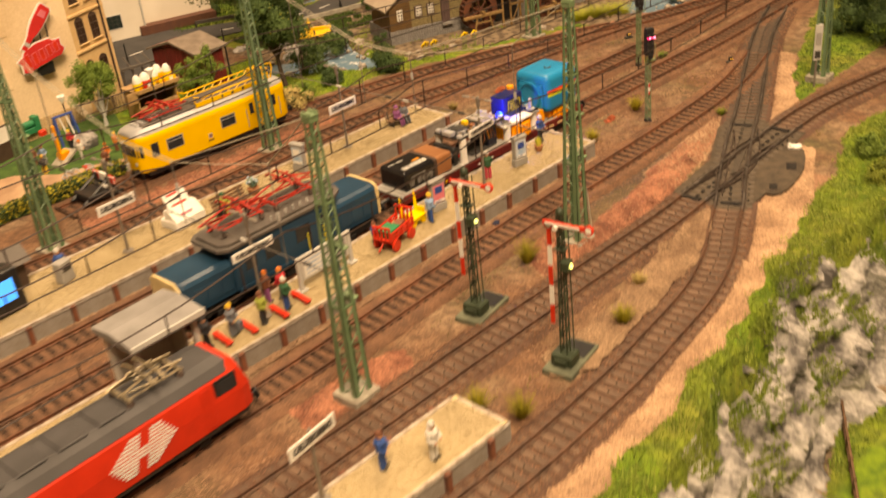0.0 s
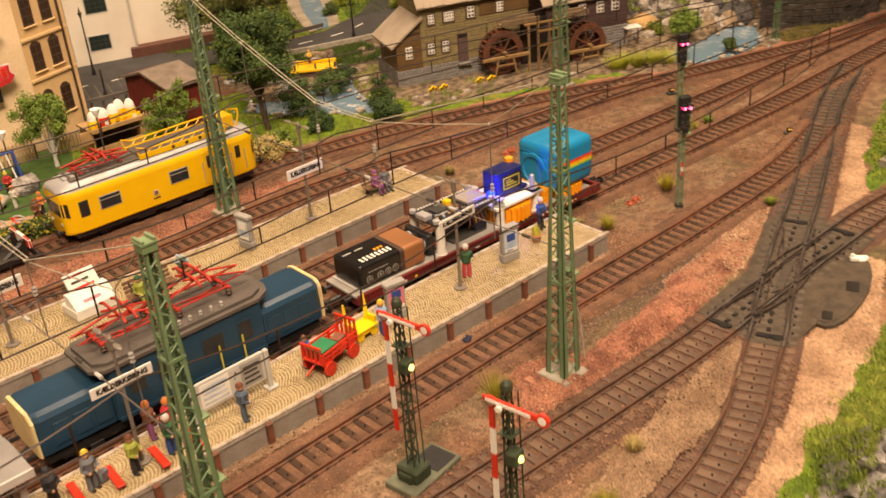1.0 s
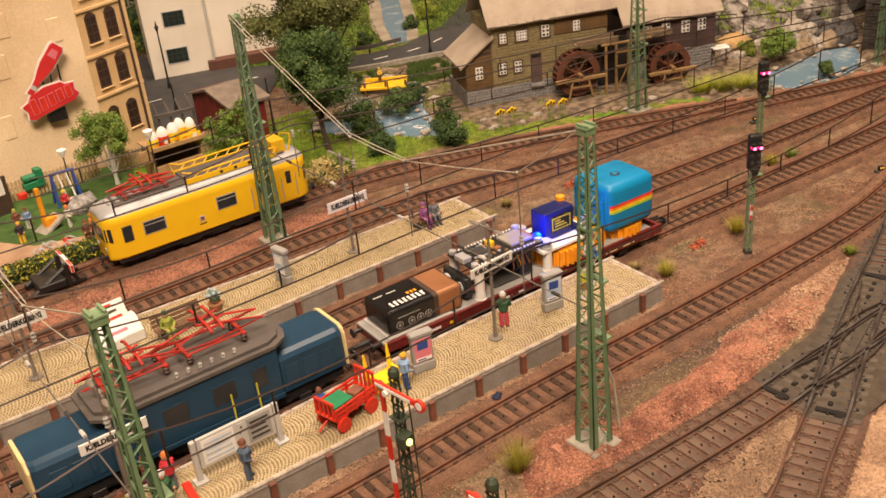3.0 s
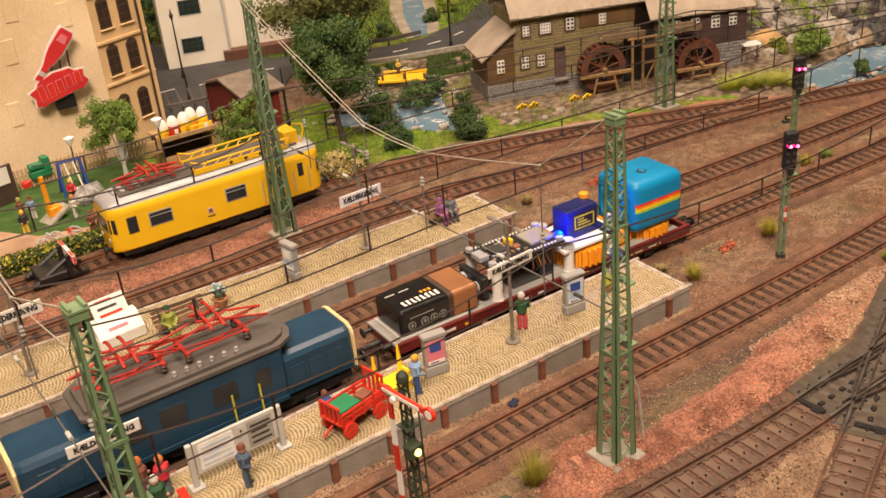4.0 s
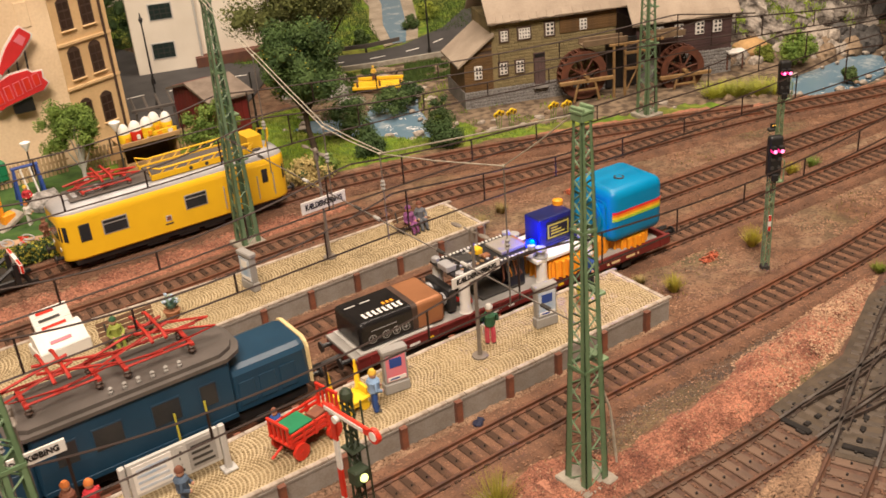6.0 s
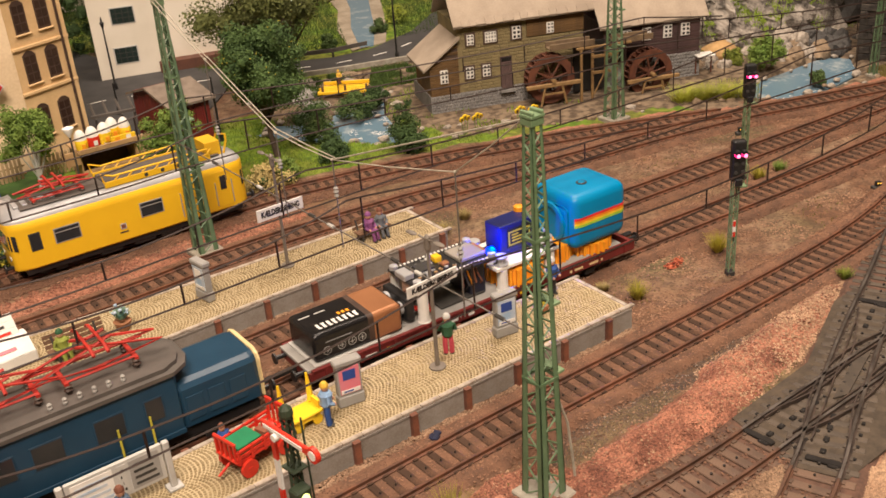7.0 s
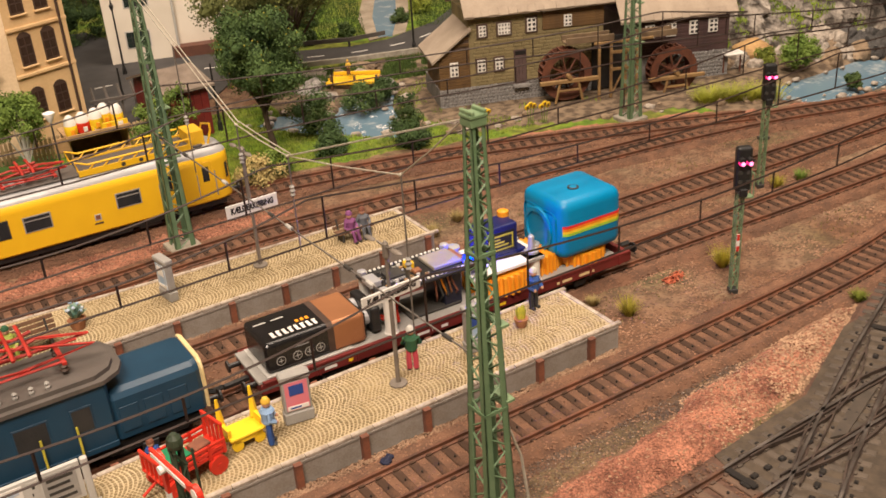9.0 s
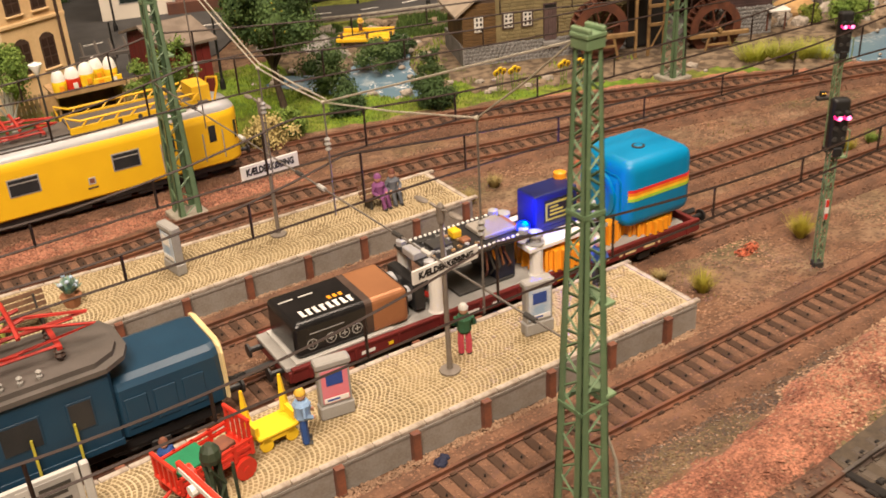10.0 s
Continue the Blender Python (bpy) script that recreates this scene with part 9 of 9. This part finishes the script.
for j in range(46):
    x = rng.uniform(17.5, 46)
    y = 34.3 - 0.44 * (x - 22.4) - rng.uniform(2.2, 5.2)
    if inside(x, y, WATER_B):
        continue
    crag(x, y, rng.uniform(-0.25, -0.05), rng.uniform(0.15, 0.42), 200 + j, 1.2, 1, 0.7, "brown stone on the mill bank", M["rock_brown" if j % 3 else "rock_pale"], "bank stones", 2)
for j in range(40):
    p = WATER_A[j % len(WATER_A)]
    crag(p[0] + rng.uniform(-0.9, 0.9), p[1] + rng.uniform(-0.7, 0.7), -0.3, rng.uniform(0.15, 0.42), 260 + j, 1.2, 1, 0.7, "pale stone at the edge of the stream", M["rock_pale"], "stream stones", 2)
for j in range(36):
    x = rng.uniform(44.6, 56)
    y = rng.uniform(25.6, 29.5) - 0.25 * max(0, x - 47)
    if math.hypot(x - 43.4, y - 25.6) < 2.0:
        continue
    crag(x, y, -0.2 + 0.35 * max(0, y - 26.5), rng.uniform(0.35, 1.0), 700 + j, 1.1, 0.9, 1.15, "rugged rock between the river and the bank", M["rock_dark" if x > 50 else ("rock_brown", "cliff_bank", "rock_pale")[j % 3]], "river rocks")
for j in range(26):
    p = WATER_B[j % len(WATER_B)]
    crag(p[0] + rng.uniform(-1.2, 1.2), p[1] + rng.uniform(-0.8, 0.8), -0.25, rng.uniform(0.12, 0.38), 310 + j, 1.2, 1, 0.7, "pale stone at the river bank", M["rock_pale"], "river stones", 2)
# dark layered stone wall beside the tunnel mouth
M["tunnel_stone"] = mat("dark_layered_stone", (0.085, 0.072, 0.06), (0.032, 0.028, 0.025), 1.2, 0.9, 0, 0.8, 6, jitter=0.5)
tunnel_wall = thing("tunnel_wall", "dark layered stone wall beside the tunnel mouth", "wall", at(0, 0, 0), kind="structure")
layer = to_mesh("stone", box(B(), -0.5, 0.5, -0.5, 0.5, -0.5, 0.5, 0.06), M["tunnel_stone"])
for (x0, y0), (x1, y1) in (((50.0, 22.6), (51.6, 19.6)), ((51.6, 19.6), (54.2, 17.4)), ((54.2, 17.4), (60.0, 17.2))):
    n = math.hypot(x1 - x0, y1 - y0)
    turned = math.degrees(math.atan2(y1 - y0, x1 - x0))
    part("core", turn(box(B(), 0, n, 0.15, 1.2, -0.4, 8.0), Matrix.Translation((x0, y0, 0)) @ Matrix.Rotation(radians(turned), 4, "Z")), M["tunnel_stone"], tunnel_wall)
    for r in range(15):
        u = 0.0
        while u < n:
            w = min(rng.uniform(0.5, 1.3), n - u + 0.1)
            piece("stone", layer, tunnel_wall, at(x0, y0, 0, turned) @ at(u + w / 2, 0.1 + rng.uniform(-0.12, 0.08), 0.1 + 0.53 * r, rng.uniform(-4, 4)) @ Matrix.Diagonal((w * 0.97, 0.5, 0.48, 1)))
            u += w
M["ochre_rock"] = mat("ochre_sandstone", (0.46, 0.29, 0.12), (0.30, 0.18, 0.075), 0.8, 0.85, 0, 0.8, 5)
yb = thing("yellow_bank", "ochre sand ledge below the rocks", "ledge", at(44.5, 30.8, 0, -20))
bm = ball(B(), (0, 0, 0.2), 1.5, 0.5, 16, 10)
for v in bm.verts:
    v.co += v.co.normalized() * 0.35 * block(v.co * 0.9 + Vector((4, 2, 1)), 0.9)
part("ledge", bm, M["ochre_rock"], yb)


# -- grass flock as one object
def blades(name, count, spot, hmin, hmax, material, label, seed, width=0.04):
    rng = random.Random(seed)
    verts, faces = [], []
    for k in range(count):
        p = spot(rng)
        if p is None:
            continue
        a, h = rng.uniform(0, 6.28), rng.uniform(hmin, hmax)
        w = width
        lean = rng.uniform(0, 0.5) * h
        b = len(verts)
        c, s = math.cos(a), math.sin(a)
        verts += [((p[0] - s * w) * K, (p[1] + c * w) * K, p[2] * K), ((p[0] + s * w) * K, (p[1] - c * w) * K, p[2] * K), ((p[0] + c * lean) * K, (p[1] + s * lean) * K, (p[2] + h) * K)]
        faces.append((b, b + 1, b + 2))
    me = bpy.data.meshes.new(name)
    me.from_pydata(verts, [], faces)
    me.materials.append(material)
    return tagged(new(name, me), label, "grass", kind="stuff")


def lawn(x0, x1, y0, y1):
    def spot(r):
        x, y = r.uniform(x0, x1), r.uniform(y0, y1)
        if x < -2.5 and y > 33.5:
            return None
        return (x, y, height(x, y) - 0.03) if covers(x, y)[0] > 0.5 + 0.2 * r.random() else None
    return spot


blades("lawn_grass", 36000, lawn(-14, 30, 29, 46), 0.1, 0.26, M["grass"], "bright green grass flock behind the line", 1)
blades("bank_moss", 9000, bank_spot, 0.15, 0.4, M["grass"], "green moss on the ledges of the bank", 15)
blades("cliff_moss", 42000, moss_spot, 0.08, 0.24, M["grass_long"], "bright moss tufts on the ledges of the cliff", 12)
def cliff_lawn(low, high):
    """Flock in drifts, thinning out over the verge."""
    def spot(r):
        x, y = r.uniform(-16, 30), r.uniform(-16, -4.0)
        w = rough(x, y, 0.55) + 0.6 * rough(x, y, 1.7)
        if not low < w < high or covers(x, y)[0] < 0.12 + 0.75 * r.random():
            return None
        return (x, y, height(x, y) - 0.03 + 0.12 * max(0, w))
    return spot


blades("cliff_grass", 90000, cliff_lawn(-9, 9), 0.05, 0.2, M["grass_long"], "long bright grass on the cliff edge", 2)
blades("lime_grass", 52000, cliff_lawn(0.12, 9), 0.08, 0.3, M["grass_lime"], "pale lime grass clumps on the cliff edge", 22)
blades("dark_grass", 26000, cliff_lawn(-9, -0.18), 0.08, 0.26, M["grass"], "darker green grass patches on the cliff edge", 23)
def hill(r):
    x, y = r.uniform(13, 46), r.uniform(55.5, 78)
    return (x, y, height(x, y) - 0.02) if y > 58.5 - 0.18 * (x - 16) and not (25 + (y - 55) * 0.45 < x < 30 + (y - 55) * 0.5) else None


# the slope's shade from trees and shrubs is put into the blade colour
blades("hill_grass", 30000, hill, 0.15, 0.4, M["grass_dark"], "slope grass behind the road, darkened for tree shade", 14)
def undergrowth(r):
    x = r.uniform(14, 26)
    y = 45.0 - 0.3 * (x - 18) + r.uniform(0, 5.2)
    if math.hypot(x - 17.9, y - 44.3) < 1.6 or rough(x, y, 0.8) < -0.12 or y > 51.4 - 0.33 * (x - 17):
        return None
    return (x, y, height(x, y) - 0.03)


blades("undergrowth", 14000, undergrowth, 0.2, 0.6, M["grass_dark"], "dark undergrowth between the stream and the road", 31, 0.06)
def wall_strip(r):
    x = r.uniform(47.5, 56)
    y = interp(x, PLAN["back"]) + r.uniform(1.9, 4.2)
    return (x, y, height(x, y) - 0.02) if rough(x, y, 0.7) > -0.25 and not inside(x, y, WATER_B) else None


blades("wall_grass", 9000, wall_strip, 0.15, 0.4, M["scrub"], "olive grass at the foot of the tunnel wall", 33, 0.05)
blades("junction_grass", 34000, lawn(24, 60, -1, 14), 0.06, 0.2, M["grass_dark"], "green grass between the branching tracks", 3)


def scrub(r):
    x, y = r.uniform(-20, 34), r.uniform(-7, 23)
    if noise.noise(Vector((x * 0.22, y * 0.3, 7.0))) < 0.22:
        return None
    if min(dist_line(x, y, LINES[n][::3]) for n in ("front", "branch", "curve", "middle_near", "middle_far", "back")) < 1.7:
        return None
    if (4.9 < y < 9.7 and x < 10.3) or (16.2 < y < 22.4 and x < 9) or (-8.2 < y < -4.4 and x < -14.6):
        return None
    return (x, y, height(x, y) - 0.02)


blades("scrub_grass", 14000, scrub, 0.06, 0.2, M["scrub"], "thin olive scrub between the tracks", 4)


# -- loose ballast and gravel
TRACKS_NEAR = [LINES[n][::2] for n in ("front", "branch", "curve", "middle_near", "middle_far", "back", "far_siding")]


def on_platform(x, y):
    return (x < 10.0 and interp(x, P2_FRONT) - 0.06 < y < interp(x, P2_BACK) + 0.06) or (x < 8.7 and interp(x, P1_FRONT) - 0.06 < y < interp(x, P1_BACK) + 0.06) or (-8.0 < y < -4.45 and x < -14.9)


def ballast_spot(r):
    x, y = r.uniform(-26, 40), r.uniform(-9, 31)
    if on_platform(x, y) or y > interp(x, PLAN["far_siding"]) + 1.7 or y < interp(x, PLAN["curve"]) - 1.8:
        return None
    if noise.noise(Vector((x * 0.35, y * 0.35, 2.0))) < -0.15:
        return None
    if min(dist_line(x, y, l) for l in TRACKS_NEAR) < 1.45:
        return None
    return (x, y, height(x, y) + 0.02)


strewn("loose_ballast", 150000, ballast_spot, (0.022, 0.075), M["stone_brown"], "loose brown ballast stones between the tracks", "ballast", 0.6, 3)


BRANCH_NEAR = LINES["branch"][::2]


def patch_spot(poly, x0, x1, y0, y1, edge=0.0):
    def spot(r):
        x, y = r.uniform(x0, x1), r.uniform(y0, y1)
        if near_poly(x, y, poly) + 0.35 * rough(x, y, 1.1) > edge or dist_line(x, y, BRANCH_NEAR) < 1.3:
            return None
        return (x, y, height(x, y) + 0.03)
    return spot


def pale_spot(r):
    p = patch_spot(RED_PATCH, -4, 20, -2, 4, 0.3)(r)
    return p if p and r.random() < 0.1 + 0.9 * steps(7, 16, p[0] + 3.5 * rough(p[0], p[1], 0.8)) else None


strewn("pale_gravel", 36000, pale_spot, (0.03, 0.085), M["stone_beige"], "pale beige stones in the red gravel", "gravel", 0.8, 13)
def red_spot(r):
    p = patch_spot(RED_PATCH, -4, 20, -2, 4, 0.12)(r)
    return p if p and r.random() > 0.82 * steps(8, 16, p[0] + 3.0 * rough(p[0], p[1], 0.8)) else None


strewn("red_gravel", 95000, red_spot, (0.03, 0.085), M["stone_red"], "red gravel heaped around the mast", "gravel", 0.7, 4)
strewn("red_gravel", 12000, patch_spot(RED_PATCH_B, -20, -12, -2, 2, 0.2), (0.035, 0.09), M["stone_red"], "red gravel by the front mast", "gravel", 0.7, 5)
strewn("red_gravel", 16000, patch_spot(RED_PATCH_C, -17, 7, 22, 29, 0.2), (0.035, 0.09), M["stone_red"], "red gravel beside the siding", "gravel", 0.6, 6)
CURVE_NEAR = LINES["curve"][::2]


def sand_spot(r):
    x, y = r.uniform(-12, 8), r.uniform(-8.5, -3.5)
    if near_poly(x, y, SAND_PATCH) + 0.3 * rough(x, y, 1.1) > 0.15 or dist_line(x, y, BRANCH_NEAR) < 1.15:
        return None
    return (x, y, max(height(x, y), 0.15 * steps(2.0, 1.5, dist_line(x, y, CURVE_NEAR)), 0.15 * steps(2.0, 1.5, dist_line(x, y, BRANCH_NEAR))) + 0.02)


strewn("beige_gravel", 48000, sand_spot, (0.035, 0.09), M["stone_beige"], "beige gravel between the diverging tracks", "gravel", 0.7, 7)


def verge(r):
    x = r.uniform(-18, 34)
    d = 1.45 + 2.75 * r.random() ** 1.4
    if x >= 18 and d > 2.2 + 0.8 * rough(x, d, 0.5) + 0.4 * r.random():
        return None
    y = interp(x, PLAN["curve"]) - d * (1.0 if x < 3 else 1.2)
    if 9.5 < x < 19 and y > min(-3.7, -5.75 + 0.27 * (x - 10.3)):
        return None
    if x >= 19 and y < -0.8:
        return None
    return (x, y, height(x, y) + 0.02) if covers(x, y)[0] < 0.6 else None


strewn("verge_gravel", 44000, verge, (0.04, 0.15), M["stone_beige"], "beige gravel verge beside the curve", "gravel", 0.7, 10)


def shoulder(r):
    line = r.choice(TRACKS_NEAR)
    i = r.randrange(len(line) - 1)
    p, q = line[i], line[i + 1]
    if not -24 < p.x < 44 or (line is TRACKS_NEAR[1] or line is TRACKS_NEAR[2]) and 6.5 < p.x < 22:
        return None
    d = (q - p).normalized()
    o = r.choice((-1, 1)) * (r.uniform(0.95, 1.8) if r.random() < 0.7 else r.uniform(0, 0.65))
    c = p.lerp(q, r.random()) + Vector((-d.y, d.x, 0)) * o
    if on_platform(c.x, c.y):
        return None
    return (c.x, c.y, (0.11 - 0.5 * max(0, abs(o) - 1.42)) if abs(o) > 0.9 else 0.035)


strewn("shoulder_ballast", 130000, shoulder, (0.022, 0.07), M["stone_bed"], "dark brown ballast along the sleeper ends", "ballast", 0.7, 11)



def wall_foot(r):
    x = r.uniform(-26, 9.8)
    if r.random() < 0.45:
        y = interp(x, P2_FRONT) - r.uniform(0.08, 0.55)
    else:
        y = interp(x, P1_FRONT) - r.uniform(0.08, 0.9)
        if x > 8.5:
            return None
    return (x, y, -0.06 + 0.1 * r.random())


strewn("foot_gravel", 20000, wall_foot, (0.025, 0.07), M["stone_foot"], "pale brown gravel along the foot of the platforms", "gravel", 0.8, 18)

# ---- the slip crossing and its drive ----
M["tar"] = mat("dull_black_plastic", (0.016, 0.014, 0.013), (0.024, 0.021, 0.019), 2, 0.85, spec=0.2)
slip = thing("slip_crossing", "dark double slip crossing with black check rails", "track crossing", at(0, 0, 0), kind="structure")
bm = slab(B(), [(7.4, -4.2), (8.2, -5.75), (10.7, -5.6), (12.6, -5.2), (15.3, -4.5), (17.4, -3.8), (19.8, -3.6), (20.2, -0.6), (19.4, 1.7), (17.8, 1.6), (13, -0.6), (8.0, -1.1)], -0.06, 0.05)
part("roadbed", bm, M["bed_grey"], slip)
cx, cy = 13.35, -2.38
for a, l in ((2.0, 4.6), (25.0, 4.6)):
    for o in (-0.6, 0.6):
        bm = box(B(), -l, l, o - 0.03, o + 0.03, 0.06, 0.226 + 0.004 * (a > 9) + 0.003 * (o > 0), 0.01)
        turn(bm, Matrix.Translation((cx, cy, 0)) @ Matrix.Rotation(radians(a), 4, "Z"))
        part("check_rail", bm, M["rail_dark"], slip)
for s in (-1, 1):
    line = [Vector((cx - 5.0, cy - (0.12 if s > 0 else 2.25), 0)), Vector((cx - 1.5, cy - 0.35 - s * 0.1, 0)), Vector((cx + 1.5, cy + 0.35 - s * 0.1, 0)), Vector((cx + 5.0, cy + (2.25 if s > 0 else 0.12), 0))]
    for o in (-0.76, 0.76):
        bm = swept(B(), smooth_line([(p.x, p.y) for p in line], 0.5), [(0.03, 0.06), (0.03, 0.238 + 0.003 * s), (-0.03, 0.238 + 0.003 * s), (-0.03, 0.06)], o)
        part("switch_blade", bm, M["rail_dark"], slip)
for k, (x, y, a) in enumerate(((7.75, -2.45, 4), (8.3, -4.75, 24), (18.8, 0.35, 24), (19.3, -2.05, 2))):
    part("tie_bar", turn(box(box(B(), -0.13, 0.13, -0.62, 0.62, 0.07, 0.19, 0.03), -0.22, 0.2, -0.5, -0.12, 0.07, 0.16, 0.03), Matrix.Translation((x, y, 0)) @ Matrix.Rotation(radians(a), 4, "Z")), M["tar"], slip)
for name, spots in (("curve", (8.75, 9.4, 10.05, 10.7, 16.9, 17.55, 18.15)), ("branch", (8.2, 8.85, 9.55, 10.2, 10.9, 16.5, 17.2, 17.9, 18.6))):
    for x in spots:
        y = interp(x, PLAN[name])
        part("rail_chair", turn(box(B(), -0.13, 0.13, -0.1, 0.1, 0.05, 0.16, 0.03), Matrix.Translation((x, y, 0)) @ Matrix.Rotation(radians(24 if name == "curve" else 2), 4, "Z")), M["tar"], slip)
        for o in (-1.02, 1.02):
            part("rail_chair", turn(box(B(), -0.07, 0.07, -0.06, 0.06, 0.05, 0.14, 0.02), Matrix.Translation((x, y, 0)) @ Matrix.Rotation(radians(24 if name == "curve" else 2), 4, "Z") @ Matrix.Translation((0, o, 0))), M["tar"], slip)
part("frog_plate", slab(B(), [(11.6, -2.75), (12.2, -2.95), (15.5, -1.75), (14.9, -1.5)], 0.05, 0.15), M["sleeper_grey"], slip)
drive = thing("point_motor_plate", "dark lens-shaped point motor plate with black hatches", "point motor", at(13.9, -5.3, 0))
outline = [(-3.35, -0.4), (-3.3, -0.75), (-2.95, -1.0), (-2.3, -1.1), (-1.5, -1.08), (-0.4, -0.92), (0.9, -0.6), (2.2, -0.05), (3.1, 0.5), (3.55, 0.95), (3.5, 1.3), (2.7, 1.4), (1.5, 0.95), (-1.2, 0.25), (-2.8, -0.05)]
part("plate", slab(B(), outline, -0.1, 0.12), M["bed_grey"], drive)
part("raised_rim", slab(B(), [(0.93 * x + 0.02, 0.82 * y) for x, y in outline], 0.1, 0.15), M["bed_grey"], drive)
for x, y, w, d in ((-2.5, -0.38, 0.36, 0.22), (0.55, 0.05, 0.46, 0.29)):
    part("hatch", turn(box(B(), -w, w, -d, d, 0.14, 0.2, 0.03), Matrix.Translation((x, y, 0)) @ Matrix.Rotation(radians(27), 4, "Z")), M["tar"], drive)
lamp_box = thing("point_lantern", "white point lantern box on the motor plate", "lantern", at(17.0, -4.2, 0.12, -48))
part("box", box(box(B(), -0.45, 0.42, -0.16, 0.16, 0, 0.26, 0.06), -0.1, 0.3, -0.24, 0.24, 0, 0.2, 0.06), M["white"], lamp_box)
part("knob", spin_z(B(), [(0.11, 0.22), (0.11, 0.36), (0.04, 0.4)], (-0.32, 0, 0), 8), M["white"], lamp_box)
bit = B()
ball(bit, (0, 0, 0.1), 0.22, 0.5, 7, 5)
ball(bit, (0.24, 0.05, 0.08), 0.16, 0.6, 7, 5)
for v in bit.verts:
    v.co += v.co.normalized() * 0.09 * noise.noise(v.co * 7)
solo("dark_rag", bit, mat("dark_blue_cloth", (0.015, 0.018, 0.045), rough=0.8), at(-0.95, 5.0, 0.05, 20), "crumpled dark blue scrap beside the rail", "scrap")
board_r = thing("track_sign", "white and dark board on a post in the grass", "sign", at(28.0, -0.2, 0, -40))
part("post", cyl(B(), (0, 0, -0.1), (0, 0, 2.6), 0.08, seg=6), M["lead"], board_r)
part("plate", box(B(), -0.28, 0.28, -0.12, -0.04, 1.9, 4.5, 0.03), M["pale_grey"], board_r)
part("dark_field", box(B(), -0.2, 0.2, -0.14, -0.11, 2.05, 2.6, 0.02), M["dark"], board_r)
part("grey_field", box(B(), -0.2, 0.2, -0.14, -0.11, 3.0, 3.9, 0.02), M["grey"], board_r)
fence_low = thing("rustic_fence", "brown rustic fence at the foot of the cliff", "fence", at(-2.0, -17.4, -8.7, 30))
for k in range(6):
    part("post", cyl(B(), (1.5 * k, 0, 0), (1.5 * k, 0, 1.3), 0.09, seg=5), M["wood"], fence_low)
for z in (0.6, 1.1):
    part("rail", cyl(B(), (-0.2, 0, z), (7.8, 0, z + 0.1), 0.07, seg=5), M["wood"], fence_low)

# ---- the room that holds the layout ----
room = thing("exhibition_room", "plain cream exhibition room round the layout", "room", at(0, 0, 0), kind="structure")
def wall_box(name, x0, x1, y0, y1, z0, z1):
    part(name, box(B(), x0 / K, x1 / K, y0 / K, y1 / K, z0 / K, z1 / K), M["room_wall"], room)
M["room_wall"] = mat("cream_room_paint", (0.62, 0.56, 0.46), (0.58, 0.52, 0.43), 0.01, 0.8)
table = thing("layout_table", "plain timber table carrying the model railway", "table", at(0, 0, 0), kind="structure")
part("apron", box(B(), -60, 90, -40, 96, -18, -9.8), M["wood_pale"], table)
for tx in (-52, 15, 82):
    for ty in (-32, 88):
        part("leg", box(B(), tx - 4, tx + 4, ty - 4, ty + 4, -87, -18), M["wood_pale"], table)
wall_box("wall_north", -3.1, 4.1, 3.0, 3.1, -1.0, 1.75)
wall_box("wall_south", -3.1, 4.1, -3.1, -3.0, -1.0, 1.75)
wall_box("wall_west", -3.1, -3.0, -3.0, 3.0, -1.0, 1.75)
wall_box("wall_east", 4.0, 4.1, -3.0, 3.0, -1.0, 1.75)
wall_box("room_floor", -3.1, 4.1, -3.1, 3.1, -1.1, -1.0)
wall_box("ceiling", -3.1, 4.1, -3.1, 3.1, 1.75, 1.85)


# ---- dark cinders with pale specks between the front track and the red gravel ----
CINDERS = [(2, 1.8), (4.1, 2.1), (7.9, 2.45), (11.7, 2.9), (14.5, 3.2), (14.5, 2.7), (11.5, 2.2), (7.6, 1.6), (4.1, 1.45), (2, 1.3)]
strewn("cinders", 15000, patch_spot(CINDERS, 1, 16, 0.5, 3.4, 0.55), (0.018, 0.05), mat("dark_cinder", (0.15, 0.10, 0.07), (0.07, 0.052, 0.043), 0.5, 0.85, jitter=0.5), "dark cinders along the front track", "cinders", 0.6, 16)
strewn("pale_chips", 420, patch_spot(CINDERS, 1, 16, 0.5, 3, 0.8), (0.02, 0.045), M["coping"], "small white chips scattered on the cinders", "chips", 0.6, 17)
OLIVE = [(1.9, 0.7), (2.6, 1.5), (4.8, 1.65), (6.8, 1.8), (8.4, 1.6), (7.4, 1.0), (5.0, 0.9), (3.4, 0.8), (2.4, 0.3)]
strewn("dry_moss", 6500, patch_spot(OLIVE, 1, 9, 0, 2.4, 0.15), (0.02, 0.06), mat("olive_dry_moss", (0.165, 0.115, 0.06), (0.085, 0.062, 0.034), 0.5, 0.9, jitter=0.5), "olive dry moss beside the red gravel", "moss", 0.8, 19)
